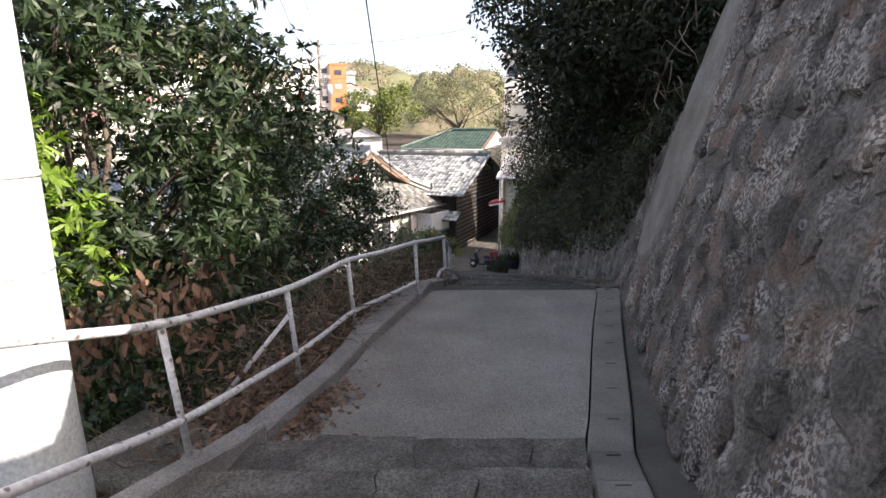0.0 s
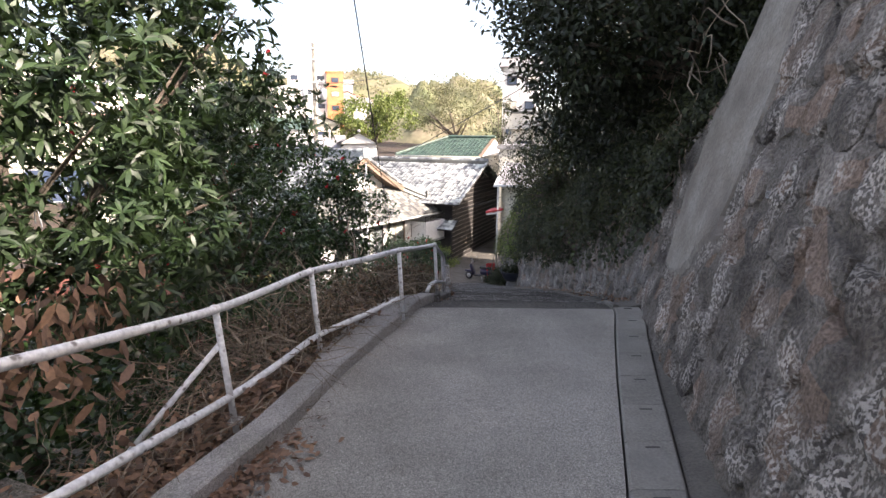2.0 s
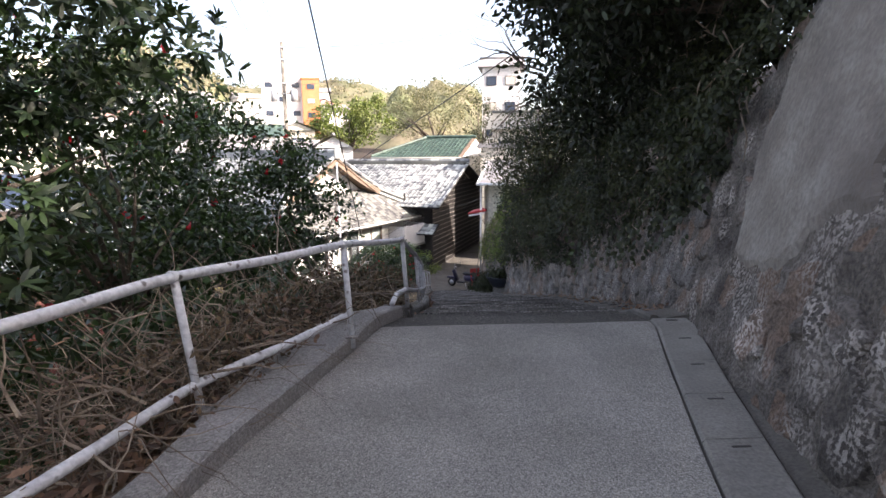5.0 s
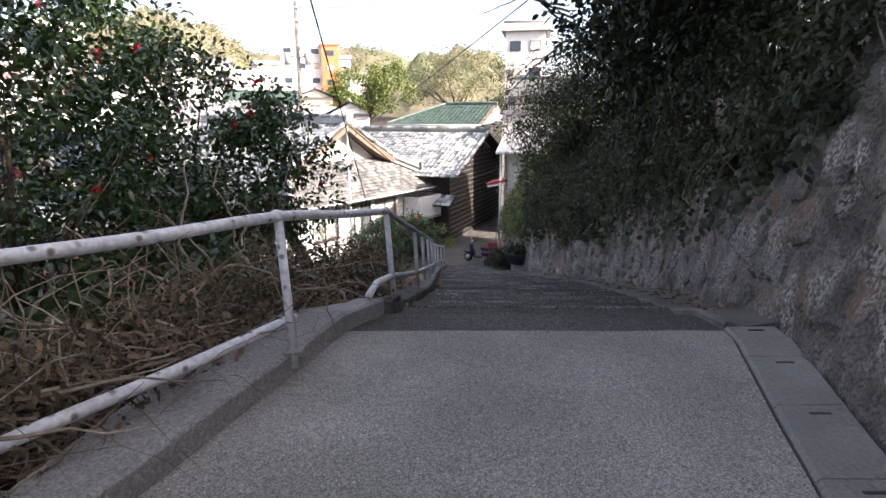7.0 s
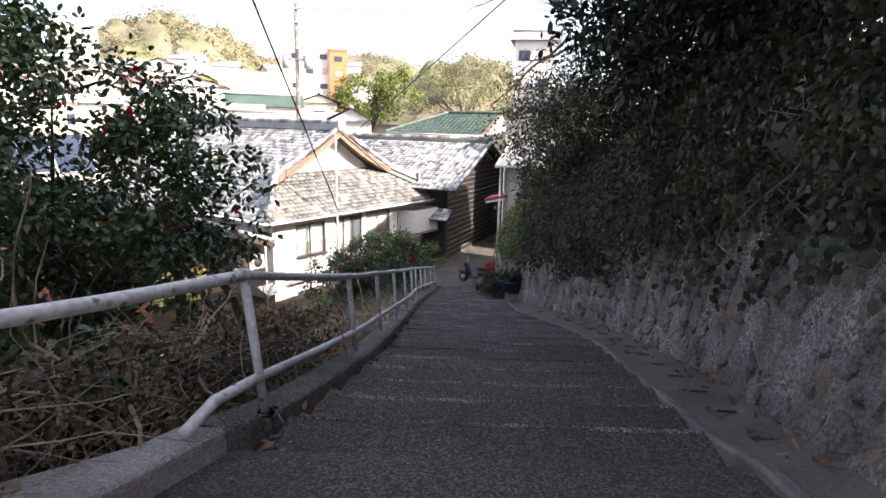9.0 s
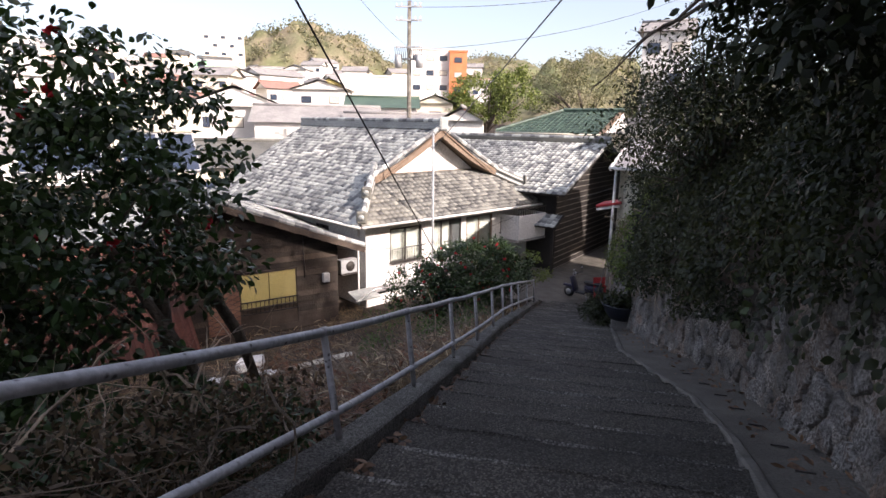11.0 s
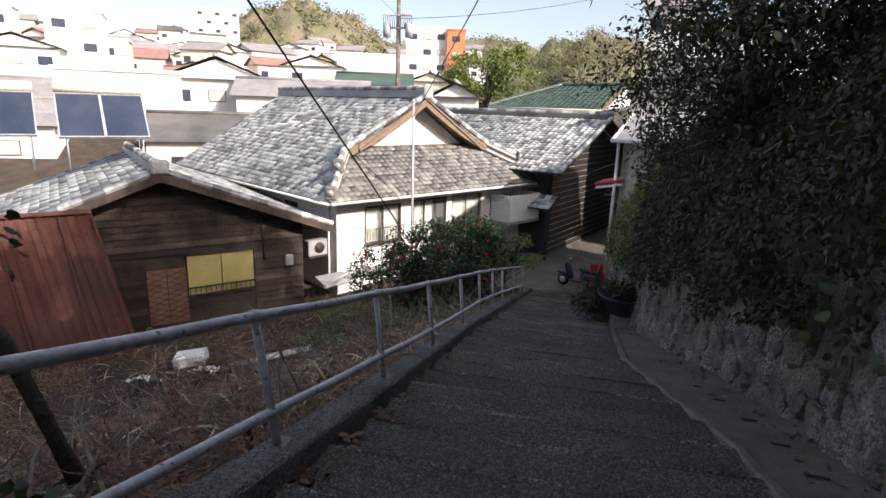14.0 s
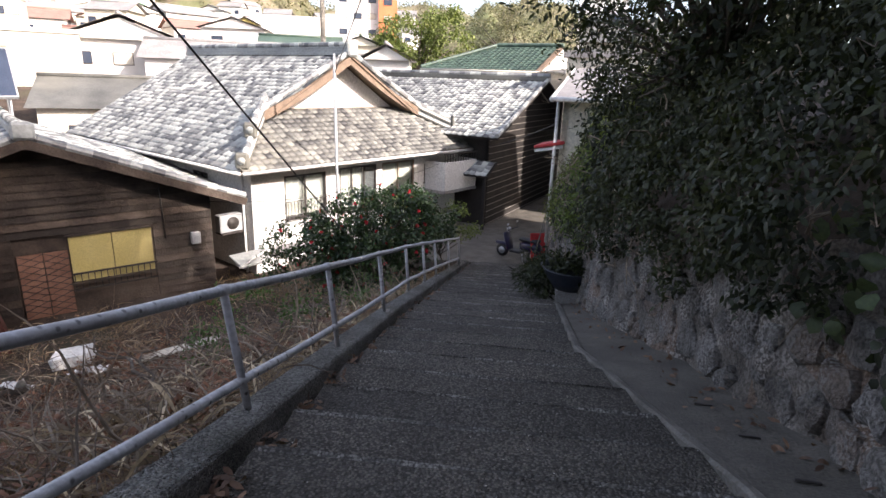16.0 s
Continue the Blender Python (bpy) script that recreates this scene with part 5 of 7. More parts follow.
# bare branches reaching over the path
bare = tagged(new("bare_branches"), "leafless branches reaching out of the slope over the path", "branch")
BV, BF = [], []
for k in range(6):
    p = Vector((3.3, 16.8 + 0.5 * k, 1.7 + 0.22 * k))
    d = Vector((-0.9, 0.35, 0.12 * rng.uniform(-1, 1.4))).normalized()
    pts, rad = [p], [0.03]
    for i in range(9):
        d = (d + Vector((rng.uniform(-0.3, 0.3), rng.uniform(-0.5, 0.5), rng.uniform(-0.4, 0.4)))).normalized()
        p = p + d * 0.24
        pts.append(p)
        rad.append(0.03 * (1 - (i + 1) / 10) + 0.003)
        if rng.uniform() < 0.7:
            q = d + Vector((rng.uniform(-0.6, 0.6), rng.uniform(-0.6, 0.6), rng.uniform(-0.5, 0.5)))
            tube([p, p + q * 0.2, p + q * 0.38 + Vector((0, 0, 0.06))], [0.008, 0.005, 0.002], 4, BV, BF)
    tube(pts, rad, 5, BV, BF)
mesh("branch", BV, BF, BARK, bare)


# ---------------------------------------------------------------- dry growth on the bank
def bank(x_off, y):
    x = left_x(y) - 0.26 - x_off
    return x, y, ground_z(x, y)


brush = tagged(new("brush"), "tangled dry brown branches and creepers behind the railing", "brush", kind="stuff")
BV, BF = [], []
for k in range(3600):
    y = (rng.uniform(6.0, 12.5), rng.uniform(14, 22), rng.uniform(3.4, 9.0), rng.uniform(14.5, 27))[k % 4]
    p = Vector(bank(abs(rng.normal(0, 0.9 if y < 12 else 2.6)) + 0.05, y)) + Vector((0, 0, rng.uniform(-0.05, 0.9) * (1 if 6 < y < 12.5 else 0.35)))
    d = Vector((rng.uniform(-1, 1), rng.uniform(-1, 1), rng.uniform(-0.35, 0.8))).normalized()
    pts, rad, r = [p], [], rng.choice([0.003, 0.004, 0.005, 0.006, 0.011])
    n = rng.randint(4, 8)
    for i in range(n):
        d = (d + Vector((rng.uniform(-0.5, 0.5), rng.uniform(-0.5, 0.5), rng.uniform(-0.5, 0.35)))).normalized()
        p = p + d * rng.uniform(0.08, 0.2)
        pts.append(p)
    tube(pts, [r * (1 - 0.8 * i / n) for i in range(n + 1)], 4, BV, BF)
for k in range(900):
    p = Vector(bank(rng.uniform(0.4, 8.0), rng.uniform(13.5, 25))) + Vector((0, 0, rng.uniform(0.05, 0.3)))
    d = Vector((rng.uniform(-1, 1), rng.uniform(-1, 1), rng.uniform(-0.1, 0.55))).normalized()
    pts, r = [p], rng.choice([0.006, 0.009, 0.014, 0.02])
    for i in range(5):
        d = (d + Vector((rng.uniform(-0.3, 0.3), rng.uniform(-0.3, 0.3), rng.uniform(-0.35, 0.2)))).normalized()
        p = p + d * rng.uniform(0.12, 0.3)
        pts.append(p)
    tube(pts, [r * (1 - 0.16 * i) for i in range(6)], 5, BV, BF)
mesh("twigs", BV, BF, TWIG, brush)
BV, BF = [], []
for k in range(95):
    y = rng.uniform(6.9, 9.9) if k % 3 else rng.uniform(9.9, 13.0)
    p = Vector(bank(rng.uniform(0.4, 1.5), y)) + Vector((0, 0, rng.uniform(0.1, 0.8)))
    d = Vector((rng.uniform(-1, 0.35), rng.uniform(-1, 0.6), rng.uniform(0.1, 0.9))).normalized()
    pts, r = [p], rng.choice([0.006, 0.008, 0.01, 0.014])
    for i in range(8):
        d = (d + Vector((rng.uniform(-0.35, 0.35), rng.uniform(-0.35, 0.35), rng.uniform(-0.42, 0.16)))).normalized()
        p = p + d * rng.uniform(0.08, 0.16)
        pts.append(p)
        if rng.uniform() < 0.45:
            q = (d + Vector((rng.uniform(-0.9, 0.9), rng.uniform(-0.9, 0.9), rng.uniform(-0.5, 0.6)))).normalized()
            tube([p, p + q * 0.16, p + q * 0.3 + Vector((0, 0, -0.03))], [r * 0.5, r * 0.35, r * 0.15], 4, BV, BF)
    tube(pts, [r * (1 - 0.1 * i) for i in range(9)], 5, BV, BF)
mesh("dead_branches", BV, BF, PALE_TWIG, brush, "pale bare arching branches")
BP = []
for k in range(2600):
    y = rng.uniform(4.8, 7.6)
    BP.append(Vector(bank(abs(rng.normal(0.15, 0.55)), y)) + Vector((0, 0, 0.03 + abs(rng.normal(0, 0.16)))))
BP = np.array(BP)
leaf_mesh("fallen_leaves", BP, rng.normal(size=BP.shape) * np.array([1, 1, 0.5]), rng.normal(size=BP.shape) * 0.6 + np.array([0, 0, 1]), 0.13, 0.05, L_DRY, brush, "heaped large brown fallen leaves", 36, 0.2)
SP = []
for k in range(15000):
    y = rng.uniform(6.6, 12.6)
    SP.append(Vector(bank(abs(rng.normal(0.35, 0.7)), y)) + Vector((0, 0, rng.uniform(0.0, 0.95))))
SP = np.array(SP)
leaf_mesh("withered_leaves", SP, rng.normal(size=SP.shape) + np.array((0, 0, -0.3)), rng.normal(size=SP.shape), 0.05, 0.022, L_WITHER, brush, "small withered brown-green leaves", 32)

under = tagged(new("undergrowth"), "dense dark evergreen undergrowth below the trees", "shrubs", kind="stuff")
UC = []
for k in range(440):
    y = rng.uniform(3.9, 13.4)
    o_ = rng.uniform(0.6, 4.0) + (0.9 if y < 7.5 else 0)
    UC.append(np.array(bank(o_, y)) + np.array((0, 0, rng.uniform(0.0, 0.75 + 0.3 * o_))))
for k in range(200):
    y = rng.uniform(9.0, 12.2)
    UC.append(np.array(bank(rng.uniform(3.2, 7.8), y)) + np.array((0, 0, rng.uniform(0.3, 3.6))))
UP, UD = spray(np.array(UC), 60, 0.3, rng)
leaf_mesh("leaves", UP, unit(UD + rng.normal(size=UD.shape)), UD + rng.normal(size=UD.shape) * 0.6 + np.array((0.2, -0.3, 0.3)), 0.1, 0.05, L_CAMELLIA, under, "", 31)
for pts_, r_ in (([(-1.5, 14.3, -3.2), (-1.75, 14.1, -2.0), (-2.1, 13.9, -1.2), (-2.2, 13.8, -0.5)], 0.07), ([(-2.1, 13.7, -3.2), (-2.2, 13.6, -2.0), (-2.15, 13.5, -1.0)], 0.08), ([(-1.2, 13.2, -2.8), (-1.5, 13.0, -1.8), (-2.0, 12.8, -0.8)], 0.05)):
    tk = tagged(new("dead_trunk"), "dark leaning bare trunk on the bank below the railing", "tree trunk", "bare trunks")
    tubepart("trunk", pts_, [r_, r_ * 0.85, r_ * 0.7, r_ * 0.5][:len(pts_)], BARK, tk)
litter = tagged(new("leaf_litter"), "dead brown leaves lying on the bank and path edge", "leaves", kind="stuff")
LP = []
for k in range(6500):
    y = rng.uniform(2.0, 11.5)
    LP.append(Vector(bank(abs(rng.normal(0, 1.1)), y)) + Vector((0, 0, rng.uniform(0.0, 0.09))))
for k in range(22000):
    y = rng.uniform(11.5, 28)
    LP.append(Vector(bank(rng.uniform(0, 7) if k % 2 else abs(rng.normal(0, 1.2)), y)) + Vector((0, 0, rng.uniform(0.0, 0.12))))
for k in range(220):
    y = rng.uniform(9.5, 22)
    f = rng.uniform(0.1, 1.0) ** 0.6
    gx0, gx1 = gut_x(y) + 0.14, interp(WALL, y) - 0.05
    LP.append(Vector((gx0 * (1 - f) + gx1 * f, y, path_z(y) + 0.035 + 0.05 * f)))
for k in range(9000):
    y = rng.uniform(13, 25)
    LP.append(Vector(bank(rng.uniform(1.0, 11), y)) + Vector((0, 0, rng.uniform(0.0, 0.3))))
for k in range(420):
    y = rng.normal(4.75, 0.35)
    LP.append(Vector((left_x(max(y, 4.2)) + abs(rng.normal(0, 0.16)), max(y, 4.1), path_z(max(y, 4.1)) + 0.012 + rng.uniform(0, 0.02))))
for k in range(900):
    y = FIRST + TREAD * (rng.randint(0, 34) + rng.uniform(0, 0.5))
    LP.append(Vector((left_x(y) + abs(rng.normal(0, 0.08)) + 0.02, y, -1.3 - RISE * (int((y - FIRST) / TREAD) + 1) + 0.02)))
for k in range(3200):
    y = rng.uniform(3.8, 9.0)
    LP.append(Vector(bank(abs(rng.normal(0.25, 0.5)), y)) + Vector((0, 0, 0.05 + abs(rng.normal(0, 0.28)))))
LP = np.array(LP)
leaf_mesh("dead_leaves", LP, rng.normal(size=LP.shape) * np.array([1, 1, 0.35]), rng.normal(size=LP.shape) * 0.5 + np.array([0, 0, 1]), 0.085, 0.036, L_DRY, litter, "", 6, 0.0)
# withered branch with hanging dead leaves
HP = []
for cx, cy, cz in ((-2.35, 4.0, 0.05), (-2.2, 4.5, 0.12), (-2.0, 4.3, -0.15), (-2.5, 4.6, -0.2), (-2.75, 3.9, 0.0), (-2.3, 5.0, 0.0), (-2.9, 4.2, -0.3)):
    HP.append(np.array((cx, cy, cz)) + rng.normal(size=(55, 3)) * np.array((0.14, 0.18, 0.14)))
HP = np.concatenate(HP)
withered = tagged(new("withered_branch"), "broken branch with hanging dry orange-brown leaves", "branch")
leaf_mesh("dead_leaves", HP, np.array([0, 0, -0.8]) + 0.6 * rng.normal(size=HP.shape), rng.normal(size=HP.shape), 0.13, 0.05, L_DRY, withered, "", 7, 0.1)
tubepart("branch", [(-3.4, 5.6, -0.2), (-2.8, 4.8, 0.1), (-2.3, 4.3, 0.08), (-2.1, 3.9, -0.1)], [0.03, 0.025, 0.015, 0.006], TWIG, withered)

grass = tagged(new("dry_grass"), "tall dry straw-coloured grass on the slope", "grass", kind="stuff")
GP = []
for k in range(80000):
    y = rng.uniform(14.6, 29)
    o_ = rng.uniform(0, 11) if k % 2 else abs(rng.normal(0.2, 1.2))
    if nz(o_, y, 6, 0.9) + 0.35 * nz(o_, y, 2, 3) + 0.1 * (y > 19) < 0.08:
        continue
    GP.append(bank(o_, y))
GP = np.array(GP)
leaf_mesh("blades", GP, rng.normal(size=GP.shape) * 0.75 + np.array([0, 0, 0.6]), rng.normal(size=GP.shape), 0.5, 0.01, L_GRASS, grass, "", 8, 0.35)
SP, SD = [], []
for k in range(260):
    c = np.array(bank(rng.uniform(0.3, 7.0), rng.uniform(13.5, 24))) + np.array((0, 0, 0.1))
    for q in range(5):
        d = unit(rng.normal(size=(1, 3)) + np.array([[0, 0, 0.5]]))[0]
        for i in range(14):
            p = c + d * 0.045 * i + np.array((0, 0, -0.0035 * i * i * 0.5))
            side = np.cross(d, (0, 0, 1))
            SP += [p, p]
            SD += [side + d * 0.5, d * 0.5 - side]
SP, SD = np.array(SP), np.array(SD)
leaf_mesh("dead_fern_fronds", SP, SD, rng.normal(size=SP.shape) * 0.3 + np.array([0, 0, 1.0]), 0.1, 0.024, L_FERN, grass, "red-brown withered fern fronds", 17, 0.3)
SP = []
for k in range(3400):
    y = rng.uniform(14.8, 27)
    SP.append(np.array(bank(abs(rng.normal(0.8, 1.6)) if k % 3 else rng.uniform(1, 10), y)) + np.array((0, 0, rng.uniform(0, 0.25))))
SP = np.array(SP)
leaf_mesh("broad_blades", SP, rng.normal(size=SP.shape) + np.array([0, 0, 0.35]), rng.normal(size=SP.shape), 0.6, 0.026, L_STRAW, grass, "broad pale bleached grass blades", 10, 0.5)
weeds = tagged(new("weeds"), "small green weeds along the kerb", "weeds", kind="stuff")
WP = []
for k in range(6800):
    c = rng.choice(10)
    y = (5.2, 10.6, 11.9, 14.4, 16.8, 13.0, 11.3, 10.0, 22.5, 17.6)[c] + rng.normal(0, 0.35)
    WP.append(np.array(bank(abs(rng.normal(0.1, 0.22)), y)) + np.array((0, 0, rng.uniform(0, 0.08))))
WP = np.array(WP)
leaf_mesh("leaves", WP, rng.normal(size=WP.shape) + np.array([0, 0, 0.8]), rng.normal(size=WP.shape), 0.09, 0.02, L_WEED, weeds, "", 9, 0.2)


# ---------------------------------------------------------------- the old timber shed below the steps
def old_shed():
    h = tagged(new("old_shed"), "old weatherboarded shed with yellow shutters and patched tile roof", "shed")
    m = local((-8.0, 26.2), (0.68, 0.73))
    P = lambda x, y, z: m @ Vector((x, y, z))
    vec = lambda x, y, z: m.to_3x3() @ Vector((x, y, z))
    XL, XR, RX, RZ, SL, D = -6.0, 2.04, -2.0, -2.42, 0.377, 7.0
    EL, ER = -6.9, 2.86
    zroof = lambda x: RZ - SL * abs(x - RX) - 0.12
    bm = bmesh.new()
    pts = [(XL, -8.5), (XR, -8.5), (XR, zroof(XR)), (RX, zroof(RX)), (XL, zroof(XL))]
    a = [bm.verts.new(P(x, 0.1, z)) for x, z in pts]
    b = [bm.verts.new(P(x, 0.25, z)) for x, z in pts]
    bm.faces.new(a)
    bm.faces.new(b[::-1])
    for i in range(5):
        bm.faces.new((a[(i + 1) % 5], a[i], b[i], b[(i + 1) % 5]))
    part("gable_wall", bm, WOOD_DARK, h)
    part("side_wall", rbox(0.15, D, 4.4, m @ Matrix.Translation((XR - 0.08, D / 2 + 0.26, -6.3)), 0), WOOD_DARK, h)
    part("side_wall", rbox(0.15, D, 4.4, m @ Matrix.Translation((XL + 0.08, D / 2 + 0.26, -6.3)), 0), WOOD_DARK, h)
    r = random.Random(3)
    z = -7.9
    holes = [(-2.55, 0.5, -6.75, -4.8)]
    while z < RZ - 0.35:
        x0 = max(XL, RX - (RZ - 0.14 - z - 0.16) / SL)
        x1 = min(XR, RX + (RZ - 0.14 - z - 0.16) / SL)
        segs = [(x0, x1)]
        for hx0, hx1, hz0, hz1 in holes:
            if hz0 < z + 0.1 < hz1:
                segs = [(x0, hx0), (hx1, x1)]
        for sa, sb in segs:
            if sb - sa > 0.1:
                part("board", rbox(sb - sa, 0.03, 0.2, m @ Matrix.Translation(((sa + sb) / 2, 0.065 + r.uniform(-0.006, 0.006), z + 0.09)) @ pose(0, 0, 0, -14 + r.uniform(-2, 2), r.uniform(-0.3, 0.3), 0), 0), WOOD_DARK, h)
        z += 0.185
    # shutters, lattice doors, frame and balustrade
    for x0, x1 in ((-1.43, -0.5), (-0.48, 0.44)):
        part("shutter", rbox(x1 - x0, 0.04, 1.16, m @ Matrix.Translation(((x0 + x1) / 2, 0.03, -5.43)), 0.006), YELLOW, h, "faded yellow shutter panel")
    for x, z_, w_, h_ in ((-1.0 + 0.5, -4.8, 1.98, 0.07), (-0.5, -6.05, 1.98, 0.07)):
        part("shutter_frame", rbox(w_, 0.09, h_, m @ Matrix.Translation((x, 0.01, z_)), 0), WOOD_DARK, h)
    for x0, x1 in ((-2.5, -1.99), (-1.97, -1.47)):
        d = part("lattice_door", rbox(x1 - x0, 0.03, 1.62, m @ Matrix.Translation(((x0 + x1) / 2, 0.05, -5.98)), 0.004), LATTICE, h, "rust-brown latticed door panel")
        for i in range(9):
            for sg in (-1, 1):
                part("lattice_bar", rbox(0.56, 0.014, 0.012, m @ Matrix.Translation(((x0 + x1) / 2, 0.028, -6.65 + 0.17 * i)) @ pose(0, 0, 0, 0, sg * 22, 0), 0), DARK, d)
    for i in range(14):
        part("baluster", rbox(0.02, 0.02, 0.4, m @ Matrix.Translation((-1.42 + i * 0.143, -0.12, -5.98)), 0), DARK, h)
    part("balustrade_rail", rbox(1.95, 0.035, 0.04, m @ Matrix.Translation((-0.49, -0.12, -5.77)), 0), DARK, h)
    part("balustrade_rail", rbox(1.95, 0.035, 0.04, m @ Matrix.Translation((-0.49, -0.12, -6.19)), 0), DARK, h)
    # roof
    n2 = math.sqrt(1 + SL * SL)
    for xe, sg in ((ER, -1), (EL, 1)):
        ze = RZ - SL * abs(xe - RX)
        sheet("roof", [P(xe, -0.5, ze), P(RX, -0.5, RZ), P(RX, D + 0.5, RZ), P(xe, D + 0.5, ze)], WOOD_DARK, h)
        tiles("roof_tiles", P(xe, -0.5, ze), vec(0, 1, 0), vec(sg, 0, SL).normalized(), D + 1, abs(xe - RX) * n2, lambda u, v: True, TILE, h, 0.28, 0.26, 60 + sg).name = "roof_tiles"
        part("bargeboard", rbox(abs(xe - RX) * n2, 0.05, 0.2, m @ Matrix.Translation(((xe + RX) / 2, -0.53, (ze + RZ) / 2 - 0.08)) @ pose(0, 0, 0, 0, math.degrees(math.atan(SL)) * (1 if sg < 0 else -1), 0), 0), WOOD_DARK, h)
        ridge_caps("verge_tiles", P(xe, -0.42, ze + 0.08), P(RX, -0.42, RZ + 0.1), TILE, h, 0.11, 0.27)
    part("ridge_course", rbox(0.3, D + 0.8, 0.2, m @ Matrix.Translation((RX, D / 2, RZ + 0.1)), 0.02), TILE, h)
    ridge_caps("ridge_tiles", P(RX, -0.5, RZ + 0.25), P(RX, D + 0.5, RZ + 0.25), TILE, h, 0.12, 0.3)
    part("ridge_end", rbox(0.46, 0.12, 0.4, m @ Matrix.Translation((RX, -0.55, RZ + 0.2)), 0.07), TILE, h, "dark ornamental end tile")
    # electric meter and pipe on the wall
    part("meter_box", rbox(0.25, 0.14, 0.34, m @ Matrix.Translation((1.55, -0.02, -5.3)), 0.02), STEEL, h)
    tubepart("wall_pipe", [P(0.75, 0.0, -3.7), P(0.78, 0.0, -5.2)], 0.02, DARK, h)
    return h


old_shed()


def rusty_lean_to():
    h = tagged(new("rusty_lean_to"), "red-brown rusted corrugated metal lean-to against the shed", "shed")
    m = local((-8.0, 26.2), (0.68, 0.73))
    P = lambda x, y, z: m @ Vector((x, y, z))
    V, F = [], []
    n = 96
    for i in range(n + 1):
        f = i / n
        for t in (0.0, 1.0):
            xr = -3.7 + 0.95 * t
            x = -9.5 + (xr + 9.5) * f
            V.append(P(x, -0.75 - 0.5 * t + 0.018 * math.sin(i * 1.9), -3.28 - 4.6 * t + 0.0 * f))
    F = [(2 * i, 2 * i + 1, 2 * i + 3, 2 * i + 2) for i in range(n)]
    mesh("metal_sheet", V, F, RUST, h)
    for x in (-8.2, -6.9, -5.6, -4.35):
        V, F = tube([P(x, -0.79, -3.28), P(x + 0.5, -1.29, -7.8)], 0.025, 6)
        mesh("seam", V, F, RUST, h)
    part("capping", rbox(5.9, 0.25, 0.07, m @ Matrix.Translation((-6.6, -0.72, -3.24)), 0.01), RUST, h)
    part("side_sheet", rbox(0.05, 1.2, 4.6, m @ Matrix.Translation((-3.2, -0.3, -5.6)) @ pose(0, 0, 0, 0, -11.5, 0), 0), RUST, h)
    return h


rusty_lean_to()


def solar_heater(x, y, w, label):
    """A roof-top water heater: two glazed panels on a raking frame, a tank along the top."""
    m = local((-8.0, 26.2), (0.68, 0.73)) @ pose(x, y, -1.72)
    h = tagged(new("solar_heater"), label, "solar panel", "roof solar heaters")
    tilt = pose(0, 0, 0, 47)
    for k in (0, 1):
        cx = -w / 4 + k * w / 2
        part("panel", rbox(w / 2 - 0.04, 1.75, 0.07, m @ tilt @ Matrix.Translation((cx, 0.9, 0)), 0.01), PANEL, h)
        for sx in (-1, 1):
            part("panel_frame", rbox(0.04, 1.8, 0.09, m @ tilt @ Matrix.Translation((cx + sx * (w / 4 - 0.02), 0.9, 0)), 0), STEEL, h)
        for yy in (0.02, 1.78):
            part("panel_frame", rbox(w / 2, 0.04, 0.09, m @ tilt @ Matrix.Translation((cx, yy, 0)), 0), STEEL, h)
    c = m @ tilt
    tubepart("tank", [c @ Vector((-w / 2, 1.98, 0.08)), c @ Vector((w / 2, 1.98, 0.08))], 0.17, CREAM, h)
    for sx in (-0.42, 0.42):
        tubepart("leg", [m @ Vector((sx * w, 0.1, 0.0)), m @ Vector((sx * w, 0.3, -1.1))], 0.022, STEEL, h)
        tubepart("leg", [m @ Vector((sx * w, 1.2, 1.25)), m @ Vector((sx * w, 1.3, -0.95))], 0.022, STEEL, h)
        tubepart("leg", [m @ Vector((sx * w, 0.25, -1.0)), m @ Vector((sx * w, 1.25, 0.9))], 0.018, STEEL, h)
    return h


solar_heater(-2.85, 4.0, 2.5, "dark glazed solar water heater on a raking steel frame")
solar_heater(-5.9, 5.0, 2.5, "dark glazed solar water heater further along the roof")


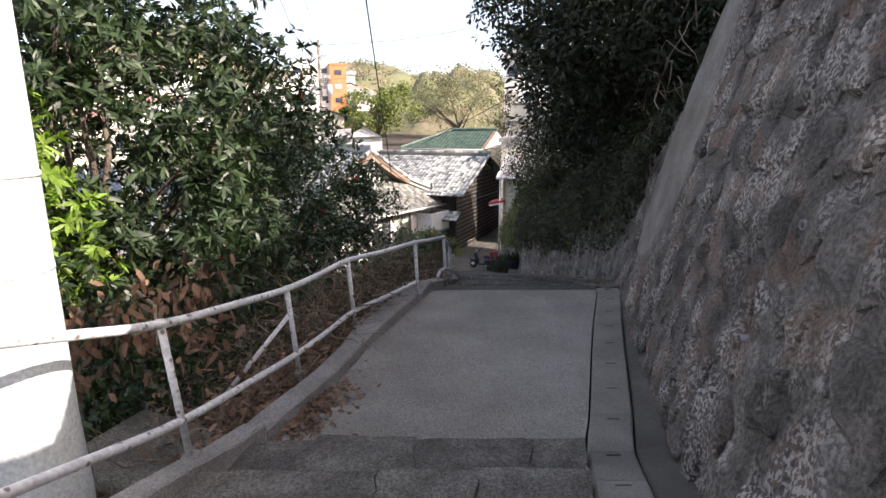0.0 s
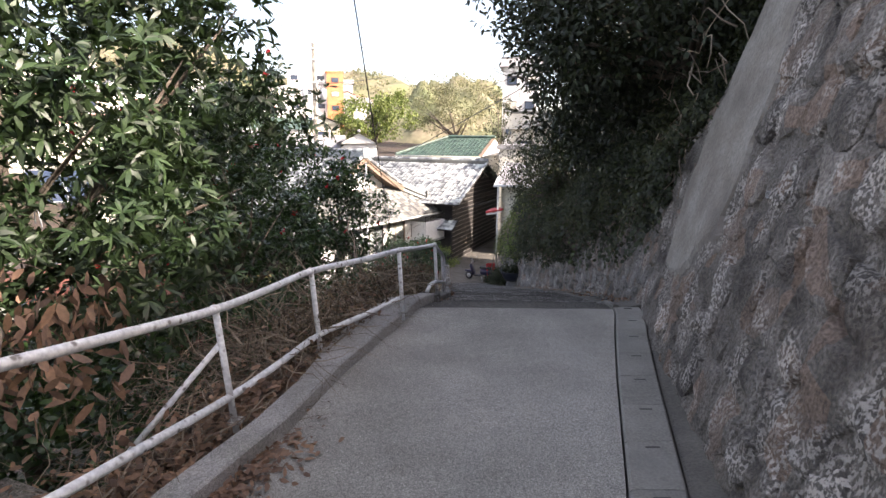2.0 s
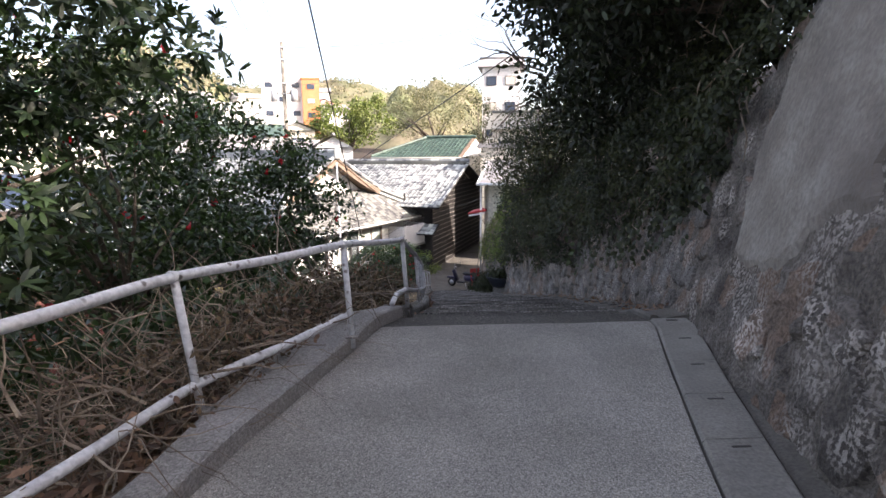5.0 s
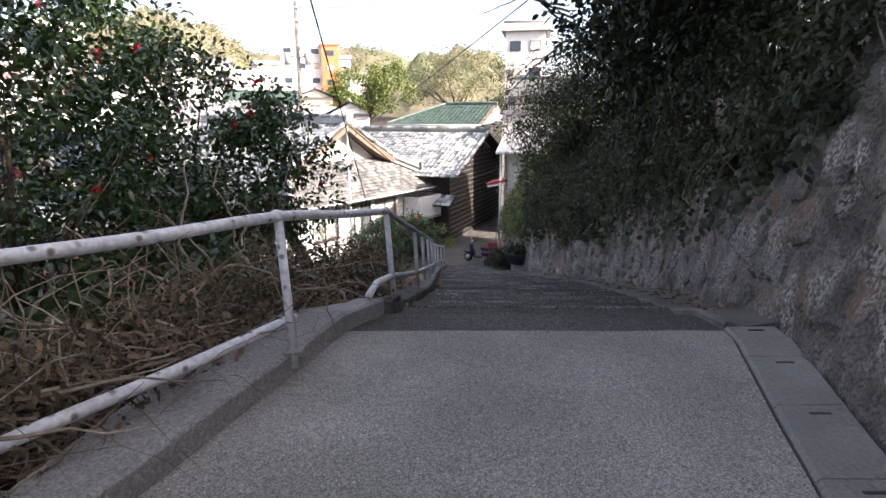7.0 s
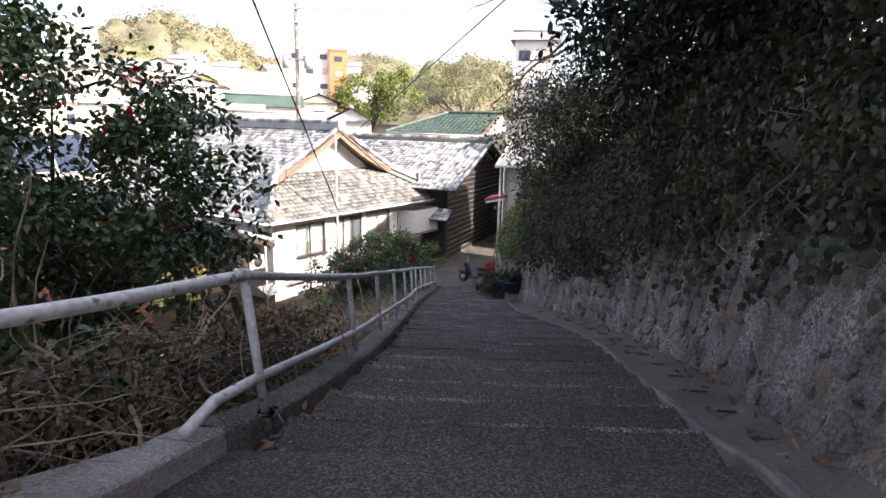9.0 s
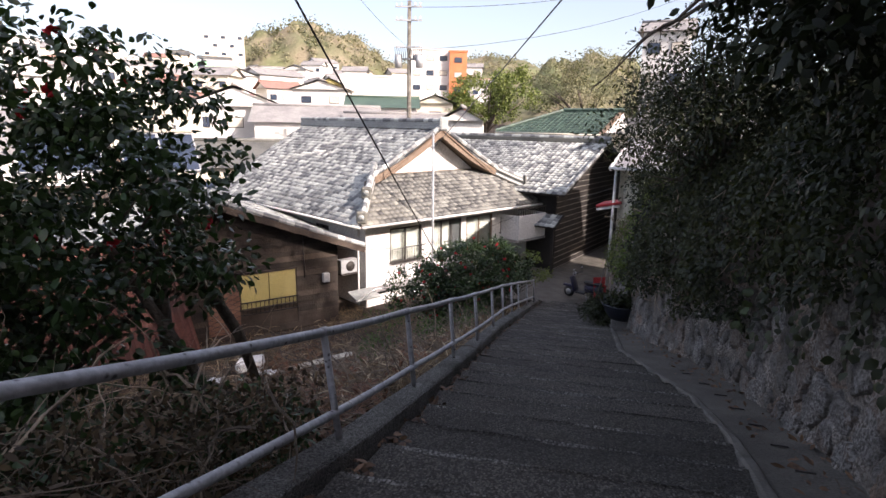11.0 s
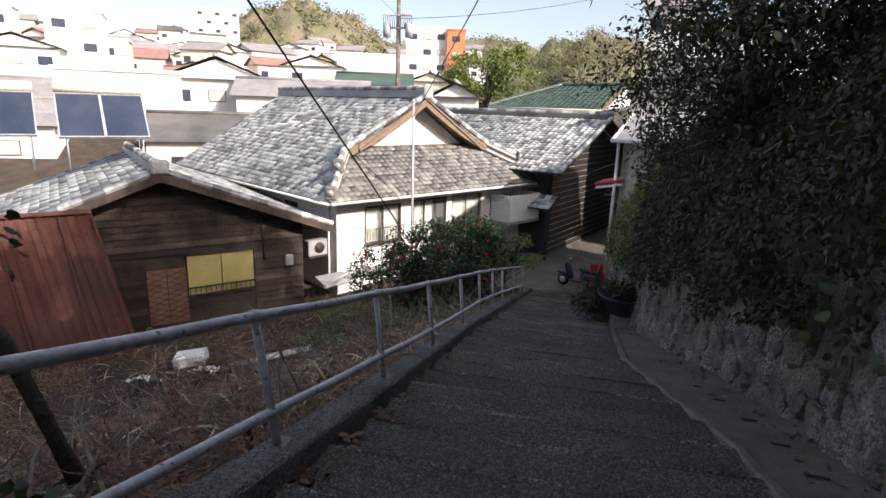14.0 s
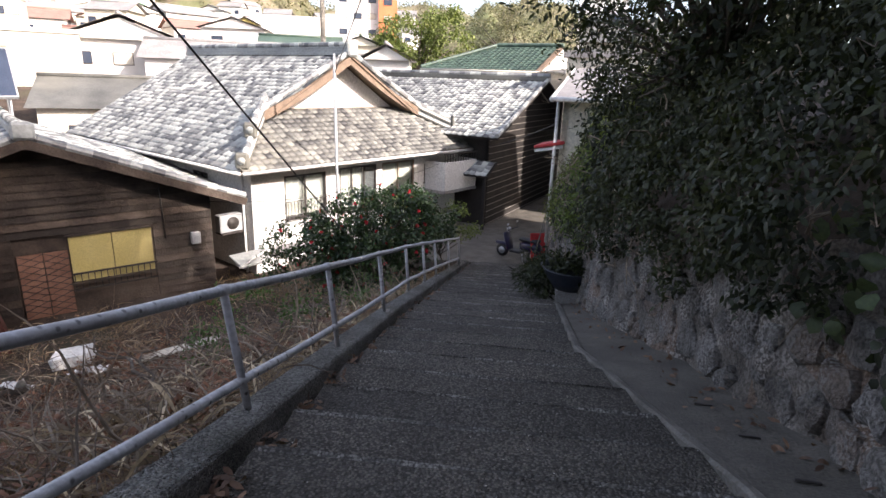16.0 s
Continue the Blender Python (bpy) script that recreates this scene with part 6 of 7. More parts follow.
# ---------------------------------------------------------------- the rendered house at the foot of the wall
def corner_house():
    h = tagged(new("corner_house"), "cream rendered house with a small red-edged canopy", "house")
    m = local((3.1, 30.4), (0.28, 0.96))
    wall_panel("wall", 7.5, -7.2, -1.2, [(2.6, 4.0, -3.4, -2.2)], 0.2, m @ pose(0, 0, 0, 0, 0, 0) @ Matrix.Diagonal((1, -1, 1, 1)), CREAM, h)
    wall_panel("wall", 5.5, -7.2, -1.2, [], 0.2, local((3.1, 30.4), (0.96, -0.28)), CREAM, h)
    part("canopy", rbox(0.9, 1.3, 0.1, local((2.95, 30.6), (0.96, -0.28)) @ Matrix.Translation((-0.1, 0.3, -2.6)) @ pose(0, 0, 0, 0, -12, 0), 0.02), RED, h, "red canopy edge")
    part("canopy_soffit", rbox(0.85, 1.25, 0.08, local((2.95, 30.6), (0.96, -0.28)) @ Matrix.Translation((-0.1, 0.3, -2.72)) @ pose(0, 0, 0, 0, -12, 0), 0.01), WHITE, h)
    tubepart("downpipe", [(2.95, 30.3, -1.25), (2.93, 30.3, -5.6)], 0.05, WHITE, h)
    sheet("roof", [(2.75, 29.7, -1.2), (8.5, 28.2, -1.2), (9.3, 33.0, -0.3), (3.75, 34.3, -0.3)], GREYROOF, h, 0.12)
    sheet("roof", [(3.75, 34.3, -0.3), (9.3, 33.0, -0.3), (10.4, 37.3, -1.2), (4.9, 38.6, -1.2)], GREYROOF, h, 0.12)
    tubepart("rain_gutter", [(2.72, 29.62, -1.24), (8.4, 28.14, -1.28)], 0.06, WHITE, h)
    tubepart("bargeboard", [(2.72, 29.7, -1.26), (3.72, 34.3, -0.38), (4.86, 38.6, -1.26)], 0.09, WHITE, h, 6)
    return h


corner_house()


# ---------------------------------------------------------------- scooter, pot, odds and ends at the foot of the steps
def scooter():
    s = thing("scooter", (2.15, 31.3, -6.53), "dark purple motor scooter parked on its stand", "scooter", rz=62)
    for y, nm in ((-0.55, "wheel"), (0.62, "wheel")):
        bm = bmesh.new()
        bmesh.ops.create_cone(bm, cap_ends=True, segments=20, radius1=0.22, radius2=0.22, depth=0.11, matrix=pose(0, y, 0.22, 0, 90, 0))
        bmesh.ops.bevel(bm, geom=[e for e in bm.edges if len(e.link_faces) == 2 and e.calc_face_angle(0) > 1], offset=0.03, segments=2, affect="EDGES")
        w = part(nm, bm, BLACK, s, "", True)
        tubepart("rim", [(-0.06, y, 0.22), (0.06, y, 0.22)], 0.12, STEEL, w, 14)
    bm = rbox(0.34, 0.75, 0.34, pose(0, -0.42, 0.5), 0.1)
    part("rear_body", bm, PURPLE, s, "", True)
    part("seat", rbox(0.3, 0.72, 0.12, pose(0, -0.38, 0.73), 0.05), BLACK, s, "black vinyl seat", True)
    part("footboard", rbox(0.3, 0.42, 0.08, pose(0, 0.1, 0.27), 0.03), BLACK, s)
    part("leg_shield", rbox(0.4, 0.09, 0.62, pose(0, 0.42, 0.58, -18), 0.04), PURPLE, s, "", True)
    part("front_fender", rbox(0.16, 0.5, 0.1, pose(0, 0.64, 0.46), 0.04), PURPLE, s, "", True)
    part("headlight", rbox(0.2, 0.12, 0.14, pose(0, 0.42, 0.98), 0.05), STEEL, s, "clear headlight", True)
    tubepart("handlebar", [(-0.33, 0.25, 1.02), (-0.1, 0.36, 0.98), (0.1, 0.36, 0.98), (0.33, 0.25, 1.02)], 0.018, BLACK, s)
    for sx in (-0.3, 0.3):
        tubepart("mirror_stem", [(sx, 0.28, 1.02), (sx * 1.1, 0.3, 1.18)], 0.007, BLACK, s)
        part("mirror", rbox(0.11, 0.02, 0.07, pose(sx * 1.1, 0.3, 1.21), 0.01), STEEL, s)
    tubepart("stand", [(-0.15, -0.2, 0.25), (-0.18, -0.25, 0.0)], 0.014, STEEL, s)
    return s


scooter()
board = thing("red_board", (2.75, 31.0, -6.52), "faded red board leaning by the house wall", "board", rz=20)
boxpart("board", (0.5, 0.04, 1.0), pose(0, 0, 0.5, -14), RED, board, 0.01)
stick = thing("pole", (2.55, 30.2, -6.4), "thin pale pole leaning against the wall", "pole")
tubepart("shaft", [(0, 0, 0), (0.4, 0.1, 2.2)], 0.02, BATTEN, stick)

pot = thing("planter", (2.85, 22.7, path_z(22.7) - 0.02), "large dark blue glazed bowl planter on a concrete block", "planter")
boxpart("block", (0.5, 0.5, 0.32), pose(0, 0, 0.16), KERB, pot, 0.02)
bm = bmesh.new()
prof = [(0.0, 0.32), (0.3, 0.32), (0.42, 0.5), (0.5, 0.66), (0.54, 0.7), (0.5, 0.7), (0.44, 0.6), (0.0, 0.6)]
rings = []
for r_, z_ in prof:
    rings.append([bm.verts.new((max(r_, 0.002) * math.cos(a_), max(r_, 0.002) * math.sin(a_), z_)) for a_ in [2 * math.pi * k / 28 for k in range(28)]])
for a_, b_ in zip(rings, rings[1:]):
    for k in range(28):
        bm.faces.new((a_[k], a_[(k + 1) % 28], b_[(k + 1) % 28], b_[k]))
part("bowl", bm, GLAZE, pot, "dark blue glazed bowl", True)
rng2 = np.random.RandomState(71)
PP_ = rng2.normal(size=(700, 3)) * np.array((0.22, 0.22, 0.1)) + np.array((0, 0, 0.75))
leaf_mesh("plant", PP_, rng2.normal(size=PP_.shape) + np.array((0, 0, 0.5)), rng2.normal(size=PP_.shape), 0.12, 0.04, L_IVY, pot, "dark green leaves", 2)["kind"] = "stuff"
for (fx, fy, fr, sd) in ((2.35, 22.9, 0.36, 81), (2.3, 24.6, 0.34, 82), (2.5, 26.6, 0.4, 83)):
    leafy("potted_shrub", (fx, fy, path_z(fy) - 0.05), [(fx, fy, path_z(fy) + 0.4, fr, fr, 0.36)], 16, 60, 0.16, 0.13, 0.025, L_IVY, "low dark green shrub growing at the wall's foot", "shrub", sd, "shrubs at the wall", trunk_r=0.02, n_limbs=6)

# junk on the slope and under the eaves
for (jx, jy, w_, d_, h_, rz_, mat_, nm, lb, ct) in ((-5.7, 23.6, 2.4, 0.26, 0.05, 30, CREAM, "plank", "pale weathered plank lying in dry grass", "plank"), (-7.3, 22.9, 0.75, 0.45, 0.26, 20, WHITE, "polystyrene_box", "broken white box lying on the slope", "box"),
                                                    (-3.2, 18.0, 0.5, 0.08, 0.03, 70, WHITE, "plank", "short white painted board in the grass", "plank"), (-1.75, 5.15, 0.34, 0.24, 0.03, 25, WHITE, "plastic_tray", "crushed white plastic tray on the leaf litter", "tray")):
    gz_ = ground_z(jx, jy)
    o_ = boxpart(nm, (w_, d_, h_), pose(0, 0, h_ / 2), mat_, None, 0.01)
    o_.matrix_world = pose(jx, jy, gz_ + (0.16 if jy > 20 else 0.02), 6, -9, rz_)
    tagged(o_, lb, ct)
for k, (lx, ly, ll, la_, lr) in enumerate(((-3.6, 20.2, 2.2, 150, 0.035), (-4.6, 21.4, 1.7, 195, 0.028), (-2.6, 18.6, 1.6, 120, 0.025), (-5.2, 20.0, 2.4, 20, 0.03))):
    bz_ = thing("fallen_branch", (lx, ly, ground_z(lx, ly) + 0.22), "dark fallen branch lying across the dry grass", "branch", "fallen branches", la_)
    pts_ = [(ll * q / 6, 0.12 * math.sin(q * 1.7 + k), 0.1 * math.sin(q * 1.1 + 2 * k)) for q in range(7)]
    tubepart("limb", pts_, [lr * (1 - 0.11 * q) for q in range(7)], BARK, bz_, 7)
    tubepart("twig", [pts_[3], (ll * 0.62, 0.3, 0.22), (ll * 0.75, 0.42, 0.26)], [lr * 0.45, lr * 0.3, lr * 0.12], BARK, bz_, 5)
for cx_, cy_, sd_ in ((-7.6, 21.6, 91), (-6.6, 22.4, 92)):
    # a crumpled sheet of white plastic
    bm = bmesh.new()
    bmesh.ops.create_grid(bm, x_segments=22, y_segments=22, size=0.27)
    for v in bm.verts:
        v.co.z = 0.13 * nz(v.co.x, v.co.y, sd_, 4.5) + 0.07 * nz(v.co.x, v.co.y, sd_, 13)
        v.co.x *= 1 + 0.3 * nz(v.co.y, sd_, 0, 5)
    bmesh.ops.solidify(bm, geom=bm.faces[:], thickness=0.004)
    o_ = part("plastic_sheet", bm, WHITE, None)
    o_.matrix_world = pose(cx_, cy_, ground_z(cx_, cy_) + 0.3, 8, -20, sd_ * 3)
    tagged(o_, "crumpled torn white plastic sheet in dry grass", "sheet", "plastic litter")
ac = thing("air_conditioner", (-6.9, 29.2, -5.6), "grey outdoor air conditioner unit on a wall bracket", "air conditioner", rz=57)
boxpart("case", (0.75, 0.3, 0.55), pose(0, 0, 0.28), STEEL, ac, 0.02)
tubepart("fan_grille", [(0.05, -0.16, 0.28), (0.05, -0.15, 0.28)], 0.2, DARK, ac, 18)
boxpart("bracket", (0.7, 0.4, 0.05), pose(0, 0.02, -0.03), DARK, ac, 0.01)
aw = thing("awning_frame", (-6.1, 28.7, -6.3), "small tiled porch roof on a white bracket", "porch", rz=57)
boxpart("porch_roof", (1.1, 0.7, 0.08), pose(0.1, 0, 0, 18, 0, 0), TILE, aw, 0.02)
tubepart("bracket", [(-0.5, -0.3, -0.1), (0.4, -0.35, 0.25), (0.7, -0.3, 0.2)], 0.03, WHITE, aw)


# ---------------------------------------------------------------- poles and wires
thin = thing("wire_pole", (-3.75, 30.4, -8.0), "slim galvanised steel pole in front of the house", "pole")
tubepart("shaft", [(0, 0, 0), (-0.05, 0, 7.8)], [0.05, 0.04], STEEL, thin)
for k in range(4):
    tubepart("bracket", [(-0.3, 0, 3.6 + k * 0.06), (0.1, 0, 3.6 + k * 0.06)], 0.008, STEEL, thin, 5)
tall = thing("utility_pole", (-10.6, 50.0, -8.0), "tall concrete utility pole with transformers and crossarms", "pole")
tubepart("shaft", [(0, 0, 0), (0, 0, 16.5)], [0.2, 0.13], OLD_CONC, tall, 14)
for z_ in (12.6, 13.4, 15.2, 16.1):
    boxpart("crossarm", (1.9, 0.1, 0.1), pose(0, -0.15, z_, 0, 0, 12), STEEL, tall, 0)
    for x_ in (-0.85, -0.5, 0.5, 0.85):
        tubepart("insulator", [(x_, -0.25, z_), (x_, -0.25, z_ + 0.22)], 0.05, WHITE, tall, 7)
for x_ in (-0.75, 0.8):
    tubepart("transformer", [(x_, -0.2, 12.0), (x_, -0.2, 12.9)], 0.26, STEEL, tall, 14)
for k in range(14):
    x_ = -1.0 + 0.15 * k
    tubepart("jumper", [(x_, -0.3, 13.4), (x_ + 0.1, -0.4, 12.9), (x_ * 0.8, -0.3, 12.5)], 0.02, BLACK, tall, 5)


def wire(a, b, sag, r, label="thin black overhead cable between poles", group="overhead wires"):
    a, b = Vector(a), Vector(b)
    pts = [a.lerp(b, i / 24) - Vector((0, 0, sag * 4 * (i / 24) * (1 - i / 24))) for i in range(25)]
    o_ = mesh("overhead_wire", *tube(pts, r, 5), BLACK, None, "", True)
    return tagged(o_, label, "cable", group)


wire((-1.2, 3.1, 8.85), (-1.95, 26.4, -5.1), 0.05, 0.014, "thick black twisted cable running down to the house")
wire((-2.6, 3.15, 7.4), (-10.6, 49.8, 5.4), 1.0, 0.01)
wire((-2.4, 3.15, 8.2), (-10.2, 49.8, 8.2), 0.8, 0.01)
wire((6.0, 5.6, 4.6), (-3.78, 30.4, -0.75), 0.1, 0.012)
wire((-10.6, 50.0, 8.1), (14.0, 78.0, 17.0), 1.2, 0.02)
wire((-10.6, 50.0, 5.2), (14.0, 80.0, 15.0), 1.2, 0.02)
wire((0.3, 38.5, -3.7), (3.1, 30.4, -1.9), 0.12, 0.012, "pale service wire between balcony and house")
wire((-3.7, 30.4, -4.4), (-7.2, 28.0, -4.4), 0.15, 0.01)
wire((-3.7, 30.4, -4.5), (0.2, 38.6, -3.6), 0.2, 0.008)


# ---------------------------------------------------------------- the town across the valley
def town_house(x, y, z0, z1, w, d, rz, wall_mat, roof_mat, kind="gable", wins=3, rows=1, label="", roof_h=None):
    h = thing("house", (x, y, z0), (label + " in the town") if label else "far white-walled house with a tiled gable roof", "house", "houses of the town", rz)
    H = z1 - z0
    part("wall", rbox(w, d, H, pose(0, 0, H / 2), 0), wall_mat, h)
    if kind == "flat":
        part("roof", rbox(w + 0.3, d + 0.3, 0.3, pose(0, 0, H + 0.15), 0), roof_mat, h)
    else:
        r = roof_h or 0.22 * d
        o_ = 0.5
        axis_x = kind == "gable"
        bm = bmesh.new()
        if axis_x:
            base = [(-w / 2 - o_, -d / 2 - o_), (w / 2 + o_, -d / 2 - o_), (w / 2 + o_, d / 2 + o_), (-w / 2 - o_, d / 2 + o_)]
            top = [(-w / 2 - o_, 0), (w / 2 + o_, 0)]
        else:
            base = [(w / 2 + o_, -d / 2 - o_), (w / 2 + o_, d / 2 + o_), (-w / 2 - o_, d / 2 + o_), (-w / 2 - o_, -d / 2 - o_)]
            top = [(0, -d / 2 - o_), (0, d / 2 + o_)]
        b = [bm.verts.new((p[0], p[1], H)) for p in base]
        t = [bm.verts.new((p[0], p[1], H + r)) for p in top]
        bm.faces.new(b[::-1])
        bm.faces.new((b[0], b[1], t[1], t[0]))
        bm.faces.new((b[2], b[3], t[0], t[1]))
        part("roof", bm, roof_mat, h)
        if axis_x:
            tri = [[(s * w / 2, -d / 2, H), (s * w / 2, d / 2, H), (s * w / 2, 0, H + r * 0.86)] for s in (-1, 1)]
        else:
            tri = [[(-w / 2, s * d / 2, H), (w / 2, s * d / 2, H), (0, s * d / 2, H + r * 0.86)] for s in (-1, 1)]
        for tr in tri:
            bm = bmesh.new()
            bm.faces.new([bm.verts.new(p) for p in tr])
            part("gable", bm, wall_mat, h)
        tubepart("ridge", [(top[0][0], top[0][1], H + r + 0.06), (top[1][0], top[1][1], H + r + 0.06)], 0.16, roof_mat, h, 6)
    for j in range(rows):
        for i in range(wins):
            wx = -w / 2 + w * (i + 0.5) / wins
            zz_ = H - 1.5 - 2.8 * j
            if zz_ < 0.5:
                continue
            wd = min(1.5, w / wins * 0.55)
            o2 = part("window", rbox(wd, 0.1, 1.0, pose(wx, -d / 2 - 0.03, zz_), 0), DARK, h)
            part("pane", rbox(wd - 0.12, 0.04, 0.88, pose(wx, -d / 2 - 0.09, zz_), 0), CURTAIN if (i + j) % 2 else PANEL, o2)
    return h


# x, y, base, top, width, depth, turn, wall, roof, kind, windows, rows, label
TOWN = [
    (-66, 71, -2, 5.0, 9, 7, 40, WHITE, GREYROOF, "front", 3, 2, "white three-storey town house with a gable"),
    (-64.5, 78.5, -2, 10.0, 6.5, 6, 38, WHITE, WHITE, "flat", 2, 2, "tall plain white block"),
    (-74, 76, -2, 10.5, 3.5, 3.5, 38, WHITE, WHITE, "flat", 1, 1, "slim white tower"),
    (-66, 85, -2, 7.3, 6, 5, 35, CREAM, WHITE, "flat", 4, 2, "beige flat-roofed building"),
    (-38, 56, -4, 1.6, 9.5, 6, 36, CREAM, WHITE, "flat", 0, 0, "cream flat-roofed workshop"),
    (-32.5, 62.5, -4, 1.4, 9, 9, 28, WHITE, GREYROOF, "front", 3, 1, "white house with a grey gable roof"),
    (-23, 61, -4, 0.0, 11, 7, 24, WHITE, GREYROOF, "gable", 0, 0, "low house with a long grey tiled roof"),
    (-83, 134, 0, 13.2, 10, 8, 32, MINT, WHITE, "flat", 3, 2, "mint green flat-roofed building"),
    (-126, 202, 10, 30, 14, 10, 32, CREAM, WHITE, "flat", 5, 3, "cream hillside apartment block"),
    (-29, 127, -2, 14.2, 8, 8, 14, WHITE, WHITE, "flat", 3, 4, "white apartment block"),
    (-23.3, 127, -2, 13.8, 3.4, 8, 14, ORANGE, ORANGE, "flat", 1, 4, "orange apartment block end"),
    (-17, 83.5, -4, 2.6, 4.5, 5, 14, CREAM, TILE_GREEN, "front", 1, 1, "small house with a bright green roof"),
    (-36.5, 114, -2, 8.2, 13, 6, 20, WHITE, WHITE, "flat", 0, 0, "long white warehouse"),
    (-42, 106, -2, 6.4, 4, 5, 24, YELLOW, TILE_OLD, "front", 1, 1, "yellow house with a brown roof"),
    (-15, 61, -5, -0.6, 9, 7, 17, WHITE, GREYROOF, "gable", 0, 0, "low house with a pale tiled roof"),
    (-22, 77, -4, 1.8, 8, 6, 18, WHITE, TILE_GREEN, "gable", 0, 0, "house with a dark green tiled roof"),
    (-24, 49.5, -8, -3.2, 9, 8, 30, CREAM, TILE_OLD, "gable", 2, 1, "house with a tan tiled roof"),
    (-8.2, 58.5, -6, 0.4, 3.4, 5, 8, WHITE, GREYROOF, "front", 1, 1, "white house end with a shallow roof"),
    (9.6, 72, -4, 9.0, 4.2, 6, -10, WHITE, GREYROOF, "gable", 2, 3, "white three-storey house on the rise"),
    (9.3, 43.5, -7, 0.3, 8.6, 9, -16, CREAM, GREYROOF, "flat", 2, 2, "cream two-storey house beside the lane"),
    (9.5, 56, -6, 1.8, 5, 7, -14, CREAM, TILE_OLD, "gable", 2, 2, "cream house with a brown roof"),
    (-40, 44, -8, -2.5, 11, 8, 35, WHITE, GREYROOF, "gable", 2, 1, "white house with a grey roof"),
    (-52, 62, -6, -0.6, 12, 8, 40, WHITE, GREYROOF, "gable", 3, 1, "white house with a grey roof"),
    (-44, 76, -4, 1.8, 8, 7, 32, WHITE, REDTILE, "gable", 3, 1, "white house with a red roof"),
    (-54, 88, -3, 3.5, 7, 6, 34, WHITE, GREYROOF, "front", 2, 1, "white house with a grey gable"),
]
for row in TOWN:
    town_house(*row)
r = random.Random(17)
count = 0
for k in range(400):
    d_, az_ = r.uniform(90, 235), radians(r.uniform(-48, -9))
    x, y = d_ * math.sin(az_), d_ * math.cos(az_) + 8
    if any(math.hypot(x - q[0], y - q[1]) < 9 for q in TOWN) or (d_ < 140 and az_ > radians(-20)):
        continue
    zb = town_z(x, y) - 1 + (6 if d_ > 170 else 0) * r.random()
    TOWN.append((x, y))
    town_house(x, y, zb, zb + r.uniform(4.5, 7), r.uniform(6, 10), r.uniform(6, 8), r.uniform(5, 60), r.choice([WHITE, WHITE, WHITE, CREAM]), r.choice([GREYROOF, GREYROOF, REDTILE, TILE_OLD, GREYROOF]), r.choice(["gable", "front"]), r.randint(2, 3), r.randint(1, 2))
    count += 1
    if count > 70:
        break


# wooded hills
def hump(name, cx, cy, zb, rx, ry, h, seed, label, nl, size, mat):
    V, F = [], []
    n = 48
    for j in range(n + 1):
        for i in range(n + 1):
            u, v = i / n * 2 - 1, j / n * 2 - 1
            q = max(0.0, 1 - u * u - v * v)
            x, y = cx + u * rx, cy + v * ry
            V.append((x, y, zb - 3 + h * q ** 0.8 * (1 + 0.25 * nz(x, y, seed, 6 / rx)) + 1.5 * q * nz(x, y, seed, 30 / rx)))
    for j in range(n):
        for i in range(n):
            F.append((j * (n + 1) + i, j * (n + 1) + i + 1, (j + 1) * (n + 1) + i + 1, (j + 1) * (n + 1) + i))
    t = tagged(mesh(name, V, F, WOODS, None, "", True), label, "hill", kind="structure")
    rg = np.random.RandomState(seed)
    VV = np.array(V)
    VV = VV[VV[:, 2] > zb - 1.5]
    C = VV[rg.choice(len(VV), min(nl // 40, len(VV)), replace=False)] + rg.normal(size=(min(nl // 40, len(VV)), 3)) * np.array((rx / 40, ry / 40, 0.3))
    P, D = spray(C, 40, size * 3.2, rg)
    lm = leaf_mesh("tree_crowns", P, D + rg.normal(size=D.shape), D + np.array((0, 0, 0.7)), size, size * 0.6, mat, t, "", seed)
    tagged(lm, kind="stuff")
    return t


hump("hill", -125, 262, 12, 54, 45, 32, 5, "far wooded hill with houses on its flank", 16000, 1.2, L_FAR)
hump("hill", -60, 300, 14, 80, 40, 20, 6, "low far wooded ridge", 12000, 1.2, L_FAR)
hump("hill", -185, 240, 12, 50, 40, 12, 9, "low far wooded ridge", 8000, 1.1, L_FAR)
hump("hill", 2, 122, -3, 26, 26, 17, 7, "wooded knoll with bare brown trees", 16000, 0.55, L_FAR)
leafy("broadleaf_tree", (-10.5, 84, -4), [(-11, 84, 3.6, 4.4, 4.0, 3.6), (-7.5, 86, 4.2, 3.6, 3.5, 3.4), (-13.2, 83, 1.6, 2.6, 2.6, 2.4)], 150, 60, 0.9, 0.34, 0.2, L_LIT, "rounded bright green tree behind the roofs", "tree", 51, "trees behind the roofs", trunk_r=0.3)
leafy("broadleaf_tree", (4, 92, -3), [(3, 92, 6.5, 4.0, 4.0, 4.0), (-2, 94, 5.6, 3.6, 3.6, 3.6)], 120, 60, 1.0, 0.3, 0.12, L_FAR, "brown half-bare tree behind the green roof", "tree", 52, "trees behind the roofs", trunk_r=0.3, n_limbs=14)
leafy("broadleaf_tree", (6.5, 62, -6), [(6.0, 63, 3.2, 1.6, 1.6, 3.0), (7.0, 60, 2.0, 1.4, 1.4, 2.2)], 60, 40, 0.6, 0.2, 0.1, L_IVY, "slender dark tree behind the green roof", "tree", 53, "trees behind the roofs", trunk_r=0.15)

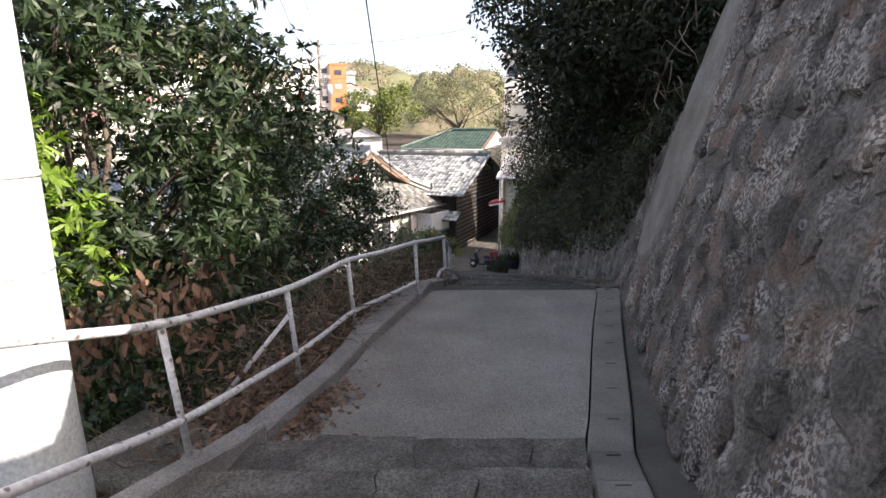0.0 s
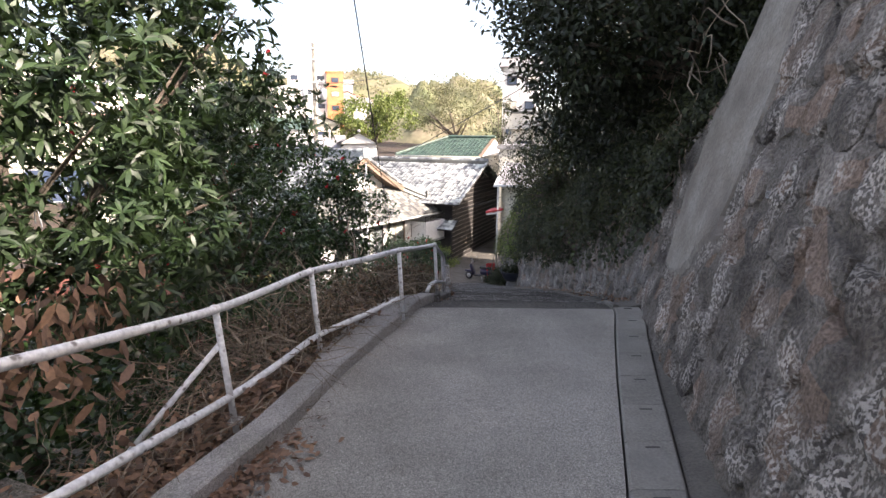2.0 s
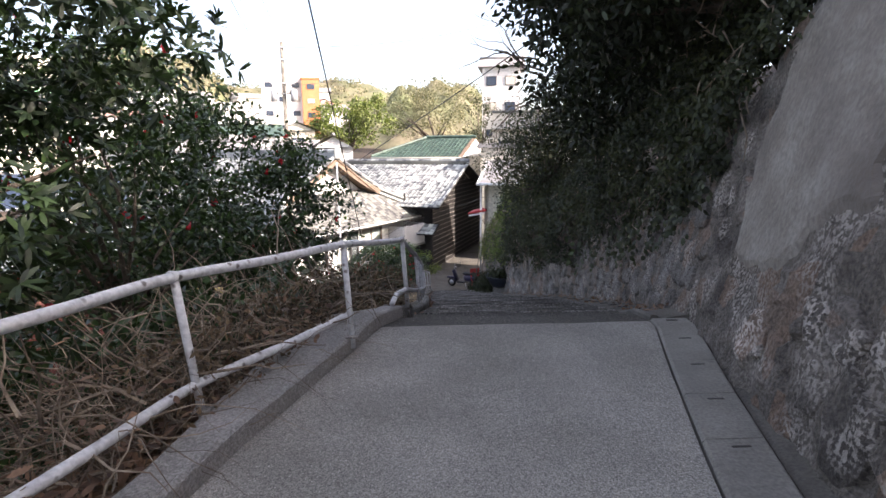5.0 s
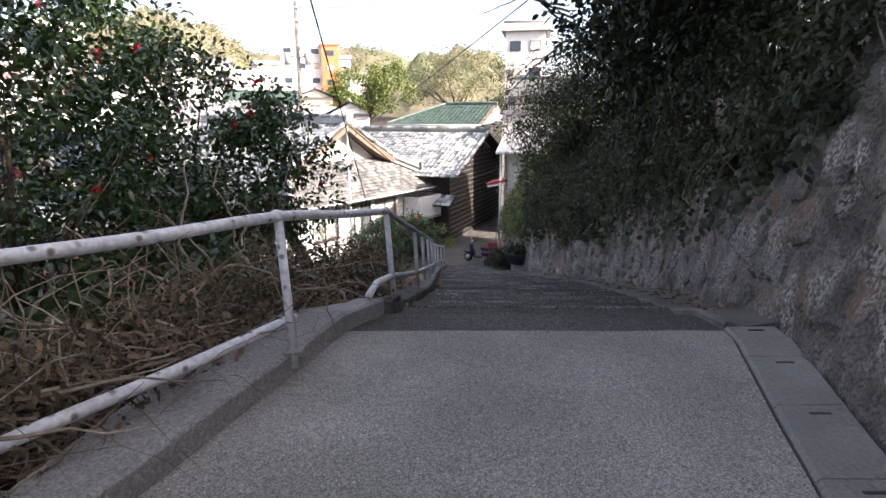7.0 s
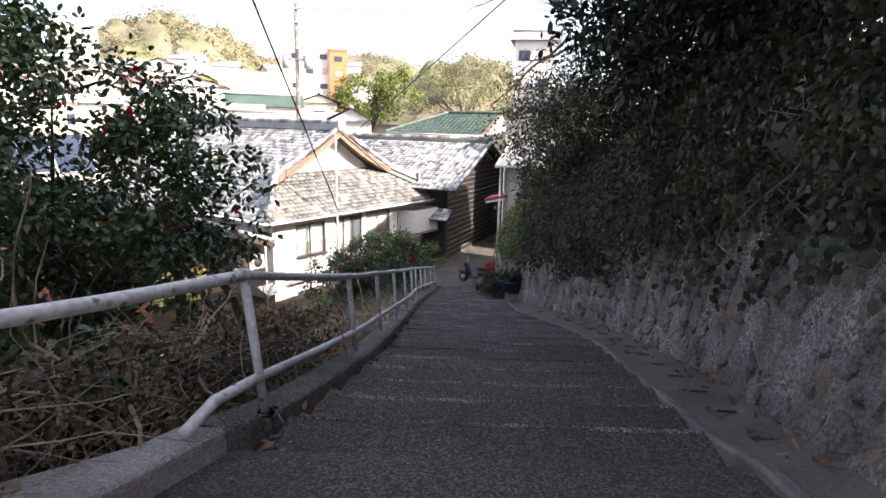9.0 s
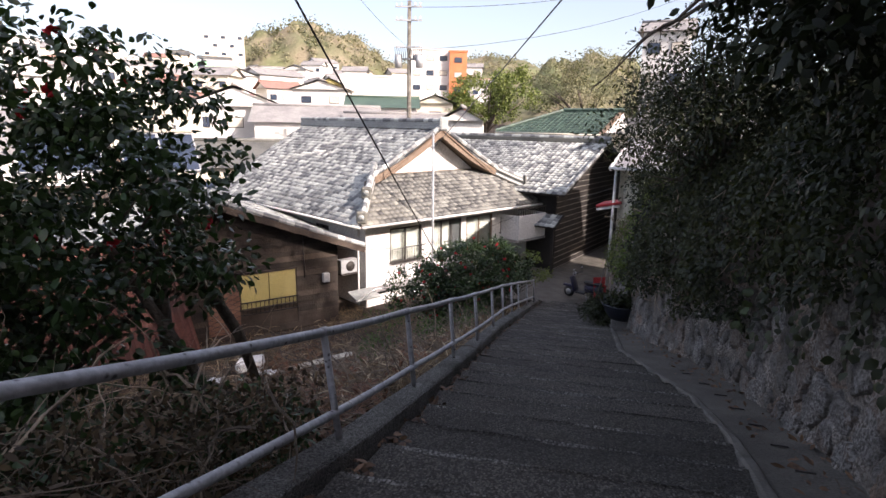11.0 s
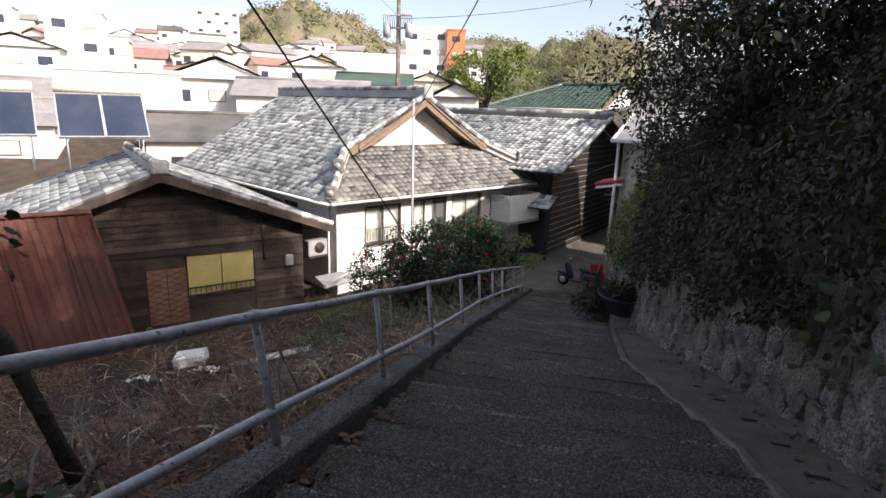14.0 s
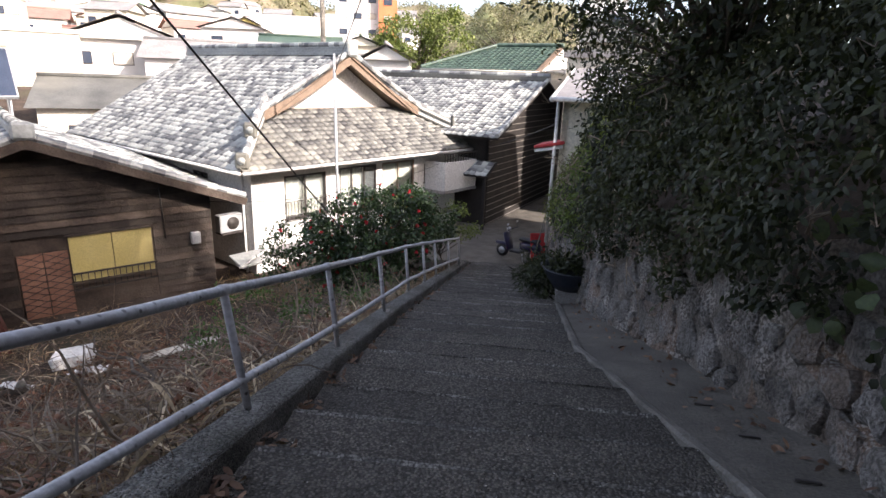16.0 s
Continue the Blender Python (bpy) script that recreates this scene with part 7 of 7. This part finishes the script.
# ---------------------------------------------------------------- stones of the near wall, one by one
STONES = []
rs = random.Random(9)
for k in range(12):
    n = 10
    V = []
    ph = rs.uniform(0, 6.28)
    rad = [rs.uniform(0.7, 1.14) for _ in range(n)]
    for ring, (sc, out) in enumerate(((1.0, -0.9), (0.93, 0.4), (0.66, 0.85))):
        for i in range(n):
            a = ph + 2 * math.pi * i / n
            c, s = math.cos(a), math.sin(a)
            e = 1 / max(abs(c), abs(s)) ** 0.8
            V.append((-(out + rs.uniform(-0.3, 0.3)), rad[i] * sc * e * c * 0.93, rad[i] * sc * e * s * 0.93))
    V.append((-0.9 + rs.uniform(-0.3, 0.3), 0, 0))
    F = []
    for ring in range(2):
        for i in range(n):
            F.append((ring * n + i, ring * n + (i + 1) % n, (ring + 1) * n + (i + 1) % n, (ring + 1) * n + i))
    for i in range(n):
        F.append((2 * n + i, 2 * n + (i + 1) % n, 3 * n))
    me = bpy.data.meshes.new("stone")
    me.from_pydata(V, [], F)
    me.materials.append(GRANITE)
    STONES.append(me)
z = -1.5
made = 0
while z < 3.3:
    h_ = rs.uniform(0.34, 0.56)
    y = -1.5 + rs.uniform(0, 0.3)
    while y < 9.0 and made < 295:
        w_ = rs.uniform(0.28, 0.6)
        yc, zc = y + w_ / 2, z + h_ / 2 + rs.uniform(-0.06, 0.06)
        y += w_
        if zc < path_z(yc) + 0.02 or zc > interp(WALL_TOP, yc) - 0.1 or (6.35 < yc < 8.4 and zc > plaster_low(yc) - 0.15):
            continue
        st = new("stone", STONES[rs.randrange(12)])
        st.parent = wall_right
        st.matrix_world = Matrix.Translation((wall_x(yc, zc), yc, zc)) @ pose(0, 0, 0, rs.uniform(-28, 28), math.degrees(math.atan(BATTER)), -11) @ Matrix.Diagonal((rs.uniform(0.03, 0.075), w_ / 2 * rs.uniform(1.08, 1.3), h_ / 2 * rs.uniform(1.0, 1.25), 1))
        made += 1
    z += h_

# the lower wall's stones, joined
LV, LF = [], []
SHAPES = []
for me in STONES:
    co = np.empty(len(me.vertices) * 3, np.float32)
    me.vertices.foreach_get("co", co)
    SHAPES.append((co.reshape(-1, 3), [tuple(p.vertices) for p in me.polygons]))
z = -6.4
while z < 1.4:
    h_ = rs.uniform(0.26, 0.42)
    y = 8.6 + rs.uniform(0, 0.3)
    while y < 29:
        w_ = rs.uniform(0.24, 0.5)
        yc, zc = y + w_ / 2, z + h_ / 2 + rs.uniform(-0.08, 0.08)
        y += w_
        if zc < path_z(yc) + 0.1 or zc > interp(WALL_TOP, yc) - 0.02 or yc < 9.2 and zc < 0.2:
            continue
        co, fs = SHAPES[rs.randrange(12)]
        turn = rs.uniform(-28, 28) if yc < 17.5 else 45 + rs.uniform(-8, 8)
        slant = math.degrees(math.atan(BATTER * (1 - 0.6 * smooth01(11, 15, yc))))
        along = math.degrees(math.atan2(interp(WALL, yc + 0.3) - interp(WALL, yc - 0.3), 0.6))
        mt = Matrix.Translation((wall_x(yc, zc) - 0.02, yc, zc)) @ pose(0, 0, 0, turn, slant, -along) @ Matrix.Diagonal((rs.uniform(0.03, 0.06), w_ / 2 * 1.02, h_ / 2 * 1.02, 1))
        A = np.array(mt)
        base = len(LV)
        LV += [tuple(v) for v in co @ A[:3, :3].T + A[:3, 3]]
        LF += [tuple(q + base for q in f) for f in fs]
    z += h_
tagged(mesh("lower_stones", LV, LF, STONE_LOW, wall_right, "flat grey fieldstones set in mortar"), kind="stuff")
